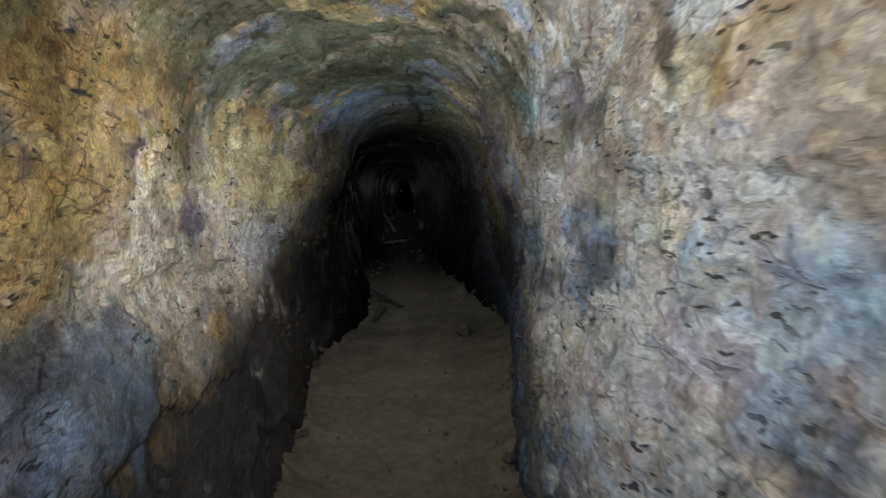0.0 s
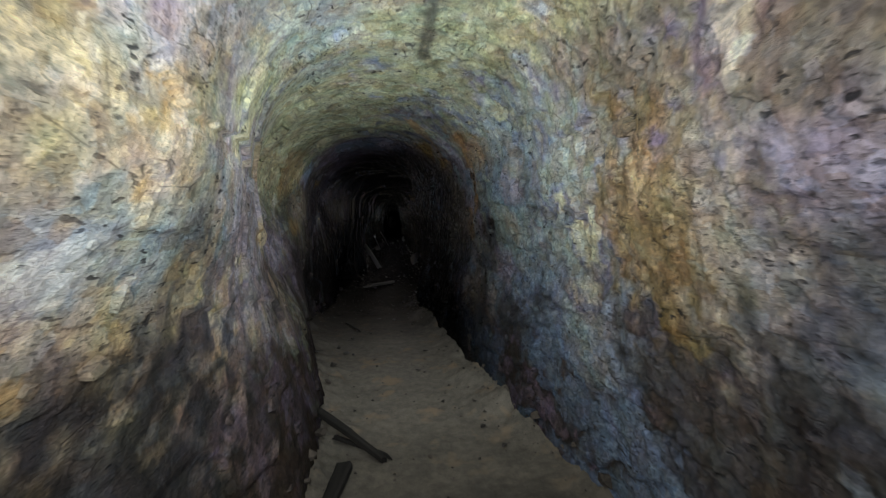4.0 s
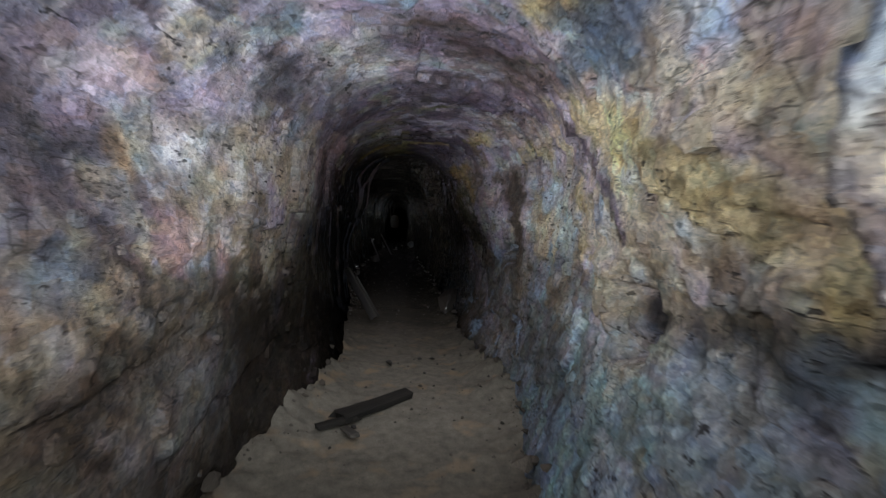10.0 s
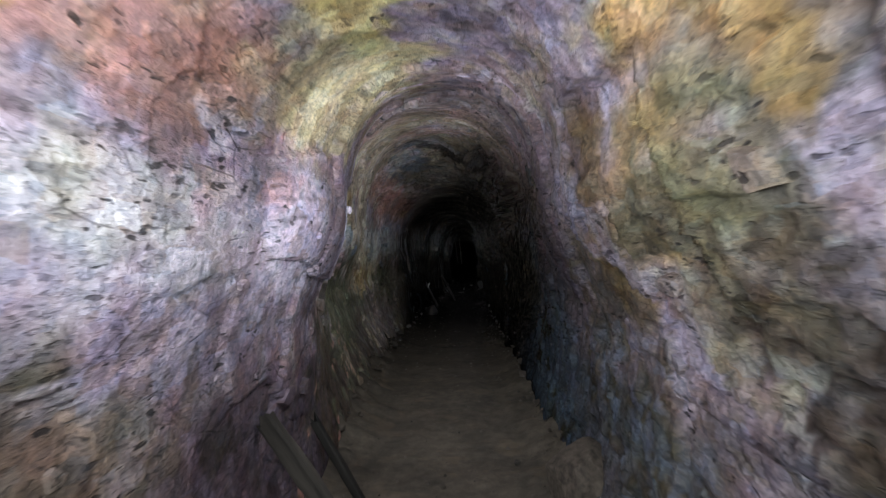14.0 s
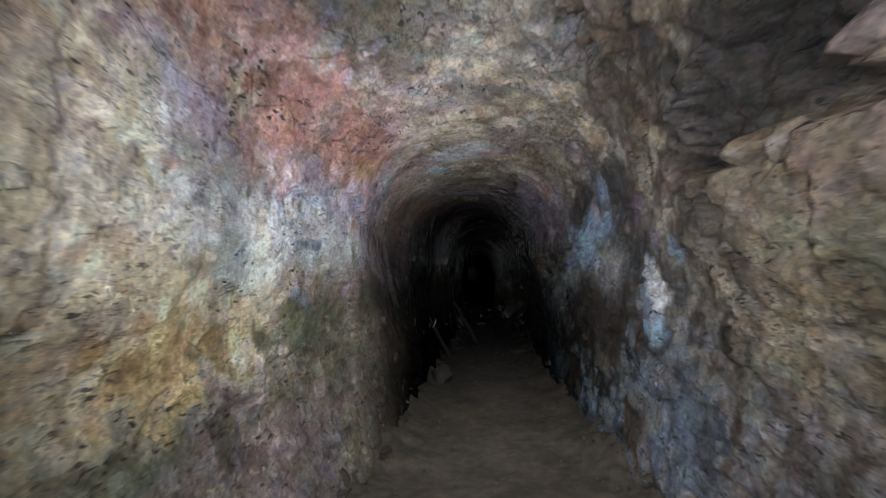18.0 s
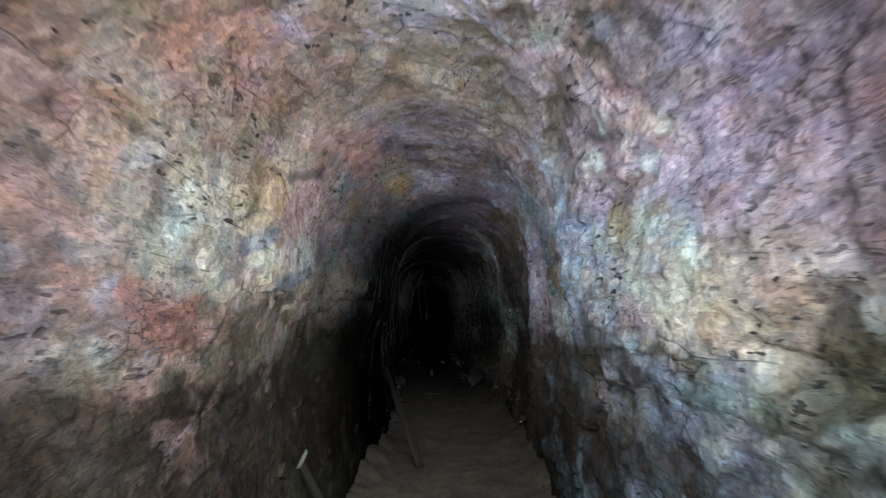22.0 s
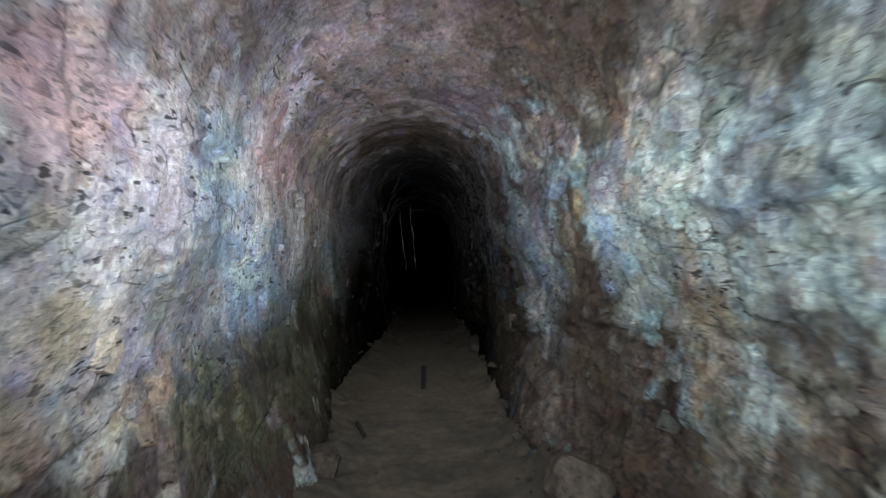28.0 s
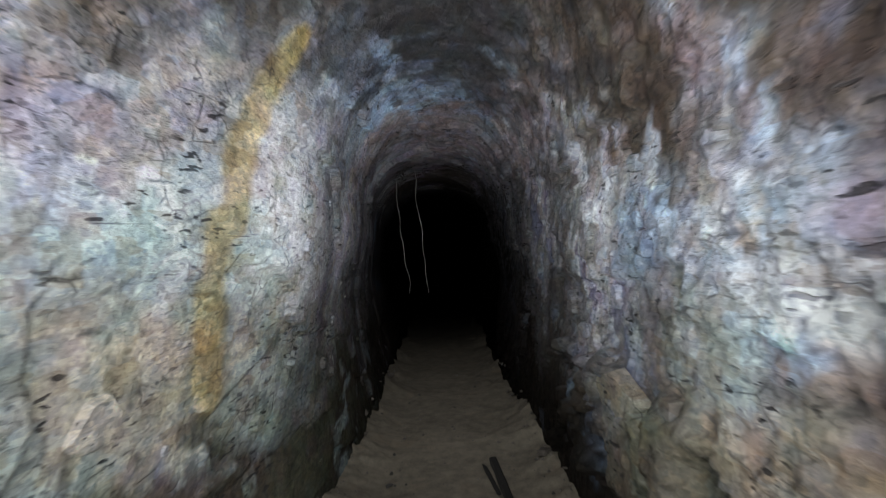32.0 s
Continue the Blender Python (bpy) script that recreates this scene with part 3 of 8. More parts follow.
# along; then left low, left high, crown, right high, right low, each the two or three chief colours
# low lanes: mud, darkened further for the torch beam's lower edge
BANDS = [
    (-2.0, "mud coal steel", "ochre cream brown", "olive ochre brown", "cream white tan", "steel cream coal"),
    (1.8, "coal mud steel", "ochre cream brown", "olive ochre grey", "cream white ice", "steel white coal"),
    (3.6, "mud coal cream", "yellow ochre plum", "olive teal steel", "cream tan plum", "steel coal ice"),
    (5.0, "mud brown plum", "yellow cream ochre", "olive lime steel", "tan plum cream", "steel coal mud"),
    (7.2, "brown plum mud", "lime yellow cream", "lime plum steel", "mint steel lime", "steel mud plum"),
    # left side darkened for the shaded recess behind the ledge
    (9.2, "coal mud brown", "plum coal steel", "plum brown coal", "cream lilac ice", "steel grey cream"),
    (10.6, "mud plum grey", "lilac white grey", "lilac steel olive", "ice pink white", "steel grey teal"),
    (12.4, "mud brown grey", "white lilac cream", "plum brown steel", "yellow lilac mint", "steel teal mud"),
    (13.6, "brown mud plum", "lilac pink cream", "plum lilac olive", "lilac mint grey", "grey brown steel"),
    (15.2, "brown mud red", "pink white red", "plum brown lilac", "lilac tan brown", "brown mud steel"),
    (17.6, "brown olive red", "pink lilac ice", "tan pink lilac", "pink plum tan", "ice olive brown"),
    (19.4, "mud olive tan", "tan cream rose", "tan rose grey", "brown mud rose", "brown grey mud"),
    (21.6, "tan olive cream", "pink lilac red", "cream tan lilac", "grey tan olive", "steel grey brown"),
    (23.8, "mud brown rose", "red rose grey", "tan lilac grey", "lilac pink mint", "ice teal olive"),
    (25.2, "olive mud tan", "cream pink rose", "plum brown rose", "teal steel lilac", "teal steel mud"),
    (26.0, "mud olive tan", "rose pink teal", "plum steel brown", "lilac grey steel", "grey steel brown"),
    # right side darkened for distance and shade behind the step
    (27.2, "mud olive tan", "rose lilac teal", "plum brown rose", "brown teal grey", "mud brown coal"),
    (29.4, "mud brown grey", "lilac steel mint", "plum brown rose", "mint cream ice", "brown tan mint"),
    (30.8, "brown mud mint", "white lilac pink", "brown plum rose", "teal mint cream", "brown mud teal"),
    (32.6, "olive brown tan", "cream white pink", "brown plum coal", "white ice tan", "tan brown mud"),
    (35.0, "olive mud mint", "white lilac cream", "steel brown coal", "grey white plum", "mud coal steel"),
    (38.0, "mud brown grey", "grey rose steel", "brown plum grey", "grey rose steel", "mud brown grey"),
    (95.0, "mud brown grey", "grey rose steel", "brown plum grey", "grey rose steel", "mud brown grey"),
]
pick = rough_noise(P, 0.55, 3, 61)
pick2 = smooth_noise(P, 0.16, 67)
ya = P[:, 1] + 0.5 * smooth_noise(P, 0.7, 71) + 0.25 * pick2 + 0.35 * (cell1 - 0.5)
sa = S + 0.10 * smooth_noise(P, 0.5, 73) + 0.04 * smooth_noise(P, 0.15, 79) + 0.10 * (cell1 - 0.5) + 0.05 * (cell2 - 0.5)
which = np.clip(0.5 + 0.55 * pick + 0.25 * pick2 + 0.4 * (cell1 - 0.5) + 0.4 * (cell2 - 0.5) + 0.3 * (cell3 - 0.5), 0, 1)
marks = np.array([b[0] for b in BANDS])


def ramp3(names):
    a, b, c = (np.array(INK[n]) for n in names.split())
    w = which[:, None]
    return np.where(w < 0.45, a, np.where(w < 0.72, a + (b - a) * (w - 0.45) / 0.27, b + (c - b) * np.clip((w - 0.72) / 0.2, 0, 1)))


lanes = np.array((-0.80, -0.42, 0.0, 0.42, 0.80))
stain_shade = np.zeros((len(P), 3))
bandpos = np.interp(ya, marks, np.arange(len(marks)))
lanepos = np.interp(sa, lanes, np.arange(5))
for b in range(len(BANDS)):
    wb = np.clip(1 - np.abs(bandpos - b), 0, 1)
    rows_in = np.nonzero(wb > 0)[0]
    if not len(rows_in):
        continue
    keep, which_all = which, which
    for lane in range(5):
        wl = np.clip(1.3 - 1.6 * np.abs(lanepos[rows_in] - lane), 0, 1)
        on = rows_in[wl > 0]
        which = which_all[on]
        stain_shade[on] += ramp3(BANDS[b][1 + lane]) * (wb[on] * wl[wl > 0])[:, None]
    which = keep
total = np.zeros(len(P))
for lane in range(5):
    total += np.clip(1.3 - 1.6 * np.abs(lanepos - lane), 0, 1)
stain_shade /= np.maximum(total, 0.2)[:, None]


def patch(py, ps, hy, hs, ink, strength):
    """A patch of mineral, in places of painted light and shade: along, round the section (-1 left foot, 0 crown, 1
    right foot), half lengths, colour, strength.
    """
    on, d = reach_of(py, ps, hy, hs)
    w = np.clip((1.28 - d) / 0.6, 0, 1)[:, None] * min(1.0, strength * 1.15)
    stain_shade[on] += (np.array(INK[ink]) * (0.9 + 0.2 * which[on])[:, None] - stain_shade[on]) * w


patch(1.46, -0.33, 0.30, 0.07, "ochre", .6)
patch(1.31, -0.45, 0.15, 0.05, "ochre", .6)
patch(1.77, -0.46, 0.50, 0.05, "tan", .6)
patch(1.45, -0.62, 0.33, 0.06, "steel", .7)
patch(1.21, -0.57, 0.07, 0.04, "coal", .8)
patch(0.72, 0.51, 0.23, 0.08, "ice", .7)
patch(1.05, 0.43, 0.43, 0.07, "cream", .7)
patch(0.73, 0.45, 0.07, 0.04, "white", .8)
patch(0.97, 0.34, 0.06, 0.04, "brown", .7)
patch(0.81, 0.36, 0.05, 0.04, "ochre", .7)
patch(2.60, 0.27, 0.82, 0.07, "olive", .8)
patch(3.13, -0.73, 0.72, 0.11, "coal", .7)
patch(1.13, 0.57, 0.19, 0.04, "ice", .7)
patch(1.94, 0.50, 0.48, 0.06, "tan", .6)
patch(1.73, 0.54, 0.51, 0.11, "cream", .75)
patch(1.37, 0.66, 0.42, 0.10, "ice", .7)
patch(1.61, 0.62, 0.31, 0.07, "grey", .7)
patch(2.06, 0.42, 0.38, 0.07, "tan", .7)
patch(1.80, 0.54, 0.97, 0.20, "cream", .8)
patch(1.27, 0.63, 0.46, 0.11, "white", .6)
patch(1.38, -0.62, 0.56, 0.10, "coal", .7)
patch(1.54, -0.59, 0.31, 0.04, "grey", .6)
patch(3.92, -0.54, 1.34, 0.22, "brown", .8)
patch(1.99, -0.24, 1.30, 0.21, "brown", .35)
patch(3.07, -0.06, 1.08, 0.16, "olive", .8)
patch(3.58, -0.36, 1.30, 0.24, "olive", .6)
patch(1.79, 0.50, 1.05, 0.17, "white", .7)
patch(2.33, -0.48, 0.16, 0.04, "plum", .7)
patch(2.28, -0.42, 0.12, 0.04, "ochre", .7)
patch(2.83, -0.40, 0.45, 0.07, "cream", .6)
patch(1.50, 0.50, 0.13, 0.05, "steel", .7)
patch(1.73, 0.48, 0.12, 0.04, "ice", .7)
patch(1.58, 0.37, 0.14, 0.04, "tan", .7)
patch(2.21, 0.30, 0.20, 0.04, "olive", .7)
patch(2.26, -0.48, 0.68, 0.07, "cream", .7)
patch(2.63, -0.57, 0.79, 0.07, "tan", .8)
patch(2.13, -0.59, 0.56, 0.08, "tan", .7)
patch(2.07, -0.42, 0.15, 0.04, "yellow", .7)
patch(2.48, -0.47, 0.19, 0.04, "plum", .5)
patch(1.63, 0.36, 0.31, 0.05, "grey", .6)
patch(1.54, 0.51, 0.23, 0.06, "steel", .5)
patch(3.59, -0.40, 0.67, 0.09, "yellow", .75)
patch(3.30, -0.29, 0.27, 0.04, "ochre", .7)
patch(3.22, -0.35, 0.08, 0.04, "rose", .8)
patch(3.31, -0.56, 0.24, 0.05, "grey", .7)
patch(3.70, -0.30, 0.17, 0.04, "cream", .7)
patch(3.72, -0.21, 0.08, 0.04, "orange", .7)
patch(4.81, -0.00, 1.33, 0.14, "olive", .7)
patch(4.37, -0.10, 0.63, 0.04, "teal", .6)
patch(4.20, -0.15, 0.36, 0.04, "ice", .7)
patch(2.92, 0.40, 0.17, 0.04, "white", .95)
patch(2.65, 0.42, 0.06, 0.04, "sky", .8)
patch(2.45, 0.39, 0.26, 0.04, "cream", .7)
patch(2.80, 0.30, 0.26, 0.04, "tan", .7)
patch(3.44, 0.18, 0.26, 0.04, "yellow", .6)
patch(2.66, 0.55, 0.39, 0.06, "steel", .7)
patch(2.39, 0.51, 0.09, 0.04, "teal", .7)
patch(3.77, -0.64, 0.50, 0.06, "mud", .7)
patch(2.40, 0.35, 0.11, 0.04, "brown", .6)
patch(3.09, 0.28, 0.16, 0.04, "tan", .6)
patch(3.95, -0.38, 0.19, 0.04, "cream", .8)
patch(4.12, -0.29, 0.19, 0.04, "rose", .5)
patch(4.98, -0.00, 0.67, 0.11, "teal", .6)
patch(3.54, 0.29, 0.06, 0.04, "sky", .7)
patch(3.38, 0.34, 0.06, 0.04, "brown", .7)
patch(4.09, 0.50, 0.40, 0.05, "steel", .6)
patch(4.33, 0.42, 0.39, 0.06, "lilac", .7)
patch(5.40, 0.23, 0.38, 0.06, "tan", .6)
patch(4.36, -0.61, 0.39, 0.05, "coal", .7)
patch(4.93, -0.60, 0.58, 0.06, "mud", .7)
patch(5.53, -0.44, 1.14, 0.15, "tan", .8)
patch(6.10, -0.28, 1.38, 0.12, "lime", .6)
patch(4.17, -0.38, 0.56, 0.06, "yellow", .6)
patch(7.55, -0.24, 1.68, 0.37, "lime", .8)
patch(6.90, -0.46, 1.35, 0.17, "lilac", .6)
patch(4.91, 0.70, 0.76, 0.11, "mud", .7)
patch(4.08, 0.60, 0.52, 0.07, "coal", .6)
patch(3.55, 0.36, 0.52, 0.12, "lilac", .45)
patch(4.88, -0.17, 0.60, 0.15, "lilac", .45)
patch(5.02, 0.13, 0.63, 0.07, "yellow", .6)
patch(7.07, -0.39, 0.17, 0.09, "yellow", .75)
patch(7.99, -0.33, 0.75, 0.09, "lime", .75)
patch(6.80, -0.48, 0.11, 0.04, "yellow", .7)
patch(7.62, -0.52, 0.54, 0.05, "lilac", .6)
patch(7.36, -0.48, 0.44, 0.04, "plum", .6)
patch(6.81, 0.40, 0.28, 0.06, "teal", .6)
patch(7.05, 0.50, 0.12, 0.07, "mint", .8)
patch(6.67, 0.39, 0.06, 0.04, "yellow", .35)
patch(7.07, 0.31, 0.08, 0.04, "yellow", .35)
patch(6.91, 0.66, 0.40, 0.07, "steel", .7)
patch(6.56, 0.36, 0.07, 0.04, "olive", .8)
patch(9.41, 0.03, 0.88, 0.14, "steel", .6)
patch(7.94, 0.31, 0.26, 0.08, "lilac", .6)
patch(6.95, -0.58, 0.50, 0.07, "brown", .6)
patch(6.75, 0.36, 0.43, 0.07, "steel", .45)
patch(8.55, -0.33, 0.32, 0.05, "lime", .8)
patch(8.18, -0.62, 0.49, 0.08, "plum", .7)
patch(9.05, -0.45, 0.30, 0.12, "steel", .5)
patch(8.29, 0.45, 0.29, 0.10, "lilac", .7)
patch(7.63, 0.38, 0.06, 0.04, "orange", .8)
patch(8.01, 0.50, 0.10, 0.05, "orange", .6)
patch(7.40, 0.48, 0.06, 0.05, "steel", .7)
patch(7.69, 0.52, 0.17, 0.05, "lilac", .6)
patch(8.78, 0.24, 0.22, 0.04, "orange", .6)
patch(9.44, 0.10, 0.48, 0.14, "plum", .6)
# shade of the left recess, painted on
patch(9.80, -0.43, 1.22, 0.17, "coal", .5)
patch(9.89, -0.13, 1.05, 0.17, "plum", .85)
patch(12.94, -0.42, 1.13, 0.47, "coal", .6)
patch(8.62, 0.30, 0.59, 0.09, "plum", .5)
patch(8.38, 0.67, 0.32, 0.11, "lilac", .7)
patch(8.06, 0.69, 0.24, 0.06, "cream", .5)
patch(8.80, -0.43, 0.25, 0.10, "yellow", .7)
patch(8.66, -0.55, 0.12, 0.04, "cream", .6)
patch(10.34, -0.35, 1.30, 0.15, "plum", .7)
patch(9.76, -0.44, 0.34, 0.06, "steel", .6)
patch(8.65, 0.40, 0.37, 0.09, "cream", .75)
patch(9.09, 0.40, 0.30, 0.11, "lilac", .7)
patch(8.15, 0.53, 0.08, 0.07, "tan", .7)
patch(8.96, 0.65, 0.37, 0.11, "teal", .6)
patch(8.34, 0.50, 0.17, 0.05, "pink", .4)
patch(8.25, 0.62, 0.17, 0.05, "steel", .6)
patch(8.78, -0.66, 0.23, 0.06, "plum", .6)
patch(9.76, -0.45, 0.49, 0.10, "plum", .6)
patch(10.29, -0.73, 1.56, 0.15, "brown", .7)
patch(8.95, 0.41, 0.11, 0.08, "tan", .6)
patch(9.36, 0.41, 0.29, 0.08, "ice", .7)
patch(8.73, 0.46, 0.21, 0.05, "cream", .7)
patch(8.67, 0.42, 0.09, 0.04, "yellow", .5)
patch(8.92, 0.62, 0.32, 0.07, "steel", .6)
patch(10.53, -0.47, 1.34, 0.10, "plum", .5)
# left recess darkened by paint, as if in shade
patch(11.61, -0.57, 1.26, 0.26, "coal", .75)
patch(10.75, -0.28, 1.26, 0.09, "steel", .6)
patch(9.62, -0.44, 0.33, 0.09, "lilac", .6)
patch(10.30, -0.67, 1.63, 0.12, "coal", .5)
patch(9.59, 0.69, 0.58, 0.11, "lilac", .7)
patch(9.92, -0.77, 0.93, 0.12, "mud", .8)
patch(9.10, 0.40, 0.19, 0.09, "lilac", .7)
patch(8.85, 0.45, 0.15, 0.07, "cream", .6)
patch(9.10, 0.45, 0.14, 0.04, "sky", .5)
patch(10.50, -0.06, 0.86, 0.20, "plum", .8)
patch(10.02, 0.36, 0.61, 0.07, "ice", .85)
patch(9.82, 0.41, 0.10, 0.04, "sky", .7)
patch(9.78, 0.35, 0.13, 0.04, "pink", .6)
patch(10.19, 0.41, 0.29, 0.05, "pink", .4)
patch(9.68, 0.51, 0.09, 0.04, "lilac", .6)
patch(11.03, -0.46, 0.43, 0.05, "white", .8)
patch(11.68, -0.34, 0.92, 0.05, "lilac", .8)
patch(11.01, -0.35, 0.28, 0.04, "plum", .5)
patch(11.26, 0.20, 0.24, 0.04, "sulphur", .8)
patch(11.03, 0.04, 0.11, 0.04, "sulphur", .8)
patch(10.65, 0.16, 0.24, 0.04, "steel", .7)
patch(9.56, 0.51, 0.07, 0.04, "coal", .6)
patch(10.79, -0.32, 0.11, 0.04, "tan", .5)
patch(10.17, 0.59, 0.47, 0.07, "grey", .6)
patch(9.70, 0.47, 0.18, 0.04, "lilac", .5)
patch(9.81, 0.36, 0.23, 0.04, "cream", .4)
patch(10.78, -0.67, 1.48, 0.22, "mud", .6)
patch(11.70, -0.72, 1.07, 0.12, "mud", .6)
patch(10.86, 0.44, 1.09, 0.15, "cream", .7)
patch(10.06, 0.46, 0.34, 0.04, "cream", .5)
patch(10.51, 0.37, 0.13, 0.04, "steel", .8)
patch(10.98, 0.59, 0.39, 0.06, "steel", .6)
patch(11.48, 0.50, 0.34, 0.06, "tan", .6)
patch(13.13, -0.37, 1.20, 0.26, "plum", .6)
patch(12.33, -0.59, 0.45, 0.17, "cream", .5)
patch(11.37, -0.61, 0.47, 0.09, "tan", .7)
patch(11.88, -0.71, 0.87, 0.12, "tan", .6)
patch(11.59, -0.52, 0.53, 0.08, "cream", .6)
patch(10.99, 0.61, 0.51, 0.09, "olive", .7)
patch(11.06, 0.55, 0.37, 0.04, "coal", .6)
patch(12.02, -0.41, 0.63, 0.10, "white", .8)
patch(11.86, -0.37, 0.13, 0.04, "pink", .4)
patch(12.18, -0.45, 0.35, 0.07, "cream", .6)
patch(11.98, -0.51, 0.45, 0.05, "cream", .6)
patch(11.63, 0.38, 0.24, 0.08, "yellow", .75)
patch(11.39, 0.40, 0.11, 0.05, "mint", .7)
patch(12.30, 0.34, 0.31, 0.09, "lilac", .6)
patch(11.20, 0.38, 0.07, 0.04, "steel", .8)
patch(11.61, 0.62, 0.49, 0.08, "teal", .5)
patch(12.00, 0.57, 0.22, 0.05, "tan", .8)
patch(11.66, 0.56, 0.13, 0.04, "coal", .9)
patch(12.25, 0.18, 0.13, 0.04, "olive", .8)
patch(11.31, 0.47, 0.10, 0.04, "ochre", .4)
patch(12.20, -0.67, 1.10, 0.14, "mud", .8)
patch(12.29, -0.37, 0.27, 0.04, "cream", .8)
patch(12.16, -0.49, 0.11, 0.04, "rose", .6)
patch(12.37, -0.46, 0.27, 0.06, "lilac", .6)
patch(11.90, 0.46, 0.25, 0.09, "white", .7)
patch(11.74, 0.38, 0.06, 0.04, "yellow", .7)
patch(11.95, 0.58, 0.08, 0.04, "cream", .7)
patch(12.26, 0.58, 0.19, 0.05, "grey", .5)
patch(15.58, -0.45, 1.12, 0.50, "plum", .6)
patch(13.02, 0.49, 0.16, 0.09, "yellow", .6)
patch(13.10, 0.44, 0.10, 0.04, "white", .7)
patch(12.88, 0.48, 0.07, 0.05, "steel", .8)
patch(13.34, 0.43, 0.12, 0.07, "rose", .6)
patch(13.40, 0.31, 0.13, 0.04, "yellow", .8)
patch(13.27, -0.52, 0.25, 0.04, "steel", .6)
patch(13.07, -0.45, 0.20, 0.04, "cream", .7)
patch(12.98, -0.40, 0.10, 0.04, "pink", .7)
patch(14.06, -0.31, 0.13, 0.04, "red", .8)
patch(13.62, -0.44, 0.26, 0.07, "lilac", .6)
patch(12.90, 0.58, 0.09, 0.04, "steel", .6)
patch(13.85, -0.74, 1.26, 0.25, "mud", .8)
patch(12.88, 0.61, 0.17, 0.06, "mud", .7)
patch(20.79, -0.64, 1.58, 0.34, "rose", .7)
patch(14.38, -0.30, 0.62, 0.06, "red", .7)
patch(15.22, -0.14, 1.02, 0.12, "sulphur", .5)
patch(13.42, -0.37, 0.44, 0.08, "pink", .5)
patch(13.11, -0.44, 0.24, 0.06, "white", .5)
patch(13.19, 0.44, 0.22, 0.11, "lime", .7)
patch(13.24, 0.40, 0.19, 0.05, "yellow", .5)
patch(14.02, -0.37, 0.19, 0.05, "red", .6)
patch(13.92, -0.41, 0.08, 0.04, "pink", .8)
patch(14.13, -0.42, 0.11, 0.04, "pink", .7)
patch(14.83, -0.41, 0.54, 0.06, "white", .85)
patch(14.07, -0.49, 0.14, 0.04, "white", .7)
patch(14.99, -0.06, 0.32, 0.04, "sulphur", .8)
patch(14.76, -0.08, 0.15, 0.04, "yellow", .7)
patch(14.08, -0.30, 0.07, 0.04, "coal", .85)
patch(14.30, -0.30, 0.06, 0.04, "steel", .9)
patch(14.12, 0.45, 0.21, 0.04, "white", .8)
patch(14.18, 0.37, 0.25, 0.04, "pink", .5)
patch(13.82, 0.40, 0.11, 0.10, "brown", .85)
patch(15.16, 0.37, 0.37, 0.13, "ochre", .6)
patch(14.55, 0.25, 0.13, 0.05, "ochre", .7)
patch(14.15, 0.26, 0.11, 0.04, "lilac", .7)
patch(14.80, -0.60, 0.40, 0.05, "rose", .7)
patch(14.87, -0.16, 0.27, 0.04, "plum", .7)
patch(14.30, 0.55, 0.11, 0.04, "ice", .7)
patch(14.50, -0.65, 0.43, 0.06, "brown", .6)
patch(14.06, 0.54, 0.14, 0.04, "coal", .5)
# brown rock, darkened too where the torch beam misses
patch(13.81, 0.53, 0.12, 0.08, "brown", .8)
patch(13.87, 0.32, 0.16, 0.04, "brown", .6)
patch(14.44, 0.64, 0.51, 0.07, "mud", .6)
patch(13.77, 0.45, 0.08, 0.05, "brown", .8)
patch(13.96, 0.63, 0.29, 0.04, "mud", .6)
patch(13.95, -0.42, 0.15, 0.06, "pink", .8)
patch(14.97, -0.22, 0.29, 0.05, "red", .5)
patch(13.84, 0.35, 0.16, 0.06, "brown", .8)
patch(13.80, 0.54, 0.12, 0.11, "coal", .5)
patch(15.33, -0.45, 1.15, 0.13, "lilac", .6)
patch(14.14, -0.63, 0.38, 0.07, "tan", .7)
patch(14.61, -0.62, 0.40, 0.07, "tan", .6)
patch(17.72, -0.20, 0.10, 0.04, "red", .6)
patch(17.57, -0.27, 0.13, 0.04, "pink", .7)
patch(17.41, -0.35, 0.25, 0.04, "lilac", .8)
patch(16.95, -0.40, 0.18, 0.04, "ice", .5)
patch(18.18, -0.33, 0.25, 0.07, "ochre", .8)
patch(18.49, -0.38, 0.38, 0.05, "cream", .7)
patch(17.60, -0.52, 0.09, 0.04, "rose", .8)
patch(16.66, -0.29, 0.07, 0.04, "plum", .5)
patch(17.16, 0.28, 0.19, 0.04, "pink", .75)
patch(16.73, 0.35, 0.09, 0.04, "pink", .7)
patch(16.81, 0.30, 0.06, 0.04, "grey", .8)
patch(18.32, 0.53, 0.46, 0.08, "ice", .8)
patch(18.71, 0.37, 0.48, 0.08, "tan", .8)
patch(17.54, 0.38, 0.24, 0.04, "olive", .6)
patch(17.44, 0.61, 0.12, 0.04, "ice", .5)
# shade of the roof hollow behind the rim, put into the colour
patch(19.83, 0.21, 0.73, 0.07, "coal", .8)
patch(20.53, -0.24, 0.88, 0.07, "red", .6)
patch(18.28, 0.03, 0.29, 0.08, "lilac", .6)
patch(18.03, -0.08, 0.21, 0.06, "tan", .7)
patch(17.66, -0.58, 0.94, 0.09, "mud", .75)
patch(18.99, -0.66, 1.68, 0.13, "olive", .75)
patch(18.43, -0.32, 0.97, 0.15, "cream", .7)
patch(18.04, -0.14, 0.39, 0.10, "cream", .7)
patch(18.10, 0.11, 0.47, 0.11, "cream", .6)
patch(20.15, 0.44, 1.14, 0.18, "cream", .6)
patch(17.16, -0.37, 0.54, 0.05, "white", .55)
patch(17.73, 0.49, 0.36, 0.11, "ice", .4)
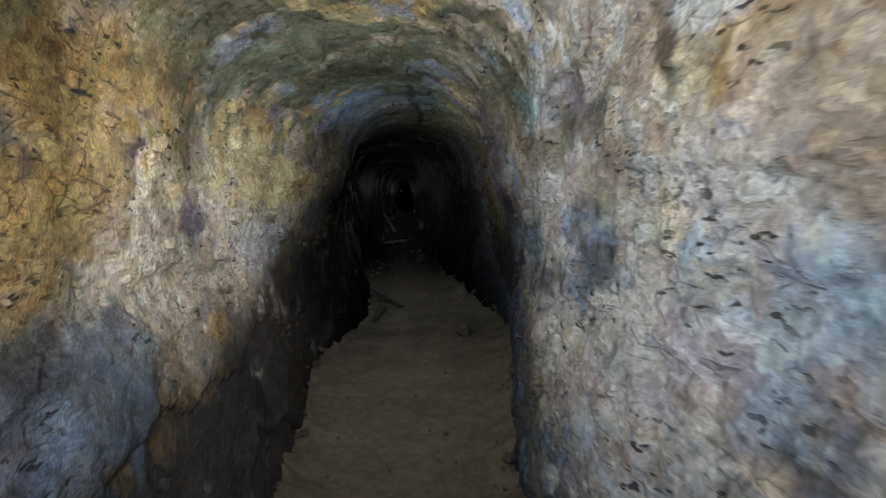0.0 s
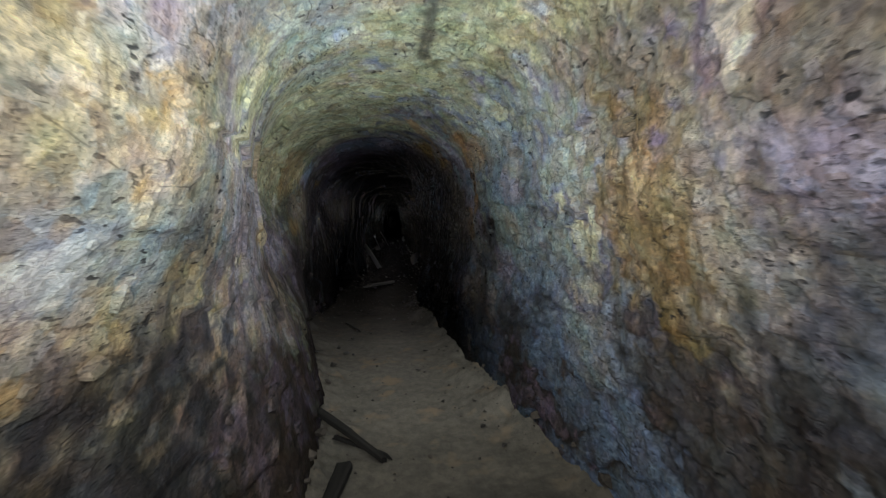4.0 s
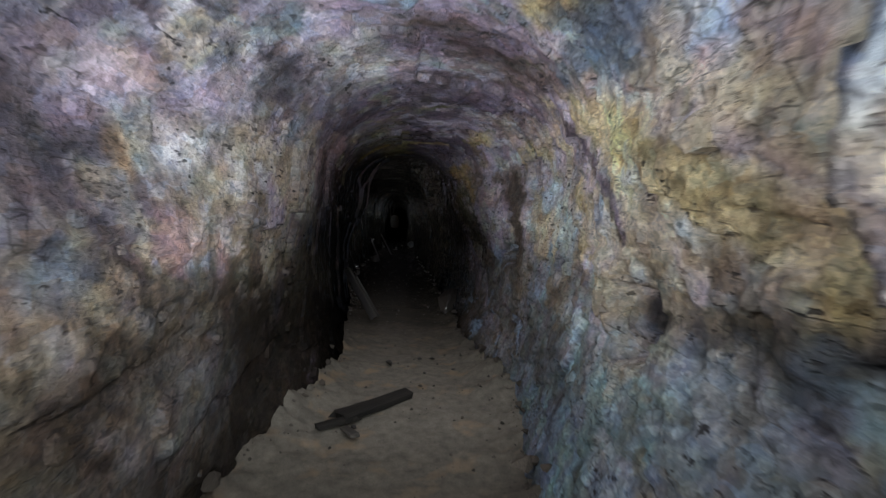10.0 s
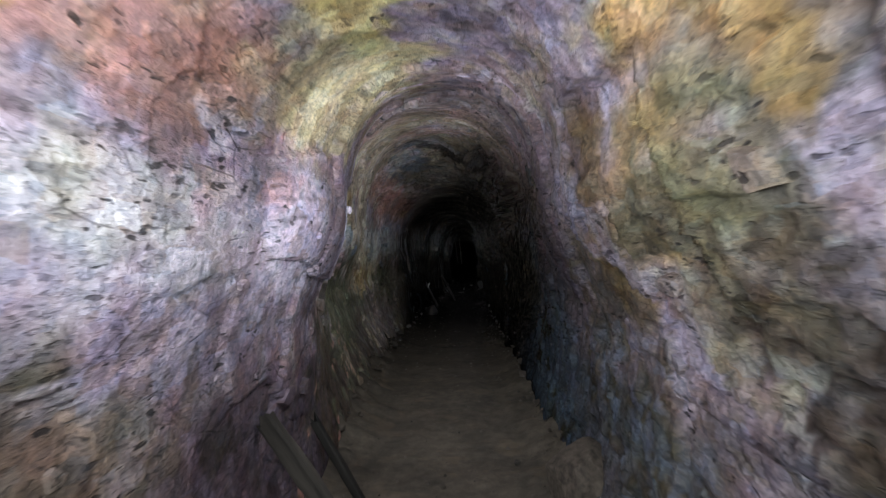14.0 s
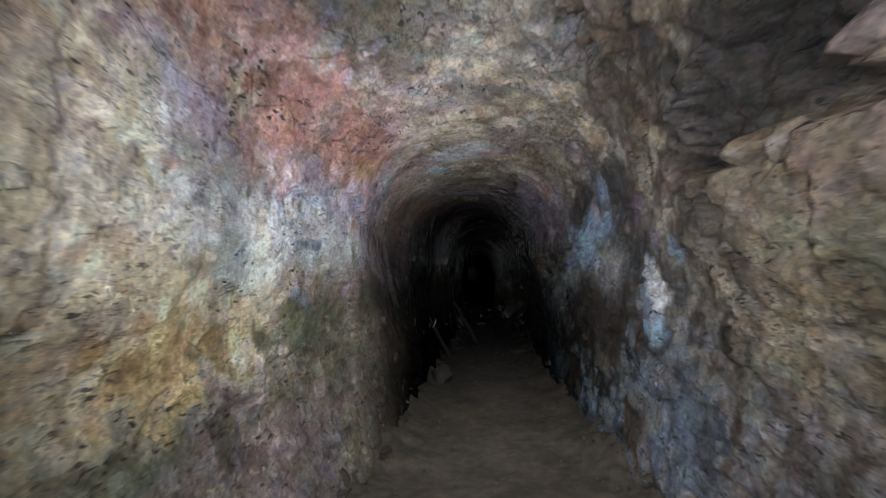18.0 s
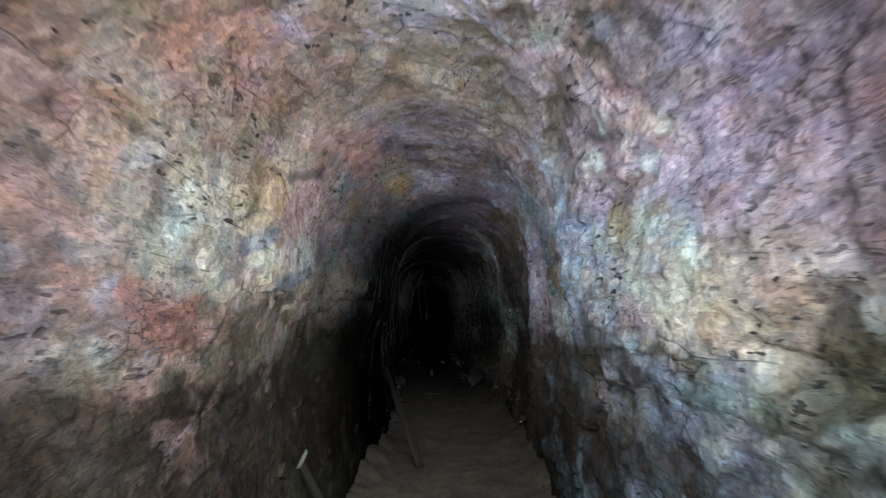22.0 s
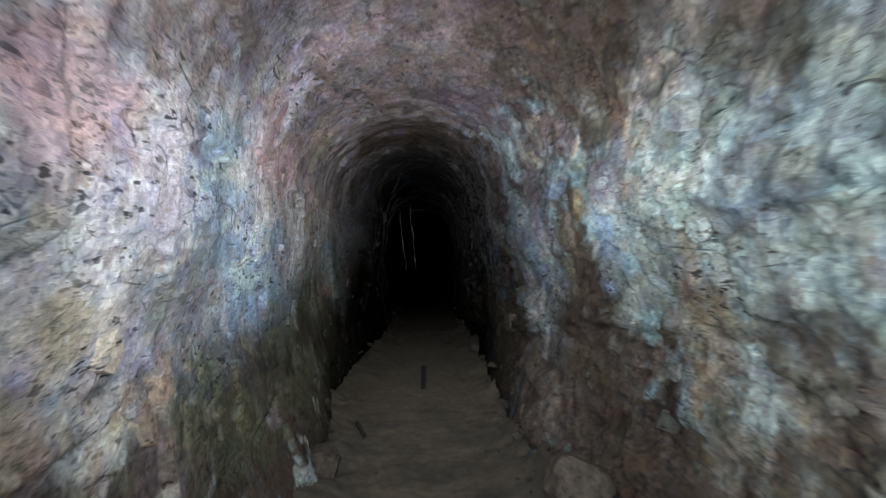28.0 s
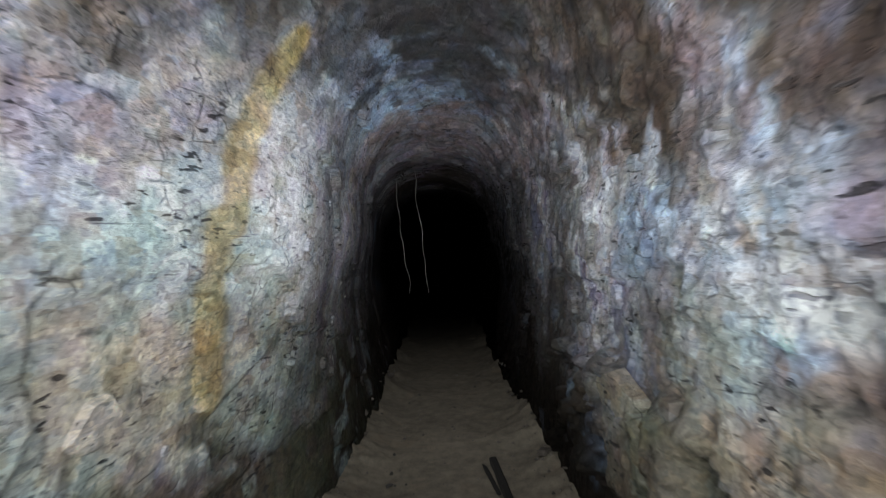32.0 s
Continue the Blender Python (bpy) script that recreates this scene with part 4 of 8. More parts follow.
patch(18.49, -0.44, 0.16, 0.04, "cream", .8)
patch(18.52, -0.46, 0.19, 0.04, "ice", .6)
patch(19.66, -0.52, 0.39, 0.10, "cream", .7)
patch(19.22, -0.55, 0.33, 0.05, "olive", .7)
patch(20.44, -0.31, 0.52, 0.06, "red", .6)
patch(18.90, 0.38, 0.15, 0.07, "plum", .6)
patch(18.72, 0.39, 0.16, 0.05, "lilac", .5)
patch(18.86, 0.51, 0.18, 0.04, "ice", .7)
patch(19.34, 0.62, 0.97, 0.09, "olive", .7)
patch(19.59, 0.32, 0.39, 0.09, "mud", .8)
patch(18.72, -0.39, 0.43, 0.05, "cream", .6)
patch(18.54, -0.42, 0.44, 0.07, "cream", .7)
patch(18.61, -0.50, 0.37, 0.04, "white", .5)
patch(19.73, -0.56, 0.57, 0.09, "tan", .6)
patch(19.06, -0.43, 0.08, 0.04, "cream", .8)
patch(20.10, -0.56, 0.54, 0.06, "tan", .8)
patch(19.89, 0.43, 0.63, 0.08, "brown", .9)
patch(20.48, -0.26, 0.46, 0.05, "red", .6)
patch(20.64, -0.07, 0.50, 0.11, "coal", .6)
patch(19.58, 0.59, 0.51, 0.06, "brown", .6)
patch(20.61, 0.29, 0.51, 0.16, "brown", .8)
patch(19.77, 0.47, 0.34, 0.07, "brown", .8)
patch(22.93, 0.28, 1.14, 0.18, "mud", .6)
patch(20.06, -0.53, 0.41, 0.05, "cream", .85)
patch(19.80, -0.45, 0.10, 0.04, "cream", .7)
patch(20.42, -0.63, 0.47, 0.04, "tan", .8)
patch(20.83, -0.23, 0.30, 0.05, "red", .6)
patch(20.48, -0.27, 0.21, 0.04, "lilac", .7)
patch(21.53, -0.37, 0.58, 0.05, "white", .6)
patch(19.93, 0.59, 0.25, 0.07, "tan", .5)
patch(20.29, -0.44, 0.34, 0.04, "white", .5)
patch(20.00, -0.54, 0.68, 0.08, "cream", .8)
patch(20.56, -0.63, 1.28, 0.06, "cream", .7)
patch(20.53, -0.55, 0.89, 0.05, "tan", .6)
patch(20.67, -0.27, 0.38, 0.08, "pink", .9)
patch(20.78, -0.28, 0.27, 0.06, "red", .7)
patch(21.49, -0.24, 0.40, 0.06, "red", .6)
patch(20.75, -0.45, 1.19, 0.04, "white", .7)
patch(20.39, -0.30, 0.11, 0.04, "cream", .8)
patch(20.15, -0.36, 0.31, 0.04, "lilac", .7)
patch(19.96, -0.37, 0.12, 0.04, "white", .7)
# dark fields here paint the right wall as unlit by the torch
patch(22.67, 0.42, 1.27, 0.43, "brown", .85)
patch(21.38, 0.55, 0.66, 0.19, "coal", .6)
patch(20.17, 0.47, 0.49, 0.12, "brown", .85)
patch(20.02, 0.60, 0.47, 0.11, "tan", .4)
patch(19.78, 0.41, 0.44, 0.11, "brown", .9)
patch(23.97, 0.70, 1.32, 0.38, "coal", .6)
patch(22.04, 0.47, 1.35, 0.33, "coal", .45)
patch(20.19, -0.59, 0.84, 0.08, "yellow", .6)
patch(19.87, -0.46, 0.31, 0.05, "cream", .7)
patch(20.96, -0.45, 1.37, 0.07, "white", .7)
patch(20.94, -0.33, 0.22, 0.04, "pink", .8)
patch(20.82, -0.31, 0.10, 0.04, "red", .6)
patch(21.26, -0.23, 0.15, 0.04, "pink", .8)
patch(21.71, -0.26, 0.14, 0.04, "red", .6)
patch(21.24, -0.41, 0.59, 0.05, "white", .75)
patch(20.97, -0.38, 0.13, 0.04, "white", .7)
patch(21.19, -0.51, 0.16, 0.04, "pink", .5)
patch(21.84, -0.66, 0.97, 0.09, "tan", .7)
patch(22.29, -0.05, 0.14, 0.05, "white", .95)
patch(22.59, -0.10, 0.11, 0.04, "white", .95)
patch(22.04, 0.07, 0.25, 0.08, "rose", .7)
patch(21.27, -0.03, 0.22, 0.06, "lilac", .5)
patch(22.00, 0.52, 0.47, 0.08, "mint", .85)
patch(22.28, 0.47, 0.27, 0.04, "white", .8)
patch(21.19, 0.62, 0.12, 0.06, "steel", .95)
patch(20.74, 0.36, 0.14, 0.04, "brown", .8)
patch(21.35, 0.27, 0.14, 0.04, "ochre", .35)
patch(23.48, 0.37, 0.98, 0.06, "lilac", .7)
patch(21.60, 0.61, 0.26, 0.06, "grey", .6)
patch(22.98, -0.51, 0.63, 0.07, "rose", .7)
# brown here also paints the wall outside the beam
patch(20.92, 0.42, 0.23, 0.08, "brown", .6)
patch(21.06, 0.32, 0.19, 0.04, "grey", .6)
patch(21.82, 0.28, 0.47, 0.07, "brown", .6)
patch(21.79, 0.67, 0.63, 0.07, "mud", .5)
patch(22.74, 0.62, 0.69, 0.08, "mud", .6)
patch(21.14, -0.36, 0.35, 0.04, "white", .6)
patch(21.59, -0.18, 0.22, 0.04, "pink", .6)
patch(21.23, -0.61, 0.39, 0.05, "tan", .6)
patch(20.93, -0.48, 0.18, 0.04, "tan", .4)
patch(22.03, 0.53, 0.35, 0.05, "mud", .7)
patch(21.77, 0.29, 0.09, 0.04, "brown", .8)
patch(22.04, 0.44, 0.20, 0.04, "ice", .7)
patch(22.33, -0.56, 0.65, 0.07, "mud", .6)
patch(22.32, -0.05, 0.08, 0.04, "white", .9)
patch(22.57, 0.32, 0.25, 0.04, "rose", .5)
patch(22.04, -0.25, 0.13, 0.04, "pink", .7)
patch(22.14, 0.13, 0.32, 0.16, "tan", .7)
patch(22.69, 0.21, 0.34, 0.10, "rose", .7)
patch(21.86, 0.25, 0.16, 0.06, "rose", .7)
patch(22.32, -0.03, 0.19, 0.06, "white", .8)
patch(22.93, 0.34, 0.62, 0.08, "grey", .6)
patch(22.04, -0.21, 0.16, 0.08, "pink", .6)
patch(23.22, -0.31, 0.88, 0.12, "tan", .6)
patch(22.57, 0.10, 0.42, 0.17, "cream", .45)
patch(21.76, -0.27, 0.14, 0.05, "pink", .8)
patch(22.04, -0.15, 0.16, 0.11, "tan", .8)
patch(23.04, 0.27, 0.46, 0.08, "pink", .5)
patch(22.19, -0.31, 0.44, 0.09, "lilac", .5)
patch(23.18, 0.37, 0.34, 0.05, "lilac", .85)
patch(23.06, 0.43, 0.17, 0.04, "pink", .6)
patch(22.83, 0.27, 0.07, 0.04, "red", .6)
patch(22.69, 0.50, 0.16, 0.04, "ice", .85)
patch(22.79, 0.40, 0.10, 0.04, "mint", .6)
patch(22.75, 0.52, 0.11, 0.04, "mint", .6)
patch(23.23, 0.49, 0.30, 0.04, "olive", .8)
patch(22.95, 0.48, 0.07, 0.04, "olive", .7)
patch(23.29, -0.40, 0.10, 0.04, "rose", .7)
patch(23.65, -0.47, 0.21, 0.06, "red", .5)
patch(24.10, -0.37, 0.31, 0.07, "mint", .7)
patch(24.60, -0.24, 0.33, 0.05, "rose", .6)
patch(23.50, -0.16, 0.11, 0.04, "ochre", .4)
patch(23.92, 0.44, 0.50, 0.07, "mint", .5)
patch(23.47, -0.63, 0.65, 0.05, "mud", .8)
patch(22.62, 0.40, 0.08, 0.04, "grey", .6)
patch(22.79, 0.58, 0.25, 0.04, "mud", .6)
patch(23.48, -0.12, 0.28, 0.14, "tan", .5)
patch(23.25, 0.35, 0.33, 0.05, "white", .4)
patch(23.70, 0.44, 0.46, 0.08, "mint", .6)
patch(23.77, -0.40, 0.08, 0.06, "rose", .7)
patch(24.01, -0.34, 0.20, 0.04, "white", .7)
patch(23.98, 0.39, 0.21, 0.07, "mint", .6)
patch(23.60, 0.36, 0.16, 0.04, "lilac", .75)
patch(23.63, 0.53, 0.15, 0.05, "coal", .7)
patch(24.38, -0.04, 0.28, 0.20, "tan", .6)
patch(25.03, -0.13, 0.53, 0.04, "red", .6)
patch(24.02, -0.59, 0.54, 0.05, "mud", .8)
patch(23.94, 0.54, 0.21, 0.05, "teal", .6)
patch(23.90, -0.35, 0.39, 0.06, "tan", .6)
patch(23.99, -0.41, 0.66, 0.05, "cream", .5)
patch(23.91, -0.52, 0.32, 0.04, "tan", .5)
patch(24.74, -0.26, 0.18, 0.05, "pink", .7)
patch(24.72, -0.25, 0.07, 0.04, "orange", .5)
patch(24.47, -0.41, 0.15, 0.04, "cream", .85)
patch(24.81, -0.32, 0.24, 0.04, "pink", .6)
patch(24.39, -0.29, 0.06, 0.04, "yellow", .7)
patch(24.35, 0.37, 0.16, 0.05, "ice", .6)
patch(24.48, 0.40, 0.09, 0.04, "mint", .85)
patch(24.30, 0.47, 0.10, 0.04, "ice", .8)
patch(24.86, 0.49, 0.17, 0.04, "ice", .6)
patch(25.66, -0.10, 0.46, 0.04, "tan", .6)
patch(25.32, 0.06, 0.16, 0.04, "rose", .6)
patch(24.16, 0.36, 0.06, 0.04, "olive", .6)
patch(24.98, -0.52, 0.56, 0.05, "olive", .6)
patch(24.61, -0.32, 0.32, 0.06, "pink", .6)
patch(24.49, -0.29, 0.15, 0.04, "orange", .4)
patch(24.99, -0.23, 0.20, 0.05, "rose", .5)
patch(24.90, -0.59, 0.54, 0.06, "mud", .8)
patch(25.79, -0.67, 0.91, 0.11, "mud", .7)
patch(24.52, -0.26, 0.21, 0.07, "cream", .7)
patch(24.71, -0.25, 0.16, 0.05, "orange", .35)
patch(24.62, -0.36, 0.59, 0.07, "cream", .7)
patch(24.78, -0.29, 0.29, 0.06, "pink", .6)
patch(24.91, 0.16, 0.21, 0.12, "rose", .8)
patch(24.16, 0.34, 0.07, 0.05, "rose", .6)
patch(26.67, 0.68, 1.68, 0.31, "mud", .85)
patch(24.61, 0.54, 0.27, 0.04, "olive", .6)
patch(24.58, 0.39, 0.21, 0.09, "ice", .6)
patch(25.44, -0.24, 0.09, 0.04, "pink", .6)
patch(25.45, -0.35, 0.07, 0.04, "white", .85)
patch(25.51, -0.23, 0.12, 0.04, "brown", .7)
patch(25.75, -0.43, 0.33, 0.05, "mint", .6)
patch(25.57, -0.42, 0.21, 0.04, "cream", .6)
patch(25.75, -0.11, 0.16, 0.04, "tan", .7)
patch(25.64, 0.38, 0.18, 0.06, "lilac", .85)
patch(25.50, 0.49, 0.15, 0.04, "white", .6)
patch(24.82, 0.38, 0.06, 0.04, "ice", .7)
patch(25.10, 0.47, 0.06, 0.04, "brown", .9)
patch(24.93, 0.42, 0.06, 0.04, "tan", .8)
patch(25.97, -0.04, 0.24, 0.05, "steel", .6)
# two dark fields on the shaded right wall behind the step
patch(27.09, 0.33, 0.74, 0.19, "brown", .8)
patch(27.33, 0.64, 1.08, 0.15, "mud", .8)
patch(25.76, 0.24, 0.15, 0.04, "brown", .5)
patch(25.44, -0.30, 0.19, 0.05, "lilac", .5)
patch(25.71, -0.56, 0.79, 0.08, "mud", .85)
patch(26.53, -0.56, 1.16, 0.13, "mud", .7)
patch(25.29, 0.48, 0.22, 0.06, "lilac", .7)
patch(25.00, 0.50, 0.08, 0.05, "mint", .7)
patch(26.50, -0.36, 0.98, 0.19, "mint", .6)
patch(25.57, -0.42, 0.78, 0.07, "cream", .6)
patch(25.72, -0.51, 0.88, 0.07, "tan", .6)
patch(28.01, -0.70, 1.22, 0.31, "tan", .4)
patch(24.75, 0.39, 0.05, 0.05, "tan", .5)
patch(25.88, -0.09, 0.35, 0.16, "rose", .5)
patch(25.42, -0.26, 0.18, 0.07, "pink", .5)
patch(28.98, 0.47, 0.75, 0.07, "mint", .9)
patch(28.41, 0.52, 0.15, 0.04, "white", .7)
patch(27.84, 0.38, 0.04, 0.04, "cream", .85)
patch(27.82, 0.49, 0.07, 0.04, "lilac", .8)
patch(28.01, 0.56, 0.06, 0.04, "ice", .9)
patch(28.35, 0.58, 0.12, 0.04, "white", .6)
patch(30.32, -0.47, 0.54, 0.10, "ice", .7)
patch(29.12, -0.32, 0.08, 0.04, "pink", .8)
patch(28.81, -0.48, 0.24, 0.04, "lilac", .6)
patch(30.80, 0.79, 0.45, 0.09, "brown", .6)
patch(29.53, 0.79, 0.48, 0.06, "brown", .7)
patch(29.60, 0.12, 0.13, 0.05, "lilac", .6)
patch(28.50, 0.45, 0.59, 0.06, "mint", .8)
patch(28.23, 0.61, 0.22, 0.04, "mint", .6)
patch(29.79, -0.16, 0.51, 0.12, "rose", .6)
patch(29.39, 0.27, 0.31, 0.08, "rose", .5)
patch(29.11, -0.74, 0.76, 0.11, "mud", .7)
patch(29.94, -0.72, 0.73, 0.07, "brown", .5)
patch(28.83, -0.33, 0.48, 0.12, "rose", .7)
patch(28.61, 0.55, 0.39, 0.10, "cream", .7)
patch(27.99, 0.56, 0.31, 0.06, "mint", .7)
patch(28.48, 0.61, 0.24, 0.04, "tan", .6)
patch(27.71, 0.43, 0.12, 0.06, "rose", .5)
patch(29.88, -0.44, 0.50, 0.07, "white", .85)
patch(29.64, -0.40, 0.12, 0.04, "pink", .7)
patch(30.42, -0.41, 0.16, 0.04, "ice", .8)
patch(29.86, -0.54, 0.17, 0.04, "white", .6)
patch(31.12, -0.47, 0.64, 0.06, "ice", .5)
patch(31.04, 0.52, 0.16, 0.18, "brown", .7)
patch(30.25, 0.57, 0.08, 0.09, "tan", .8)
patch(29.84, 0.46, 0.18, 0.04, "mint", .8)
patch(30.65, 0.48, 0.16, 0.04, "ice", .8)
patch(29.93, 0.61, 0.10, 0.04, "grey", .6)
patch(30.30, -0.71, 0.25, 0.04, "tan", .5)
patch(30.60, 0.23, 0.37, 0.10, "brown", .7)
patch(29.62, 0.34, 0.18, 0.04, "brown", .7)
patch(30.87, -0.04, 0.22, 0.11, "rose", .5)
patch(30.63, 0.80, 0.44, 0.06, "mud", .7)
patch(29.62, -0.50, 0.12, 0.04, "white", .7)
patch(30.14, -0.64, 0.30, 0.04, "cream", .6)
patch(30.83, -0.55, 0.39, 0.05, "white", .7)
# white mineral, made paler to paint in far-reaching torchlight
patch(29.59, -0.45, 0.48, 0.10, "white", .8)
patch(30.09, -0.43, 0.68, 0.11, "lilac", .6)
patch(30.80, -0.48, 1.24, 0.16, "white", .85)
patch(31.66, -0.58, 1.49, 0.16, "mint", .85)
patch(30.04, -0.59, 0.43, 0.04, "white", .6)
patch(29.84, -0.32, 0.48, 0.12, "rose", .8)
patch(31.13, 0.02, 0.81, 0.19, "rose", .8)
patch(29.69, 0.33, 0.27, 0.07, "rose", .7)
patch(29.82, 0.69, 0.18, 0.04, "brown", .7)
patch(30.87, 0.69, 0.39, 0.11, "brown", .6)
patch(29.97, 0.49, 0.23, 0.09, "mint", .6)
patch(30.56, 0.22, 0.46, 0.16, "brown", .7)
patch(29.63, 0.35, 0.24, 0.06, "brown", .5)
# again paler than the mineral, for the torchlight on it
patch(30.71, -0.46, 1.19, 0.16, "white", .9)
patch(31.67, -0.52, 1.46, 0.19, "mint", .8)
patch(29.55, -0.41, 0.23, 0.05, "pink", .45)
patch(30.02, 0.59, 0.30, 0.08, "mint", .6)
patch(30.17, 0.55, 0.12, 0.11, "tan", .5)
patch(31.40, -0.28, 0.45, 0.06, "rose", .8)
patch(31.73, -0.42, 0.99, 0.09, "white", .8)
patch(31.10, -0.44, 0.18, 0.04, "pink", .6)
patch(31.39, -0.70, 0.87, 0.12, "olive", .8)
patch(30.71, 0.48, 0.14, 0.05, "ice", .85)
patch(31.09, 0.55, 0.14, 0.12, "tan", .8)
patch(31.10, 0.28, 0.24, 0.06, "brown", .8)
patch(31.83, -0.00, 0.41, 0.10, "brown", .7)
patch(30.49, 0.46, 0.08, 0.05, "ice", .7)
patch(30.42, 0.38, 0.07, 0.04, "steel", .7)
patch(31.19, -0.34, 0.50, 0.08, "pink", .6)
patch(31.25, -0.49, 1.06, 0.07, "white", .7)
patch(31.27, -0.66, 1.04, 0.13, "olive", .85)
patch(31.74, -0.08, 0.55, 0.24, "rose", .7)
patch(30.45, 0.40, 0.15, 0.05, "rose", .5)
patch(31.10, 0.28, 0.24, 0.06, "rose", .7)
patch(32.43, 0.05, 0.45, 0.23, "rose", .6)
patch(32.12, -0.40, 0.32, 0.06, "cream", .7)
patch(32.30, -0.34, 0.19, 0.04, "yellow", .5)
patch(32.79, -0.50, 0.51, 0.05, "ice", .5)
patch(31.79, 0.47, 0.17, 0.07, "ice", .85)
patch(31.77, 0.57, 0.07, 0.06, "white", .8)
patch(31.88, 0.42, 0.15, 0.04, "white", .7)
patch(32.43, 0.61, 0.31, 0.05, "tan", .7)
patch(32.97, 0.41, 0.17, 0.06, "lilac", .7)
patch(32.38, -0.62, 0.71, 0.06, "olive", .6)
patch(31.77, 0.36, 0.12, 0.04, "rose", .4)
patch(31.39, 0.39, 0.07, 0.05, "steel", .6)
patch(33.75, 0.04, 1.44, 0.16, "brown", .8)
patch(33.12, -0.12, 0.40, 0.07, "rose", .7)
patch(32.37, 0.26, 0.25, 0.06, "rose", .8)
patch(31.65, 0.34, 0.22, 0.04, "plum", .5)
patch(33.10, 0.09, 0.70, 0.27, "brown", .6)
patch(31.50, 0.35, 0.30, 0.06, "rose", .5)
patch(34.67, 0.05, 1.05, 0.14, "coal", .7)
patch(33.78, -0.21, 0.22, 0.07, "rose", .7)
patch(32.71, 0.37, 0.26, 0.05, "rose", .8)
patch(33.10, 0.41, 0.16, 0.05, "white", .6)
patch(33.46, 0.51, 0.23, 0.08, "white", .7)
patch(33.13, -0.37, 0.28, 0.05, "pink", .6)
patch(32.76, 0.53, 0.07, 0.04, "tan", .8)
patch(32.45, 0.45, 0.07, 0.06, "rose", .7)
patch(33.24, -0.65, 0.64, 0.07, "olive", .6)
patch(33.65, -0.44, 0.42, 0.06, "ice", .6)
patch(33.25, -0.32, 0.58, 0.12, "rose", .7)
patch(32.44, 0.38, 0.25, 0.04, "rose", .8)
patch(33.15, -0.54, 0.72, 0.05, "mint", .6)
patch(33.35, -0.61, 0.96, 0.07, "tan", .7)
patch(33.66, 0.64, 0.45, 0.08, "tan", .6)
patch(34.44, -0.05, 0.75, 0.22, "coal", .7)
patch(33.58, 0.29, 0.38, 0.09, "brown", .8)
patch(33.09, -0.38, 0.35, 0.06, "pink", .7)
patch(33.50, -0.40, 0.54, 0.07, "lilac", .6)
patch(33.64, 0.67, 0.57, 0.10, "tan", .8)
patch(34.57, -0.38, 0.15, 0.07, "pink", .5)
patch(34.03, -0.50, 0.31, 0.06, "white", .8)
patch(34.17, -0.58, 0.31, 0.07, "cream", .6)
patch(33.91, -0.36, 0.15, 0.04, "lilac", .6)
patch(34.87, -0.12, 0.33, 0.05, "steel", .6)
patch(35.56, -0.10, 0.17, 0.07, "ice", .7)
patch(33.83, 0.46, 0.10, 0.04, "white", .75)
patch(33.69, 0.55, 0.08, 0.04, "ice", .85)
patch(34.30, 0.47, 0.22, 0.05, "ice", .5)
patch(33.79, 0.41, 0.16, 0.04, "rose", .7)
patch(34.01, 0.33, 0.22, 0.04, "brown", .7)
patch(34.43, 0.37, 0.20, 0.05, "rose", .6)
patch(36.06, -0.11, 0.29, 0.11, "rose", .7)
# brown and plum, partly for the beam's dark margin
patch(33.58, 0.41, 0.15, 0.04, "brown", .7)
patch(33.49, 0.47, 0.06, 0.04, "plum", .7)
patch(34.99, 0.18, 0.36, 0.05, "brown", .6)
patch(34.96, 0.12, 0.21, 0.05, "coal", .6)
patch(35.01, 0.03, 0.23, 0.08, "coal", .7)
patch(35.64, 0.24, 0.74, 0.08, "rose", .7)
patch(33.46, 0.42, 0.08, 0.04, "rose", .8)
patch(36.40, 0.02, 0.62, 0.13, "rose", .6)
patch(2.38, -0.53, 0.86, 0.08, "cream", .5)
patch(1.56, 0.38, 0.23, 0.04, "grey", .5)
patch(3.76, -0.40, 0.81, 0.10, "yellow", .7)
patch(4.60, -0.47, 0.84, 0.12, "cream", .6)
patch(3.34, -0.31, 0.32, 0.04, "yellow", .45)
patch(2.42, 0.36, 0.17, 0.04, "tan", .55)
patch(11.32, 0.45, 0.97, 0.18, "cream", .6)
patch(13.84, 0.41, 0.19, 0.12, "rose", .6)
patch(13.36, -0.64, 0.54, 0.08, "tan", .6)
patch(13.13, -0.41, 0.32, 0.06, "pink", .4)
patch(18.44, -0.33, 0.89, 0.15, "cream", .5)
patch(19.13, 0.38, 0.83, 0.15, "pink", .5)
# three fields darken the right wall where torchlight falls off
patch(22.58, 0.48, 1.27, 0.30, "coal", .7)
patch(19.89, 0.40, 0.47, 0.11, "brown", .6)
patch(20.45, 0.45, 0.41, 0.10, "brown", .6)
patch(20.09, -0.54, 0.76, 0.07, "cream", .6)
patch(20.75, -0.46, 1.19, 0.05, "white", .6)
patch(20.86, -0.30, 0.26, 0.06, "pink", .7)
patch(21.24, -0.19, 0.30, 0.10, "pink", .6)
patch(21.51, -0.20, 0.22, 0.04, "red", .5)
patch(21.39, 0.07, 0.39, 0.16, "tan", .5)
patch(21.18, -0.61, 0.48, 0.04, "olive", .7)
patch(22.40, 0.25, 0.40, 0.10, "tan", .65)
patch(23.23, 0.31, 0.84, 0.10, "lilac", .5)
patch(22.08, 0.44, 0.36, 0.05, "ice", .6)
patch(22.28, 0.08, 0.34, 0.17, "tan", .55)
patch(21.88, -0.32, 0.18, 0.05, "pink", .5)
patch(22.32, -0.03, 0.16, 0.06, "white", .7)
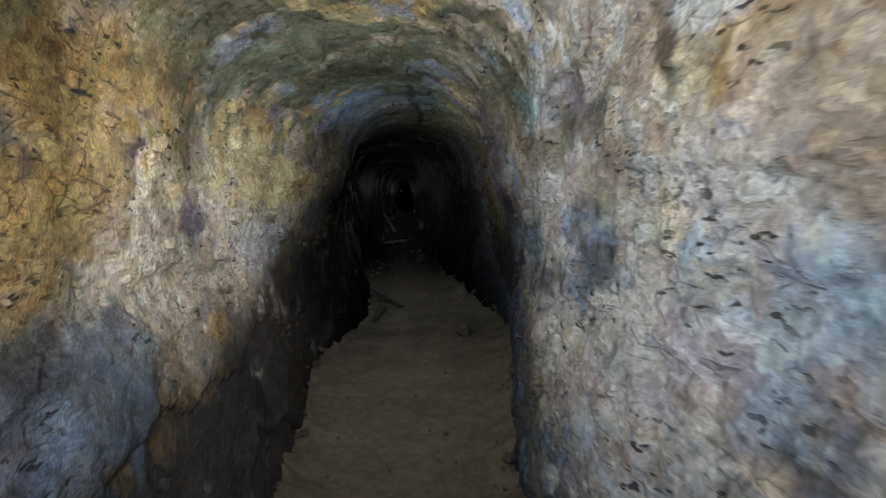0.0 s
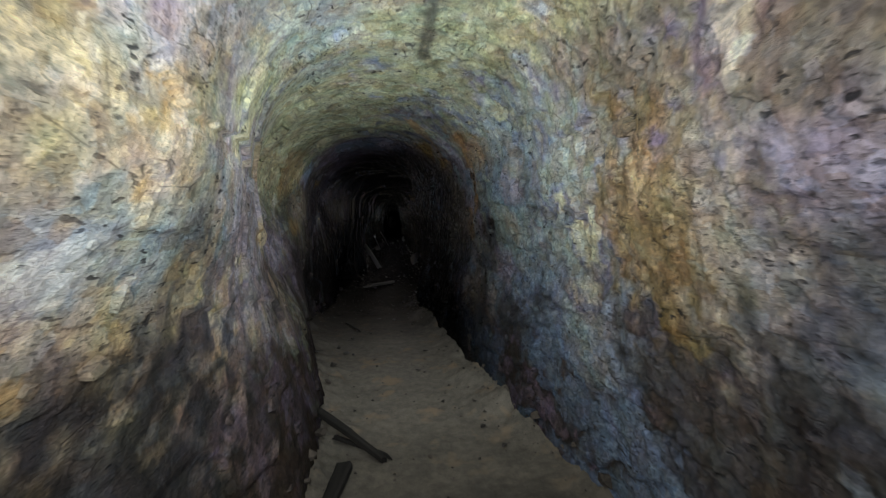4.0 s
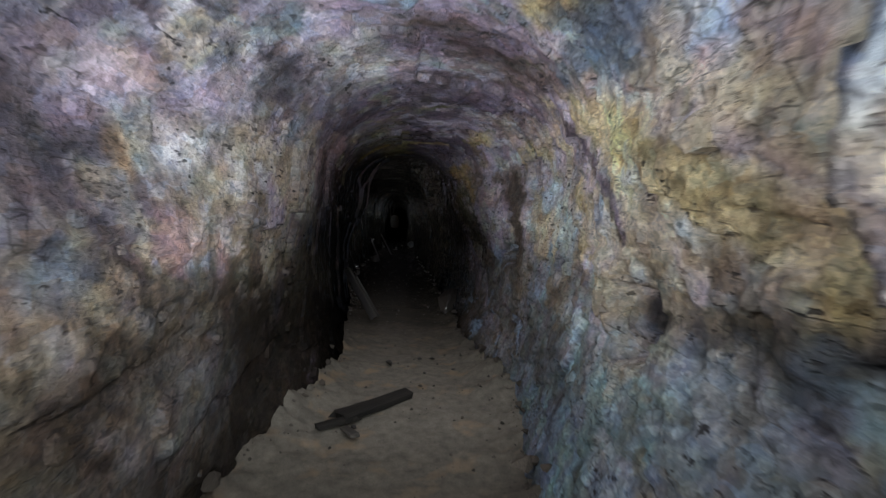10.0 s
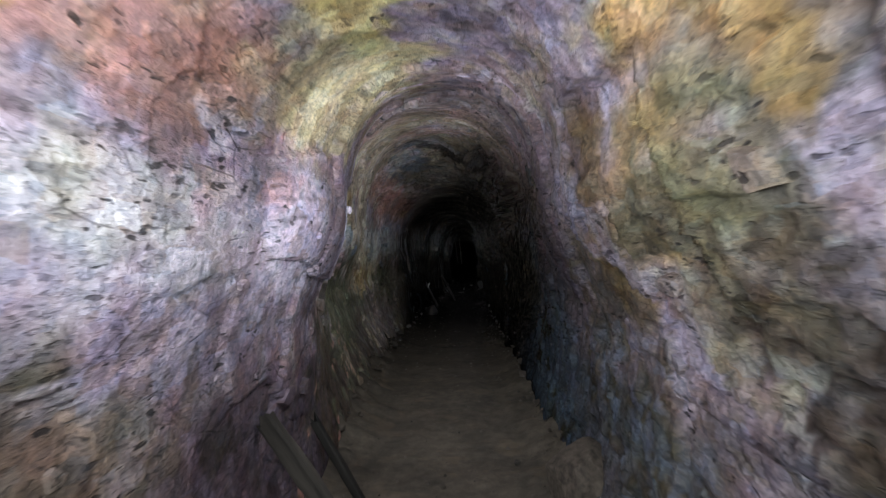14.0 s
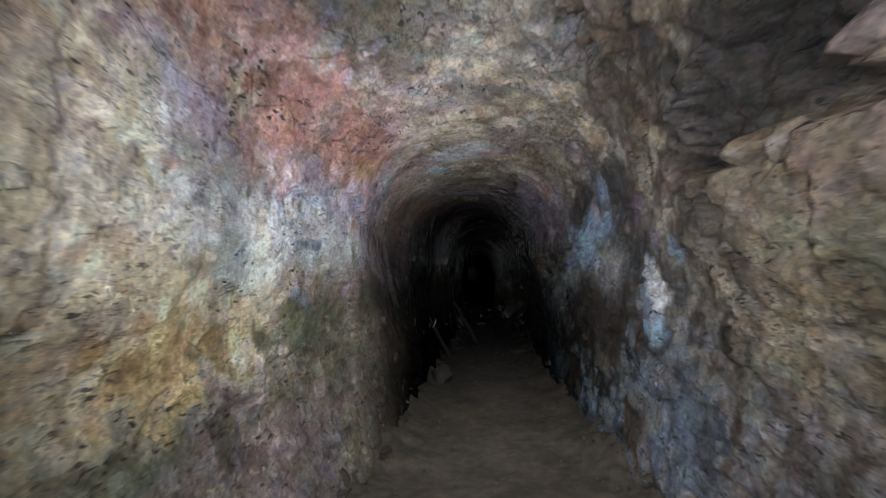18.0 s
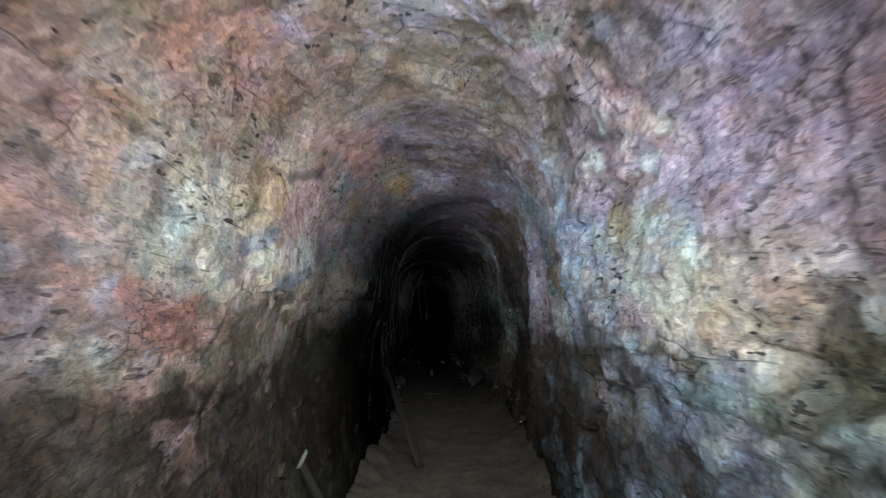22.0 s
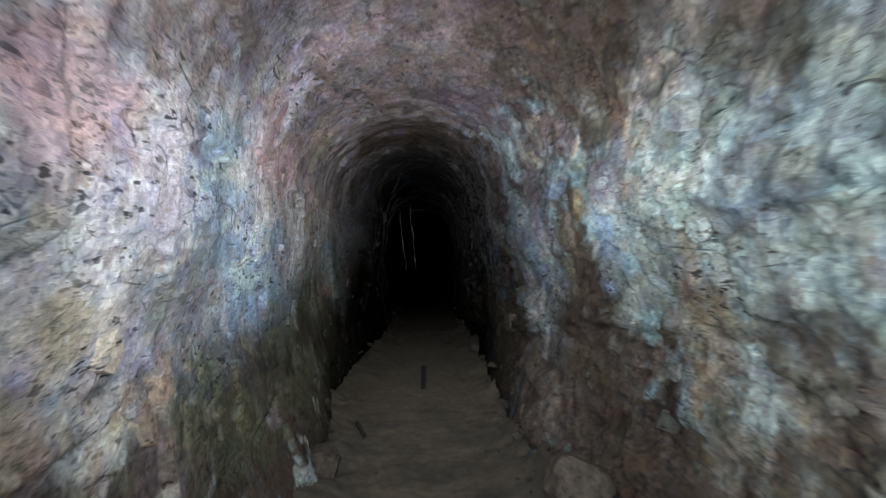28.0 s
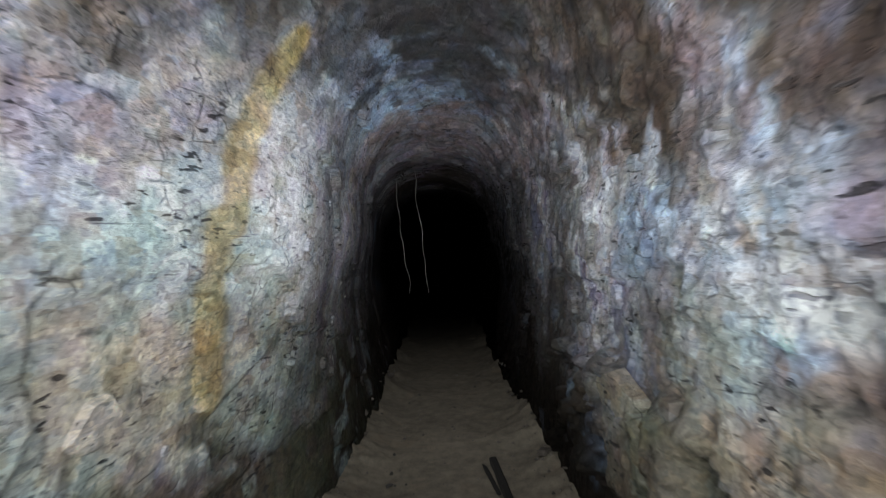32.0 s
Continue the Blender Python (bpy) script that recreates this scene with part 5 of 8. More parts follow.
patch(22.58, 0.48, 0.52, 0.07, "grey", .6)
patch(23.49, -0.41, 0.71, 0.09, "rose", .6)
patch(23.74, -0.36, 0.43, 0.08, "red", .4)
patch(23.45, -0.62, 1.07, 0.08, "mud", .85)
patch(24.74, -0.64, 1.31, 0.16, "mud", .7)
patch(23.45, 0.55, 0.44, 0.12, "mint", .75)
patch(23.47, 0.43, 0.33, 0.06, "white", .5)
patch(22.84, 0.55, 0.33, 0.04, "mint", .6)
patch(23.14, 0.37, 0.30, 0.04, "lilac", .6)
patch(23.22, 0.40, 0.37, 0.06, "lilac", .5)
patch(25.51, 0.58, 1.38, 0.19, "mud", .7)
patch(24.47, -0.28, 0.15, 0.04, "orange", .45)
patch(24.58, -0.24, 0.12, 0.04, "cream", .5)
patch(25.60, 0.41, 0.26, 0.11, "lilac", .6)
patch(25.25, 0.47, 0.19, 0.05, "white", .55)
patch(24.98, 0.48, 0.08, 0.04, "mint", .65)
patch(24.87, 0.40, 0.11, 0.04, "tan", .5)
patch(28.97, 0.60, 0.52, 0.11, "mint", .75)
patch(28.26, 0.56, 0.29, 0.07, "cream", .6)
patch(27.99, 0.56, 0.31, 0.06, "mint", .65)
patch(28.66, 0.68, 0.57, 0.07, "tan", .6)
patch(28.12, 0.63, 0.25, 0.04, "tan", .6)
patch(29.80, 0.67, 0.42, 0.14, "mint", .8)
patch(29.53, 0.76, 0.65, 0.07, "cream", .6)
patch(28.33, 0.61, 0.39, 0.05, "white", .6)
patch(28.83, -0.33, 0.40, 0.10, "rose", .6)
patch(29.77, 0.49, 0.47, 0.13, "mint", .6)
patch(30.96, 0.71, 0.36, 0.12, "brown", .5)
patch(31.24, -0.54, 0.60, 0.04, "white", .55)
patch(32.69, -0.48, 1.41, 0.16, "white", .55)
patch(32.24, -0.32, 0.61, 0.10, "rose", .45)
patch(33.12, -0.12, 0.48, 0.12, "brown", .5)
patch(32.34, -0.67, 1.47, 0.18, "olive", .75)
patch(32.22, -0.49, 0.80, 0.06, "cream", .45)
# upper right browned further, in place of a narrower beam
patch(33.51, 0.42, 0.22, 0.06, "rose", .85)
patch(34.31, 0.28, 0.41, 0.11, "brown", .8)
patch(33.54, 0.51, 0.11, 0.04, "steel", .4)
patch(34.79, -0.43, 0.86, 0.17, "white", .7)
patch(34.71, -0.62, 0.76, 0.09, "tan", .6)
patch(33.51, 0.41, 0.22, 0.05, "brown", .7)
patch(34.66, 0.20, 0.49, 0.14, "brown", .5)
patch(33.70, 0.45, 0.24, 0.04, "grey", .6)
patch(33.54, 0.47, 0.10, 0.04, "lilac", .4)
patch(34.60, -0.64, 0.55, 0.07, "cream", .6)
# the largest fields of colour
# first two paint the left wall dark beyond the torch's reach
patch(4.76, -0.69, 1.00, 0.172, "coal", .6)
patch(8.97, -0.42, 1.00, 0.250, "olive", .5)
patch(1.52, -0.35, 0.49, 0.095, "ochre", .6)
patch(1.29, -0.46, 0.19, 0.052, "ochre", .6)
patch(2.10, -0.23, 0.37, 0.054, "olive", .5)
patch(1.42, -0.62, 0.32, 0.061, "steel", .6)
patch(2.28, -0.79, 0.65, 0.119, "coal", .6)
patch(1.23, -0.57, 0.10, 0.020, "coal", .6)
patch(0.82, 0.44, 0.37, 0.042, "white", .55)
patch(0.66, 0.49, 0.12, 0.025, "ice", .6)
patch(0.93, 0.54, 0.16, 0.029, "lilac", .5)
patch(0.76, 0.57, 0.13, 0.031, "steel", .55)
patch(1.02, 0.47, 0.13, 0.026, "cream", .6)
patch(1.11, 0.58, 0.17, 0.036, "white", .5)
patch(0.76, 0.36, 0.10, 0.020, "yellow", .5)
patch(1.48, 0.42, 0.29, 0.039, "tan", .5)
patch(3.50, 0.38, 0.12, 0.036, "cream", .5)
patch(3.58, 0.46, 0.12, 0.031, "lilac", .5)
patch(9.91, -0.46, 1.00, 0.216, "tan", .5)
patch(3.81, 0.35, 0.22, 0.028, "cream", .45)
patch(4.00, -0.41, 0.19, 0.041, "yellow", .75)
patch(4.04, -0.34, 0.29, 0.029, "rose", .7)
patch(4.22, -0.24, 0.18, 0.033, "brown", .5)
patch(4.37, -0.21, 0.13, 0.026, "ice", .5)
patch(4.90, 0.03, 0.21, 0.086, "teal", .65)
patch(5.87, 0.04, 0.59, 0.103, "lime", .6)
patch(7.77, -0.30, 1.00, 0.138, "lime", .6)
patch(5.11, -0.45, 0.54, 0.061, "teal", .45)
patch(4.41, 0.25, 0.30, 0.035, "cream", .6)
patch(3.51, 0.30, 0.09, 0.026, "cream", .75)
patch(3.60, 0.29, 0.03, 0.012, "sky", .8)
patch(3.49, 0.32, 0.03, 0.012, "coal", .8)
patch(3.55, 0.35, 0.08, 0.027, "brown", .5)
patch(4.30, 0.41, 0.48, 0.064, "lilac", .5)
patch(3.86, 0.50, 0.16, 0.020, "coal", .7)
patch(3.66, 0.55, 0.11, 0.024, "coal", .7)
patch(4.21, 0.56, 0.26, 0.037, "steel", .55)
patch(4.77, -0.69, 0.77, 0.124, "coal", .7)
patch(4.41, -0.52, 0.21, 0.028, "teal", .5)
patch(4.89, 0.18, 0.50, 0.061, "lime", .5)
# more shade painted into the left recess
patch(11.71, -0.40, 0.83, 0.196, "coal", .5)
patch(8.84, 0.76, 0.40, 0.091, "tan", .55)
patch(10.00, 0.12, 0.60, 0.115, "plum", .5)
patch(8.64, 0.55, 0.30, 0.066, "cream", .45)
patch(8.39, -0.34, 0.23, 0.057, "yellow", .75)
patch(8.82, -0.44, 0.37, 0.035, "cream", .75)
patch(8.54, -0.49, 0.20, 0.028, "yellow", .7)
patch(8.98, -0.32, 0.20, 0.031, "lilac", .6)
patch(8.11, -0.47, 0.11, 0.020, "steel", .5)
patch(8.15, -0.61, 0.42, 0.073, "plum", .55)
patch(10.58, -0.43, 1.00, 0.136, "plum", .5)
patch(9.58, 0.01, 0.30, 0.116, "steel", .5)
patch(8.74, 0.21, 0.20, 0.030, "ochre", .75)
patch(8.55, 0.27, 0.17, 0.034, "amber", .65)
patch(7.96, 0.44, 0.21, 0.046, "lilac", .6)
patch(7.60, 0.38, 0.07, 0.030, "orange", .8)
patch(7.54, 0.42, 0.06, 0.018, "orange", .75)
patch(7.61, 0.48, 0.09, 0.029, "lilac", .6)
patch(8.02, 0.47, 0.07, 0.017, "orange", .6)
patch(7.86, 0.39, 0.15, 0.024, "ice", .6)
patch(7.39, 0.39, 0.03, 0.015, "cream", .6)
patch(7.34, 0.42, 0.05, 0.020, "teal", .6)
patch(7.36, 0.48, 0.03, 0.016, "brown", .7)
patch(7.53, 0.58, 0.13, 0.042, "steel", .5)
patch(8.08, 0.61, 0.19, 0.044, "grey", .5)
patch(8.46, 0.73, 0.06, 0.026, "pink", .7)
patch(9.95, -0.77, 0.36, 0.119, "coal", .5)
patch(12.69, 0.14, 0.67, 0.102, "plum", .6)
patch(12.87, 0.41, 0.71, 0.084, "grey", .5)
patch(12.68, -0.39, 0.42, 0.096, "cream", .55)
patch(12.84, -0.57, 0.56, 0.079, "tan", .5)
patch(12.29, 0.09, 0.42, 0.099, "brown", .5)
patch(11.98, -0.32, 0.18, 0.040, "lilac", .65)
patch(11.93, -0.40, 0.15, 0.034, "white", .6)
patch(12.24, -0.45, 0.23, 0.063, "cream", .65)
patch(11.56, -0.33, 0.16, 0.034, "pink", .55)
patch(11.87, -0.53, 0.18, 0.037, "pink", .55)
patch(11.30, -0.55, 0.14, 0.036, "steel", .5)
patch(11.65, -0.42, 0.05, 0.028, "orange", .5)
patch(11.95, -0.73, 0.51, 0.093, "grey", .5)
patch(11.53, -0.75, 0.16, 0.040, "rose", .6)
patch(12.52, -0.16, 0.25, 0.054, "grey", .5)
patch(11.48, 0.36, 0.21, 0.031, "yellow", .7)
patch(11.08, 0.42, 0.23, 0.026, "yellow", .75)
patch(10.84, 0.46, 0.17, 0.018, "cream", .75)
patch(10.67, 0.50, 0.06, 0.015, "sulphur", .75)
patch(11.40, 0.27, 0.25, 0.038, "steel", .75)
patch(10.95, 0.39, 0.17, 0.017, "steel", .7)
patch(10.79, 0.43, 0.09, 0.012, "ice", .6)
patch(10.74, 0.34, 0.08, 0.025, "pink", .5)
patch(10.56, 0.39, 0.05, 0.016, "lilac", .6)
patch(10.65, 0.41, 0.06, 0.013, "lilac", .5)
patch(10.91, 0.55, 0.23, 0.034, "mud", .7)
patch(11.55, 0.57, 0.14, 0.017, "coal", .85)
patch(11.06, 0.62, 0.31, 0.056, "steel", .55)
patch(10.72, 0.56, 0.10, 0.029, "steel", .6)
patch(12.65, 0.57, 0.52, 0.097, "mud", .5)
patch(12.91, 0.74, 0.68, 0.087, "mud", .5)
patch(13.98, -0.35, 0.15, 0.036, "red", .75)
patch(13.92, -0.43, 0.11, 0.043, "pink", .6)
patch(14.50, -0.34, 0.16, 0.038, "lilac", .65)
patch(14.83, -0.38, 0.28, 0.034, "white", .65)
patch(14.01, -0.51, 0.12, 0.019, "ice", .5)
patch(13.95, -0.31, 0.05, 0.015, "plum", .7)
patch(14.25, -0.31, 0.05, 0.024, "steel", .8)
patch(14.88, -0.25, 0.23, 0.045, "red", .6)
patch(14.68, -0.59, 0.33, 0.047, "brown", .6)
patch(14.09, -0.63, 0.20, 0.037, "olive", .5)
patch(14.18, 0.24, 0.06, 0.023, "tan", .6)
patch(14.51, 0.27, 0.17, 0.042, "pink", .6)
patch(14.11, 0.45, 0.13, 0.033, "lilac", .6)
patch(14.96, 0.38, 0.36, 0.072, "olive", .7)
patch(14.85, 0.21, 0.18, 0.036, "ochre", .6)
patch(13.79, 0.43, 0.10, 0.101, "mud", .65)
patch(13.95, 0.47, 0.03, 0.032, "cream", .65)
patch(14.32, 0.56, 0.06, 0.032, "ice", .8)
patch(14.60, 0.56, 0.17, 0.051, "brown", .6)
patch(14.21, 0.66, 0.27, 0.052, "grey", .5)
patch(15.03, -0.07, 0.21, 0.039, "sulphur", .7)
patch(18.13, -0.33, 0.14, 0.044, "tan", .7)
patch(17.80, -0.34, 0.14, 0.028, "cream", .55)
patch(17.59, -0.29, 0.10, 0.020, "red", .6)
patch(18.31, -0.25, 0.15, 0.029, "cream", .5)
patch(18.02, -0.44, 0.22, 0.027, "ice", .5)
patch(17.73, -0.46, 0.09, 0.025, "plum", .5)
patch(18.94, -0.51, 0.37, 0.047, "olive", .6)
patch(19.66, -0.61, 0.44, 0.060, "tan", .6)
patch(18.54, -0.67, 0.75, 0.079, "olive", .6)
patch(18.57, 0.01, 0.24, 0.100, "pink", .55)
patch(18.58, 0.15, 0.25, 0.042, "rose", .5)
patch(18.51, 0.30, 0.23, 0.040, "tan", .6)
patch(17.49, 0.32, 0.07, 0.015, "red", .65)
patch(18.24, 0.56, 0.33, 0.037, "ice", .6)
patch(18.36, 0.45, 0.23, 0.031, "ice", .5)
patch(17.89, 0.49, 0.15, 0.025, "lilac", .5)
patch(17.56, 0.44, 0.13, 0.032, "tan", .55)
patch(18.93, 0.33, 0.21, 0.039, "cream", .6)
patch(19.28, 0.61, 0.57, 0.070, "olive", .6)
patch(21.04, -0.23, 0.53, 0.080, "red", .6)
patch(20.11, -0.10, 0.30, 0.085, "steel", .5)
patch(18.70, 0.70, 0.69, 0.073, "olive", .6)
patch(20.08, 0.41, 0.31, 0.058, "mud", .6)
patch(20.69, 0.55, 0.40, 0.088, "coal", .5)
patch(19.59, -0.38, 0.06, 0.017, "cream", .7)
patch(19.98, -0.35, 0.13, 0.026, "lilac", .65)
patch(20.66, -0.29, 0.20, 0.044, "red", .75)
patch(21.49, -0.23, 0.28, 0.043, "red", .65)
patch(21.07, -0.35, 0.33, 0.044, "ice", .6)
patch(20.13, -0.63, 0.35, 0.043, "cream", .65)
patch(19.68, -0.52, 0.18, 0.031, "cream", .5)
patch(20.54, -0.52, 0.27, 0.045, "mint", .45)
patch(21.79, -0.61, 0.55, 0.081, "tan", .5)
patch(19.71, 0.43, 0.27, 0.048, "mud", .75)
patch(20.03, 0.51, 0.22, 0.060, "tan", .4)
patch(19.93, 0.63, 0.23, 0.066, "tan", .45)
patch(22.27, -0.05, 0.12, 0.047, "white", .8)
patch(22.24, 0.48, 0.23, 0.039, "ice", .6)
patch(21.70, -0.26, 0.08, 0.025, "pink", .65)
patch(22.06, -0.23, 0.11, 0.028, "pink", .65)
patch(21.83, -0.34, 0.11, 0.022, "lilac", .6)
patch(21.88, -0.39, 0.06, 0.014, "orange", .55)
patch(22.28, -0.33, 0.15, 0.029, "lilac", .6)
patch(22.25, -0.25, 0.13, 0.029, "mint", .55)
patch(22.41, -0.03, 0.06, 0.038, "white", .85)
patch(22.24, -0.08, 0.05, 0.029, "white", .8)
patch(22.65, -0.09, 0.06, 0.023, "ice", .8)
patch(22.34, 0.09, 0.09, 0.049, "pink", .6)
patch(22.67, 0.26, 0.13, 0.024, "red", .6)
patch(23.44, 0.41, 0.42, 0.051, "lilac", .65)
patch(22.31, 0.46, 0.19, 0.024, "ice", .75)
patch(21.99, 0.41, 0.07, 0.033, "lilac", .6)
patch(21.80, 0.37, 0.10, 0.030, "steel", .65)
patch(22.10, 0.25, 0.15, 0.036, "tan", .5)
patch(23.36, -0.44, 0.30, 0.062, "rose", .7)
patch(22.34, -0.50, 0.23, 0.024, "tan", .6)
patch(22.22, -0.58, 0.26, 0.035, "olive", .6)
patch(23.11, 0.03, 0.28, 0.117, "tan", .6)
patch(23.00, -0.15, 0.41, 0.053, "cream", .5)
patch(24.28, -0.38, 0.32, 0.055, "cream", .6)
patch(24.80, -0.26, 0.27, 0.047, "pink", .7)
patch(24.18, -0.26, 0.16, 0.045, "tan", .6)
patch(24.98, -0.37, 0.30, 0.034, "white", .55)
patch(24.50, -0.51, 0.43, 0.036, "tan", .55)
patch(25.06, -0.03, 0.13, 0.031, "lilac", .6)
patch(23.89, 0.34, 0.12, 0.033, "lilac", .65)
patch(24.27, 0.31, 0.08, 0.024, "lilac", .6)
patch(23.94, 0.40, 0.06, 0.019, "mint", .55)
patch(24.19, 0.36, 0.09, 0.023, "lime", .5)
patch(24.08, 0.53, 0.10, 0.014, "ice", .65)
patch(24.24, 0.50, 0.11, 0.019, "mint", .6)
patch(24.39, 0.41, 0.07, 0.017, "white", .7)
patch(25.70, -0.55, 0.50, 0.060, "olive", .6)
patch(24.63, 0.59, 0.28, 0.035, "tan", .5)
# shade behind the right step, painted in three fields
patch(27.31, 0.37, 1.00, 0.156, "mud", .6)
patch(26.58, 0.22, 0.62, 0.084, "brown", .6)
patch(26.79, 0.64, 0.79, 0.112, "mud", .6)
patch(25.43, -0.36, 0.09, 0.022, "mint", .6)
patch(26.03, -0.29, 0.19, 0.050, "lilac", .6)
patch(25.66, -0.41, 0.19, 0.041, "cream", .5)
patch(25.31, -0.28, 0.12, 0.033, "pink", .55)
patch(25.48, -0.23, 0.09, 0.036, "tan", .55)
patch(25.79, -0.02, 0.14, 0.040, "lilac", .55)
patch(26.03, -0.16, 0.05, 0.012, "teal", .8)
patch(24.91, 0.37, 0.04, 0.014, "ice", .6)
patch(25.00, 0.42, 0.07, 0.014, "olive", .6)
patch(25.43, 0.39, 0.16, 0.038, "lilac", .6)
patch(25.32, 0.49, 0.14, 0.031, "grey", .6)
patch(25.06, 0.47, 0.04, 0.012, "brown", .8)
patch(25.04, 0.50, 0.04, 0.013, "mint", .65)
patch(25.13, 0.34, 0.10, 0.020, "tan", .5)
patch(24.88, 0.41, 0.03, 0.014, "lilac", .5)
patch(25.72, -0.58, 0.28, 0.043, "mud", .6)
patch(29.64, -0.55, 0.21, 0.044, "white", .5)
patch(30.15, -0.58, 0.34, 0.044, "lilac", .5)
patch(29.72, 0.67, 0.18, 0.047, "mud", .6)
patch(30.29, -0.42, 0.34, 0.075, "ice", .6)
patch(29.70, -0.48, 0.34, 0.050, "white", .5)
patch(31.17, -0.56, 0.59, 0.055, "mint", .6)
patch(29.52, -0.39, 0.14, 0.024, "pink", .5)
patch(29.83, -0.66, 0.14, 0.030, "cream", .55)
patch(30.74, -0.75, 0.46, 0.070, "olive", .7)
patch(30.12, 0.46, 0.12, 0.029, "mint", .7)
patch(29.77, 0.48, 0.12, 0.025, "mint", .65)
patch(30.64, 0.47, 0.12, 0.025, "ice", .8)
patch(30.81, 0.56, 0.08, 0.012, "ice", .8)
patch(30.15, 0.56, 0.11, 0.051, "tan", .7)
patch(29.63, 0.43, 0.11, 0.022, "steel", .6)
patch(30.97, 0.49, 0.21, 0.107, "brown", .75)
patch(29.78, 0.58, 0.21, 0.031, "grey", .5)
patch(30.63, 0.79, 0.38, 0.064, "brown", .65)
patch(31.69, 0.81, 0.57, 0.077, "rose", .5)
patch(29.98, 0.28, 0.43, 0.082, "brown", .5)
patch(31.17, -0.14, 0.49, 0.074, "rose", .5)
patch(34.53, -0.80, 0.58, 0.088, "brown", .5)
patch(34.93, -0.66, 0.57, 0.089, "mint", .5)
patch(33.06, -0.37, 0.22, 0.040, "pink", .5)
patch(33.18, -0.47, 0.27, 0.033, "ice", .5)
patch(33.95, -0.48, 0.24, 0.051, "mint", .6)
patch(33.09, -0.58, 0.22, 0.033, "mint", .5)
patch(33.85, -0.61, 0.38, 0.052, "mint", .45)
patch(33.05, 0.43, 0.16, 0.022, "lilac", .6)
patch(33.62, 0.53, 0.27, 0.032, "white", .7)
patch(33.02, 0.56, 0.07, 0.019, "pink", .7)
patch(33.30, 0.54, 0.15, 0.046, "mint", .6)
patch(32.87, 0.55, 0.08, 0.062, "brown", .7)
patch(32.76, 0.52, 0.04, 0.019, "amber", .6)
patch(32.62, 0.47, 0.11, 0.037, "rose", .6)
patch(32.50, 0.41, 0.09, 0.024, "rose", .6)
patch(32.70, 0.60, 0.11, 0.024, "grey", .55)
patch(34.71, 0.05, 0.36, 0.110, "coal", .5)
patch(33.88, 0.59, 0.24, 0.060, "mint", .5)
patch(29.71, 0.40, 0.69, 0.086, "mint", .7)
patch(28.90, 0.45, 0.39, 0.049, "white", .7)
patch(28.97, 0.53, 0.47, 0.041, "ice", .55)
patch(30.26, 0.49, 0.56, 0.082, "mint", .6)
patch(28.53, 0.54, 0.20, 0.027, "pink", .6)
patch(28.02, 0.48, 0.11, 0.024, "pink", .7)
patch(28.00, 0.51, 0.06, 0.012, "rose", .5)
patch(28.10, 0.39, 0.06, 0.036, "yellow", .75)
patch(28.27, 0.36, 0.11, 0.020, "cream", .6)
patch(28.19, 0.44, 0.07, 0.015, "cream", .6)
patch(28.14, 0.57, 0.06, 0.016, "white", .85)
patch(28.20, 0.61, 0.10, 0.022, "ice", .6)
patch(28.44, 0.60, 0.15, 0.025, "cream", .6)
patch(28.25, 0.65, 0.23, 0.040, "white", .55)
patch(29.46, 0.66, 0.53, 0.058, "cream", .6)
patch(30.30, 0.88, 0.46, 0.077, "brown", .6)
patch(28.04, 0.56, 0.06, 0.015, "olive", .6)
patch(28.88, 0.39, 0.34, 0.034, "steel", .6)
patch(27.97, 0.43, 0.07, 0.021, "plum", .4)
patch(31.29, 0.66, 0.45, 0.123, "brown", .6)
patch(29.36, 0.29, 0.38, 0.061, "brown", .5)
patch(30.07, 0.02, 0.41, 0.063, "steel", .5)
patch(29.53, 0.12, 0.25, 0.050, "lilac", .5)
patch(29.10, -0.32, 0.13, 0.035, "rose", .6)
patch(28.52, -0.35, 0.17, 0.037, "plum", .55)
patch(29.43, -0.24, 0.28, 0.046, "brown", .5)
patch(29.04, -0.45, 0.23, 0.025, "mint", .5)
patch(30.97, -0.58, 1.00, 0.079, "steel", .5)
patch(29.32, -0.62, 0.30, 0.039, "cream", .5)
patch(1.56, 0.56, 0.09, 0.025, "steel", .6)
patch(1.62, 0.49, 0.13, 0.018, "grey", .5)
patch(1.96, 0.54, 0.18, 0.029, "mud", .5)
patch(2.21, 0.32, 0.20, 0.037, "teal", .6)
patch(1.68, 0.38, 0.12, 0.021, "olive", .5)
patch(1.99, 0.40, 0.22, 0.033, "tan", .45)
patch(2.85, 0.40, 0.25, 0.029, "ice", .55)
patch(4.02, 0.52, 0.84, 0.097, "coal", .5)
patch(2.46, 0.69, 0.50, 0.078, "mud", .5)
patch(1.62, 0.41, 0.11, 0.013, "grey", .45)
patch(2.02, -0.43, 0.17, 0.051, "cream", .6)
patch(3.23, -0.34, 0.33, 0.053, "yellow", .55)
patch(3.39, -0.52, 0.47, 0.059, "white", .5)
patch(2.43, -0.46, 0.13, 0.022, "plum", .7)
patch(2.25, -0.57, 0.23, 0.041, "cream", .55)
patch(2.81, -0.33, 0.10, 0.073, "yellow", .6)
patch(4.26, -0.17, 0.47, 0.052, "ice", .6)
patch(2.38, -0.63, 0.10, 0.023, "ochre", .6)
patch(2.04, -0.32, 0.11, 0.023, "ochre", .5)
patch(13.17, 0.49, 0.29, 0.063, "cream", .75)
patch(13.25, 0.47, 0.13, 0.037, "yellow", .4)
patch(13.05, 0.56, 0.07, 0.037, "yellow", .45)
patch(13.16, 0.41, 0.18, 0.034, "ice", .6)
patch(12.90, 0.49, 0.09, 0.028, "cream", .6)
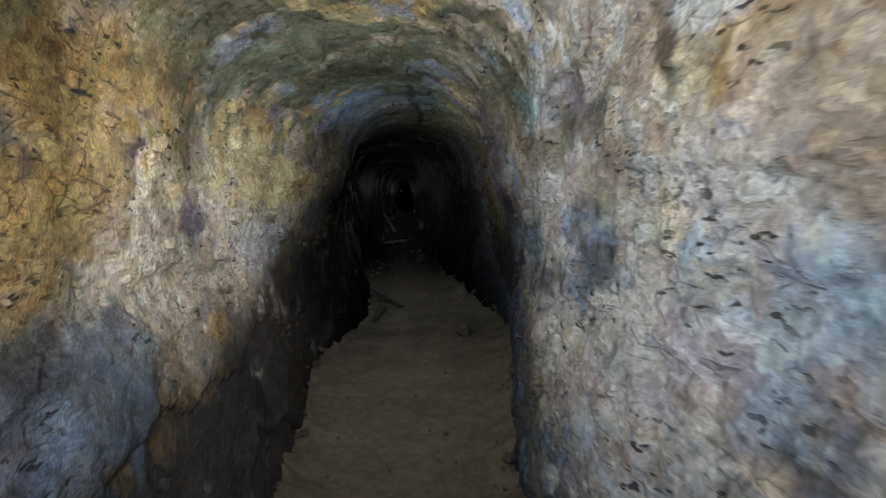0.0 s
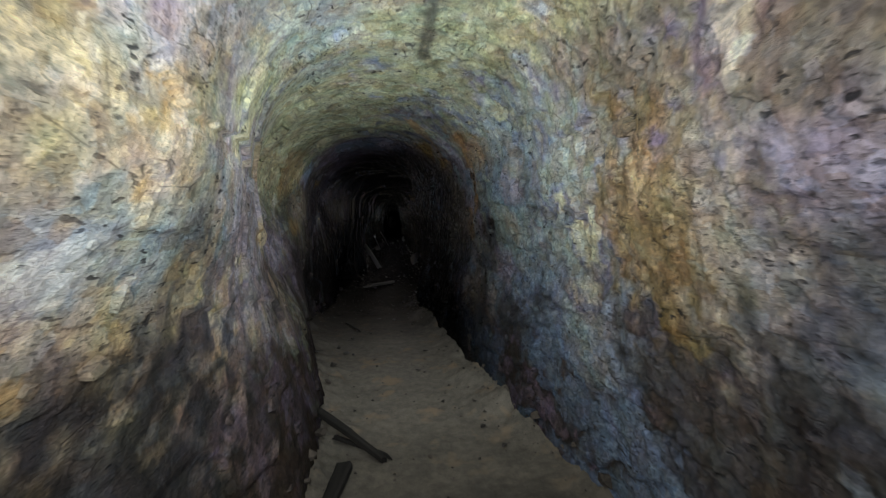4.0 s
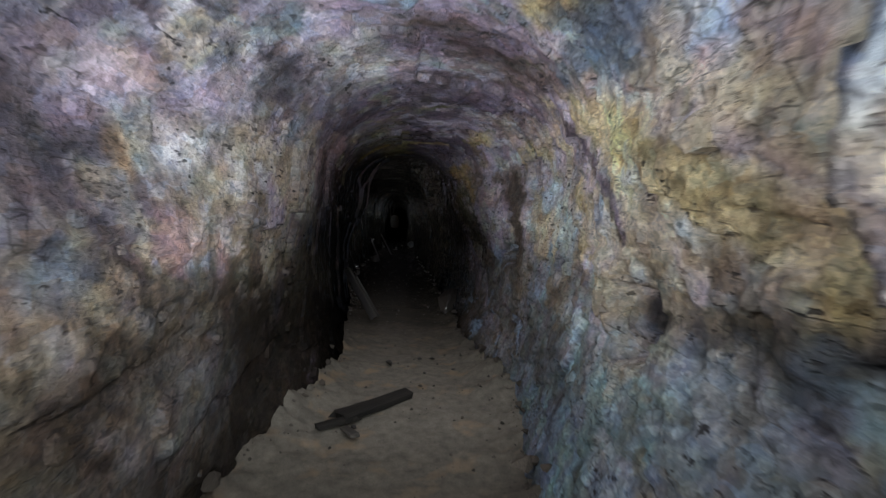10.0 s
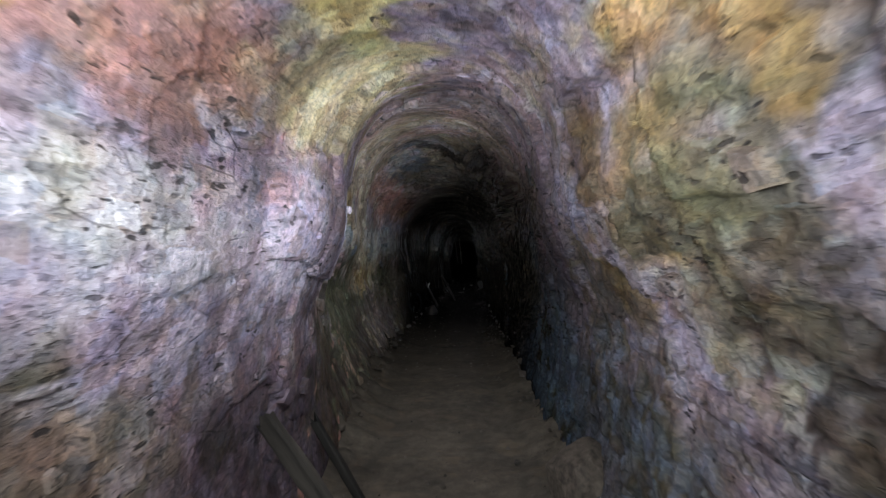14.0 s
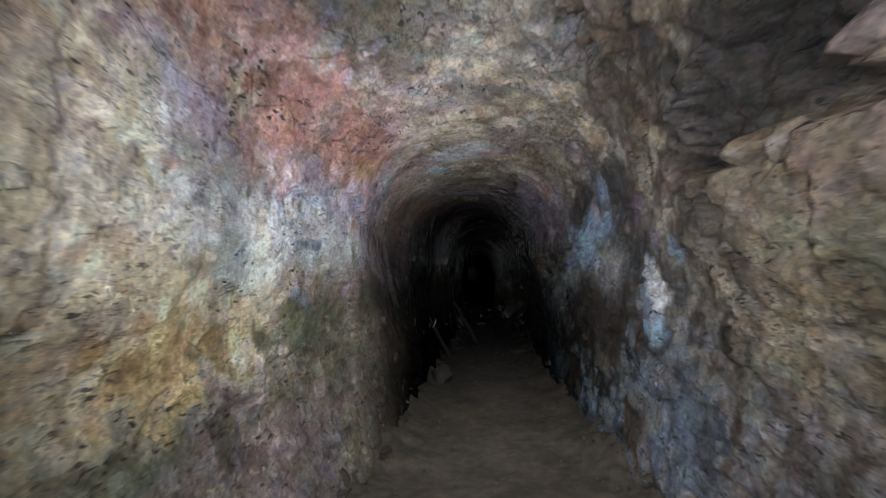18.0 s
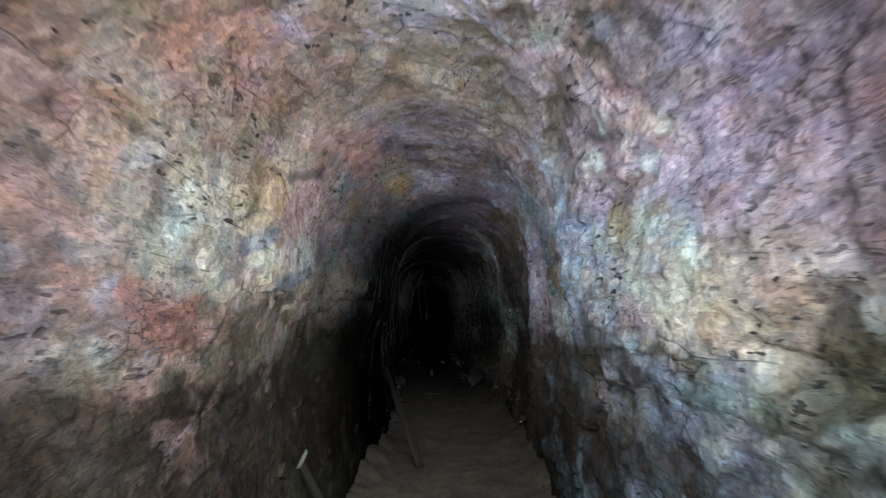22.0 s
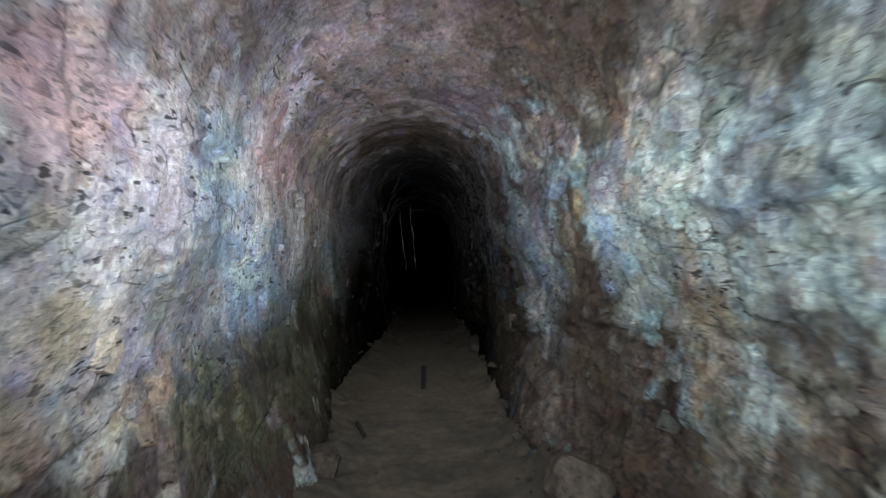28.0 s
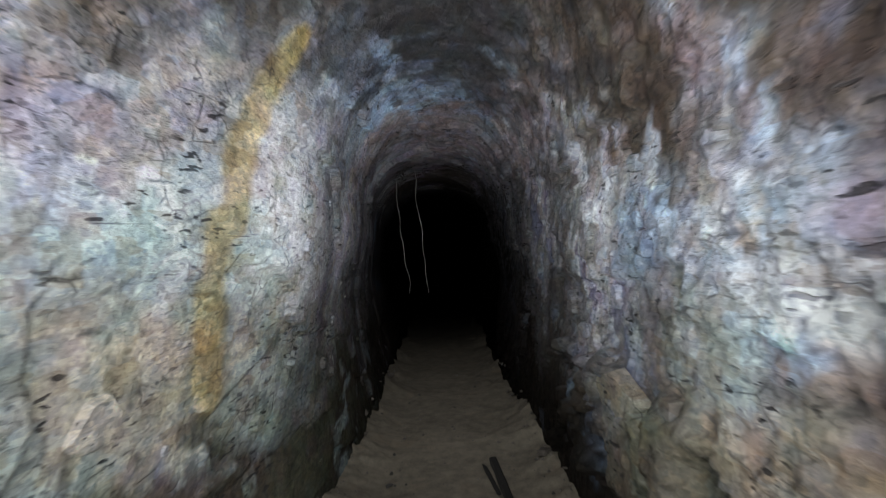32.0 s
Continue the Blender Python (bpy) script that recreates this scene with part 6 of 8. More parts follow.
patch(13.35, 0.35, 0.14, 0.032, "lilac", .55)
patch(12.95, 0.33, 0.12, 0.029, "lilac", .5)
patch(12.95, 0.39, 0.10, 0.024, "plum", .5)
patch(14.10, 0.44, 0.17, 0.059, "lilac", .6)
patch(13.89, 0.17, 0.16, 0.041, "yellow", .65)
patch(13.74, 0.09, 0.11, 0.048, "lilac", .6)
patch(13.98, -0.34, 0.16, 0.033, "red", .65)
patch(13.11, -0.35, 0.10, 0.027, "pink", .6)
patch(13.37, -0.47, 0.26, 0.032, "cream", .45)
patch(13.07, -0.50, 0.09, 0.025, "tan", .5)
patch(13.38, -0.54, 0.08, 0.015, "steel", .6)
patch(13.76, 0.48, 0.09, 0.092, "brown", .5)
patch(12.93, 0.58, 0.11, 0.024, "steel", .5)
patch(13.37, -0.64, 0.14, 0.033, "tan", .45)
patch(13.56, 0.64, 0.20, 0.053, "tan", .35)
# five dark fields paint the shade inside the roof hollow
patch(19.89, 0.20, 0.26, 0.045, "mud", .85)
patch(19.68, 0.35, 0.39, 0.063, "mud", .85)
patch(20.05, 0.10, 0.16, 0.060, "mud", .8)
patch(20.10, 0.39, 0.51, 0.064, "coal", .6)
patch(19.59, -0.06, 0.14, 0.035, "coal", .8)
patch(18.29, -0.36, 0.10, 0.028, "ochre", .5)
patch(18.63, -0.37, 0.20, 0.036, "lilac", .6)
patch(18.43, -0.41, 0.16, 0.022, "tan", .55)
patch(18.33, -0.46, 0.14, 0.023, "ice", .5)
patch(18.60, -0.32, 0.11, 0.023, "pink", .6)
patch(19.56, -0.45, 0.45, 0.094, "cream", .65)
patch(20.15, -0.63, 0.31, 0.059, "ochre", .6)
patch(18.94, -0.51, 0.17, 0.020, "steel", .7)
patch(19.02, 0.39, 0.14, 0.058, "tan", .55)
patch(18.74, 0.41, 0.10, 0.050, "lilac", .5)
patch(18.85, 0.53, 0.15, 0.022, "lilac", .6)
patch(18.52, 0.48, 0.08, 0.051, "steel", .65)
patch(19.14, 0.61, 0.43, 0.049, "olive", .5)
patch(18.81, 0.67, 0.26, 0.036, "olive", .5)
patch(20.81, 0.08, 0.32, 0.107, "grey", .5)
patch(20.87, -0.31, 0.44, 0.075, "red", .5)
patch(19.59, -0.00, 0.26, 0.082, "steel", .4)
patch(23.20, 0.39, 0.37, 0.051, "pink", .65)
patch(23.10, 0.30, 0.13, 0.027, "lilac", .65)
patch(22.69, 0.36, 0.11, 0.026, "tan", .5)
patch(22.68, 0.32, 0.07, 0.021, "white", .45)
patch(22.67, 0.50, 0.11, 0.014, "ice", .6)
patch(23.09, 0.48, 0.12, 0.042, "mud", .7)
patch(22.74, 0.46, 0.11, 0.012, "mud", .65)
patch(23.88, 0.47, 0.40, 0.062, "cream", .5)
patch(23.16, 0.59, 0.24, 0.025, "white", .6)
patch(22.66, 0.54, 0.11, 0.016, "grey", .5)
patch(22.62, 0.58, 0.08, 0.020, "steel", .5)
patch(22.69, 0.52, 0.04, 0.014, "ice", .6)
patch(22.80, 0.28, 0.08, 0.027, "red", .6)
patch(23.50, -0.48, 0.19, 0.074, "rose", .55)
patch(23.07, -0.37, 0.07, 0.018, "pink", .6)
patch(24.06, -0.38, 0.21, 0.077, "mint", .4)
patch(23.42, 0.06, 0.22, 0.050, "cream", .5)
patch(23.54, -0.60, 0.64, 0.055, "mud", .6)
patch(23.19, -0.63, 0.27, 0.036, "mud", .6)
patch(23.08, -0.33, 0.11, 0.019, "steel", .6)
patch(23.28, -0.23, 0.15, 0.038, "tan", .5)
patch(32.93, -0.43, 0.14, 0.041, "cream", .45)
patch(33.18, -0.46, 0.22, 0.032, "ice", .5)
patch(33.94, -0.57, 0.43, 0.069, "cream", .55)
patch(33.45, -0.65, 0.31, 0.045, "mint", .5)
patch(33.08, -0.62, 0.22, 0.034, "cream", .5)
patch(32.92, -0.67, 0.13, 0.030, "tan", .45)
patch(33.53, -0.77, 0.33, 0.059, "brown", .5)
patch(34.34, -0.76, 0.41, 0.075, "brown", .5)
patch(33.30, 0.53, 0.16, 0.038, "ice", .6)
patch(32.99, 0.56, 0.06, 0.023, "pink", .6)
patch(32.80, 0.52, 0.05, 0.036, "orange", .45)
patch(33.32, 0.61, 0.16, 0.032, "white", .55)
patch(33.08, 0.65, 0.10, 0.024, "ice", .5)
patch(32.78, 0.61, 0.09, 0.027, "steel", .4)
patch(34.07, 0.70, 0.36, 0.055, "olive", .5)
patch(33.01, 0.42, 0.24, 0.036, "lilac", .5)
patch(32.62, 0.54, 0.10, 0.020, "grey", .4)
patch(32.57, 0.39, 0.17, 0.035, "brown", .5)
patch(33.48, 0.28, 0.38, 0.065, "brown", .6)
patch(33.80, -0.24, 0.26, 0.065, "brown", .6)
patch(34.66, -0.13, 0.39, 0.071, "mud", .5)
patch(35.22, 0.05, 0.55, 0.129, "coal", .4)
patch(8.45, -0.32, 0.29, 0.066, "yellow", .7)
patch(8.83, -0.41, 0.36, 0.034, "cream", .7)
patch(8.54, -0.50, 0.18, 0.028, "ochre", .6)
patch(8.18, -0.35, 0.08, 0.062, "ochre", .5)
patch(9.05, -0.29, 0.22, 0.049, "ice", .65)
patch(9.58, -0.01, 0.33, 0.127, "steel", .55)
patch(9.48, 0.08, 0.26, 0.042, "lilac", .6)
# recess shade deepened in the colour
patch(10.57, -0.37, 1.00, 0.117, "coal", .5)
patch(8.70, 0.21, 0.27, 0.042, "ochre", .75)
patch(8.58, 0.29, 0.23, 0.043, "ochre", .6)
patch(7.59, 0.39, 0.11, 0.048, "brown", .8)
patch(7.53, 0.44, 0.06, 0.022, "brown", .7)
patch(7.85, 0.36, 0.16, 0.025, "ice", .6)
patch(8.02, 0.48, 0.12, 0.033, "orange", .5)
patch(7.68, 0.47, 0.14, 0.029, "lilac", .55)
patch(8.47, 0.47, 0.35, 0.045, "cream", .4)
patch(7.39, 0.42, 0.09, 0.026, "mint", .45)
patch(7.38, 0.49, 0.05, 0.020, "mud", .6)
patch(7.58, 0.52, 0.05, 0.035, "brown", .55)
patch(7.66, 0.60, 0.14, 0.030, "ice", .45)
patch(7.47, 0.59, 0.10, 0.032, "grey", .4)
patch(8.46, 0.73, 0.09, 0.027, "pink", .7)
patch(8.30, -0.63, 0.32, 0.066, "mud", .6)
patch(7.96, -0.70, 0.21, 0.048, "mud", .5)
patch(10.26, -0.71, 0.51, 0.147, "coal", .5)
patch(8.04, 0.63, 0.07, 0.024, "ice", .6)
patch(10.94, -0.46, 0.22, 0.052, "white", .6)
patch(9.89, 0.40, 0.22, 0.041, "ice", .7)
patch(9.79, 0.43, 0.08, 0.014, "steel", .35)
patch(10.30, 0.36, 0.28, 0.053, "lilac", .6)
patch(9.81, 0.34, 0.13, 0.028, "cream", .5)
patch(10.04, 0.48, 0.17, 0.029, "ochre", .55)
patch(9.93, 0.51, 0.11, 0.023, "tan", .6)
patch(11.01, 0.44, 0.69, 0.037, "cream", .7)
patch(9.63, 0.37, 0.04, 0.017, "plum", .5)
patch(9.68, 0.42, 0.03, 0.012, "tan", .6)
patch(11.16, 0.18, 0.41, 0.040, "yellow", .6)
patch(11.12, 0.13, 0.18, 0.026, "ochre", .6)
patch(10.99, 0.03, 0.12, 0.021, "yellow", .6)
patch(11.31, 0.24, 0.64, 0.031, "steel", .7)
patch(10.68, -0.21, 0.17, 0.039, "plum", .65)
patch(10.34, -0.29, 0.10, 0.028, "ochre", .55)
patch(11.20, -0.27, 0.39, 0.061, "plum", .55)
patch(11.45, -0.34, 0.23, 0.037, "lilac", .55)
patch(12.33, -0.13, 0.33, 0.059, "white", .5)
patch(10.43, -0.47, 0.15, 0.038, "ice", .35)
patch(10.52, -0.60, 0.20, 0.055, "mud", .6)
patch(10.83, -0.63, 0.15, 0.064, "coal", .5)
patch(11.43, -0.69, 0.39, 0.097, "mud", .6)
patch(10.42, 0.65, 0.35, 0.061, "grey", .4)
patch(9.68, 0.57, 0.08, 0.022, "steel", .5)
patch(10.98, 0.52, 0.46, 0.061, "mud", .5)
patch(20.72, -0.30, 0.13, 0.039, "red", .55)
patch(21.21, -0.22, 0.16, 0.042, "red", .65)
patch(21.63, -0.26, 0.19, 0.031, "orange", .6)
patch(21.01, -0.23, 0.08, 0.026, "rose", .5)
patch(20.85, -0.36, 0.17, 0.036, "pink", .65)
patch(21.19, -0.41, 0.30, 0.046, "white", .6)
patch(20.89, -0.41, 0.10, 0.023, "ice", .35)
patch(21.59, -0.36, 0.25, 0.040, "lilac", .55)
patch(21.22, -0.46, 0.16, 0.019, "mint", .5)
patch(20.70, -0.46, 0.07, 0.033, "cream", .5)
patch(21.08, -0.51, 0.18, 0.033, "tan", .55)
patch(21.66, -0.52, 0.32, 0.044, "tan", .55)
patch(21.21, -0.59, 0.39, 0.038, "olive", .55)
patch(21.44, -0.67, 0.48, 0.059, "olive", .55)
patch(22.33, -0.66, 0.44, 0.057, "tan", .5)
patch(21.10, -0.14, 0.11, 0.030, "tan", .55)
patch(21.97, 0.10, 0.21, 0.063, "rose", .6)
patch(22.22, 0.01, 0.12, 0.044, "white", .7)
patch(23.13, 0.36, 0.72, 0.079, "plum", .6)
patch(22.30, 0.47, 0.34, 0.054, "ice", .6)
patch(21.85, 0.54, 0.23, 0.050, "white", .4)
patch(21.11, 0.60, 0.15, 0.043, "white", .75)
patch(21.15, 0.66, 0.12, 0.028, "ice", .6)
patch(20.91, 0.30, 0.22, 0.061, "mud", .6)
patch(21.30, 0.26, 0.16, 0.041, "tan", .5)
patch(20.75, 0.39, 0.15, 0.029, "mud", .6)
patch(21.11, 0.45, 0.17, 0.024, "plum", .5)
patch(20.87, 0.51, 0.11, 0.018, "plum", .55)
patch(20.73, 0.54, 0.07, 0.022, "steel", .6)
patch(21.61, 0.65, 0.15, 0.064, "mud", .6)
patch(22.34, 0.68, 0.61, 0.103, "mud", .5)
# shade behind the right step painted darker still
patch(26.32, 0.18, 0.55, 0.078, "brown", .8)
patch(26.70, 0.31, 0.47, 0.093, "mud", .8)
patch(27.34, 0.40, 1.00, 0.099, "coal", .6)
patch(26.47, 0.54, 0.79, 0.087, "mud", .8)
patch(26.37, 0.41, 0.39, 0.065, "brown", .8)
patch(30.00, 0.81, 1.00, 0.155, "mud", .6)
patch(25.44, -0.35, 0.10, 0.026, "mint", .55)
patch(26.03, -0.29, 0.21, 0.053, "lilac", .6)
patch(25.25, -0.26, 0.09, 0.027, "rose", .55)
patch(25.45, -0.24, 0.08, 0.031, "ochre", .45)
patch(25.67, -0.11, 0.09, 0.027, "ochre", .5)
patch(25.27, -0.35, 0.07, 0.024, "plum", .5)
patch(25.66, -0.40, 0.17, 0.034, "cream", .55)
patch(26.05, -0.45, 0.33, 0.045, "mint", .5)
patch(25.59, -0.48, 0.19, 0.021, "cream", .45)
patch(25.67, -0.58, 0.26, 0.035, "olive", .6)
patch(26.19, -0.64, 0.24, 0.047, "olive", .5)
patch(25.76, -0.01, 0.12, 0.041, "lilac", .55)
patch(25.63, 0.14, 0.12, 0.045, "steel", .4)
patch(25.47, 0.35, 0.16, 0.033, "lilac", .55)
patch(24.91, 0.37, 0.05, 0.015, "ice", .6)
patch(25.08, 0.40, 0.11, 0.021, "tan", .5)
patch(25.38, 0.45, 0.17, 0.026, "pink", .5)
patch(25.31, 0.51, 0.14, 0.026, "plum", .45)
patch(25.06, 0.49, 0.05, 0.012, "mint", .6)
patch(24.88, 0.42, 0.04, 0.020, "lilac", .5)
patch(25.03, 0.30, 0.11, 0.023, "grey", .4)
patch(24.95, 0.47, 0.07, 0.020, "mint", .45)
patch(31.49, -0.48, 0.49, 0.068, "white", .6)
patch(31.14, -0.56, 0.23, 0.035, "ice", .55)
patch(32.26, -0.46, 0.56, 0.065, "white", .5)
patch(30.95, -0.32, 0.18, 0.037, "pink", .55)
patch(30.82, -0.47, 0.13, 0.028, "pink", .4)
patch(33.21, -0.52, 0.50, 0.070, "mint", .5)
patch(30.91, -0.65, 0.19, 0.027, "brown", .5)
patch(31.16, -0.71, 0.42, 0.059, "mud", .55)
patch(32.07, -0.65, 0.49, 0.061, "olive", .5)
patch(30.68, 0.47, 0.10, 0.023, "ice", .75)
patch(30.52, 0.44, 0.08, 0.021, "white", .5)
patch(30.91, 0.42, 0.10, 0.030, "yellow", .5)
patch(31.04, 0.46, 0.11, 0.046, "tan", .55)
patch(31.59, 0.47, 0.26, 0.053, "white", .5)
patch(30.79, 0.56, 0.05, 0.014, "ice", .7)
patch(30.56, 0.52, 0.09, 0.028, "ice", .5)
patch(30.99, 0.63, 0.11, 0.033, "rose", .45)
patch(31.72, 0.64, 0.21, 0.050, "mint", .5)
patch(30.70, 0.61, 0.10, 0.026, "mint", .45)
patch(30.60, 0.40, 0.11, 0.025, "lilac", .5)
patch(30.86, 0.32, 0.15, 0.034, "rose", .5)
patch(31.60, 0.14, 0.32, 0.099, "plum", .45)
patch(32.95, -0.07, 0.64, 0.094, "brown", .5)
patch(31.77, -0.23, 0.27, 0.043, "tan", .5)
patch(32.65, 0.80, 0.53, 0.084, "brown", .6)
patch(30.43, 0.38, 0.04, 0.012, "steel", .6)
patch(31.16, 0.38, 0.12, 0.013, "ice", .7)
patch(3.98, -0.40, 0.18, 0.036, "ochre", .6)
patch(4.68, -0.47, 0.31, 0.042, "white", .55)
patch(4.40, -0.33, 0.26, 0.037, "cream", .5)
patch(4.02, -0.31, 0.14, 0.026, "brown", .4)
patch(5.28, 0.45, 0.34, 0.116, "ochre", .55)
patch(4.44, 0.35, 0.37, 0.047, "tan", .5)
patch(3.71, 0.36, 0.19, 0.030, "cream", .6)
patch(3.92, 0.44, 0.24, 0.035, "white", .55)
patch(3.72, 0.46, 0.16, 0.026, "lilac", .55)
patch(4.16, 0.55, 0.24, 0.043, "ice", .5)
patch(3.85, 0.53, 0.19, 0.038, "lilac", .5)
patch(3.54, 0.29, 0.06, 0.016, "steel", .7)
patch(3.48, 0.31, 0.07, 0.021, "tan", .6)
patch(3.41, 0.34, 0.05, 0.020, "cream", .5)
patch(3.84, 0.31, 0.16, 0.020, "pink", .5)
patch(3.47, 0.40, 0.08, 0.030, "cream", .5)
patch(4.42, 0.54, 0.23, 0.054, "grey", .5)
patch(4.08, -0.25, 0.09, 0.021, "lilac", .6)
patch(5.58, -0.14, 0.82, 0.063, "mint", .5)
patch(5.21, -0.02, 0.41, 0.080, "cream", .4)
patch(12.26, -0.38, 0.14, 0.036, "cream", .55)
patch(12.20, -0.44, 0.10, 0.027, "lilac", .55)
patch(12.14, -0.54, 0.07, 0.039, "pink", .6)
patch(12.45, -0.48, 0.14, 0.034, "tan", .55)
patch(12.60, -0.31, 0.10, 0.025, "steel", .65)
patch(12.40, -0.54, 0.19, 0.030, "tan", .5)
patch(12.37, -0.65, 0.31, 0.065, "mud", .6)
patch(13.02, -0.72, 0.39, 0.086, "mud", .5)
patch(11.97, 0.35, 0.09, 0.019, "steel", .6)
patch(11.81, 0.40, 0.07, 0.015, "steel", .6)
patch(11.72, 0.44, 0.06, 0.017, "steel", .6)
patch(11.63, 0.39, 0.06, 0.026, "yellow", .6)
patch(11.75, 0.36, 0.09, 0.017, "lilac", .6)
patch(12.27, 0.32, 0.21, 0.036, "lilac", .55)
patch(12.79, 0.48, 0.30, 0.064, "mint", .5)
patch(12.20, 0.48, 0.26, 0.053, "cream", .6)
patch(11.93, 0.45, 0.10, 0.026, "ice", .5)
patch(11.87, 0.58, 0.08, 0.031, "tan", .6)
patch(12.05, 0.59, 0.13, 0.031, "grey", .5)
patch(11.72, 0.52, 0.08, 0.030, "cream", .5)
patch(12.74, 0.62, 0.31, 0.049, "tan", .45)
patch(12.06, 0.67, 0.20, 0.040, "mud", .45)
patch(11.73, 0.62, 0.09, 0.024, "steel", .4)
patch(32.22, -0.39, 0.36, 0.054, "cream", .55)
patch(31.92, -0.34, 0.16, 0.034, "pink", .55)
patch(32.12, -0.50, 0.05, 0.036, "steel", .6)
patch(31.95, -0.53, 0.12, 0.030, "white", .45)
patch(32.60, -0.62, 0.38, 0.046, "tan", .5)
patch(32.11, -0.67, 0.34, 0.058, "mud", .6)
patch(33.04, -0.75, 0.49, 0.081, "mud", .5)
patch(33.36, -0.41, 0.44, 0.064, "cream", .45)
patch(34.30, -0.47, 0.36, 0.071, "mint", .5)
patch(31.98, 0.40, 0.12, 0.037, "ice", .65)
patch(31.78, 0.48, 0.14, 0.035, "ice", .6)
patch(31.73, 0.55, 0.15, 0.034, "ice", .5)
patch(32.72, 0.64, 0.28, 0.059, "brown", .6)
patch(32.53, 0.57, 0.17, 0.034, "tan", .6)
patch(32.07, 0.66, 0.19, 0.042, "mud", .65)
patch(31.40, 0.48, 0.05, 0.033, "brown", .5)
patch(31.50, 0.45, 0.07, 0.030, "lilac", .5)
patch(31.71, 0.33, 0.14, 0.029, "grey", .4)
patch(31.45, 0.39, 0.06, 0.018, "lilac", .5)
patch(33.09, -0.00, 0.27, 0.106, "brown", .6)
patch(33.33, -0.13, 0.38, 0.062, "brown", .6)
patch(32.64, 0.18, 0.39, 0.056, "brown", .55)
patch(32.66, 0.27, 0.28, 0.042, "brown", .5)
patch(6.80, -0.34, 0.21, 0.049, "ochre", .5)
patch(6.68, -0.48, 0.17, 0.022, "ochre", .55)
patch(7.39, -0.53, 0.39, 0.044, "lilac", .5)
patch(7.01, -0.62, 0.33, 0.055, "mud", .6)
patch(6.71, -0.55, 0.16, 0.031, "brown", .5)
patch(7.75, -0.31, 0.46, 0.052, "yellow", .4)
patch(7.65, 0.58, 0.27, 0.070, "brown", .55)
patch(7.80, 0.73, 0.30, 0.072, "brown", .5)
patch(7.16, 0.73, 0.24, 0.058, "mud", .6)
patch(7.00, 0.49, 0.13, 0.038, "cream", .5)
patch(7.39, 0.29, 0.22, 0.062, "orange", .5)
patch(6.80, 0.40, 0.12, 0.029, "lilac", .5)
patch(6.65, 0.64, 0.13, 0.038, "coal", .5)
patch(7.29, 0.60, 0.19, 0.044, "lilac", .5)
patch(6.65, 0.35, 0.12, 0.026, "tan", .4)
patch(13.94, -0.36, 0.13, 0.031, "red", .6)
patch(13.85, -0.35, 0.07, 0.022, "rose", .6)
patch(13.89, -0.44, 0.08, 0.029, "pink", .6)
patch(14.17, -0.38, 0.11, 0.034, "pink", .5)
patch(14.54, 0.29, 0.21, 0.067, "olive", .5)
patch(13.82, 0.36, 0.12, 0.039, "mud", .6)
patch(13.74, 0.44, 0.06, 0.038, "mud", .5)
patch(14.13, 0.56, 0.23, 0.037, "mud", .5)
patch(13.88, 0.59, 0.14, 0.030, "brown", .5)
patch(14.84, 0.48, 0.33, 0.063, "mud", .5)
patch(14.82, -0.22, 0.22, 0.045, "red", .5)
patch(23.68, -0.37, 0.07, 0.029, "rose", .6)
patch(23.73, -0.50, 0.09, 0.026, "rose", .5)
patch(24.12, -0.33, 0.15, 0.040, "cream", .5)
patch(23.90, -0.28, 0.10, 0.028, "tan", .5)
patch(23.53, 0.39, 0.09, 0.028, "lilac", .5)
patch(23.55, 0.29, 0.08, 0.024, "plum", .5)
patch(24.03, 0.42, 0.16, 0.053, "mint", .45)
patch(23.78, 0.49, 0.15, 0.024, "cream", .5)
patch(23.54, 0.52, 0.05, 0.033, "mud", .7)
patch(23.68, 0.58, 0.13, 0.024, "mud", .5)
patch(24.06, -0.58, 0.22, 0.028, "mud", .5)
patch(24.56, -0.10, 0.27, 0.051, "rose", .45)
patch(29.55, -0.40, 0.19, 0.034, "pink", .45)
patch(29.59, -0.47, 0.18, 0.036, "white", .5)
patch(29.93, -0.44, 0.19, 0.061, "lilac", .5)
patch(30.88, -0.52, 0.41, 0.081, "ice", .55)
patch(29.65, -0.56, 0.19, 0.032, "cream", .55)
patch(29.76, -0.66, 0.10, 0.026, "white", .5)
patch(30.31, -0.58, 0.32, 0.046, "white", .5)
patch(29.77, 0.45, 0.21, 0.047, "steel", .4)
patch(30.20, 0.61, 0.16, 0.076, "tan", .5)
patch(29.70, 0.59, 0.19, 0.046, "mud", .45)
patch(31.01, 0.62, 0.23, 0.090, "brown", .6)
patch(29.70, 0.33, 0.21, 0.040, "brown", .55)
patch(30.43, 0.79, 0.27, 0.048, "brown", .6)


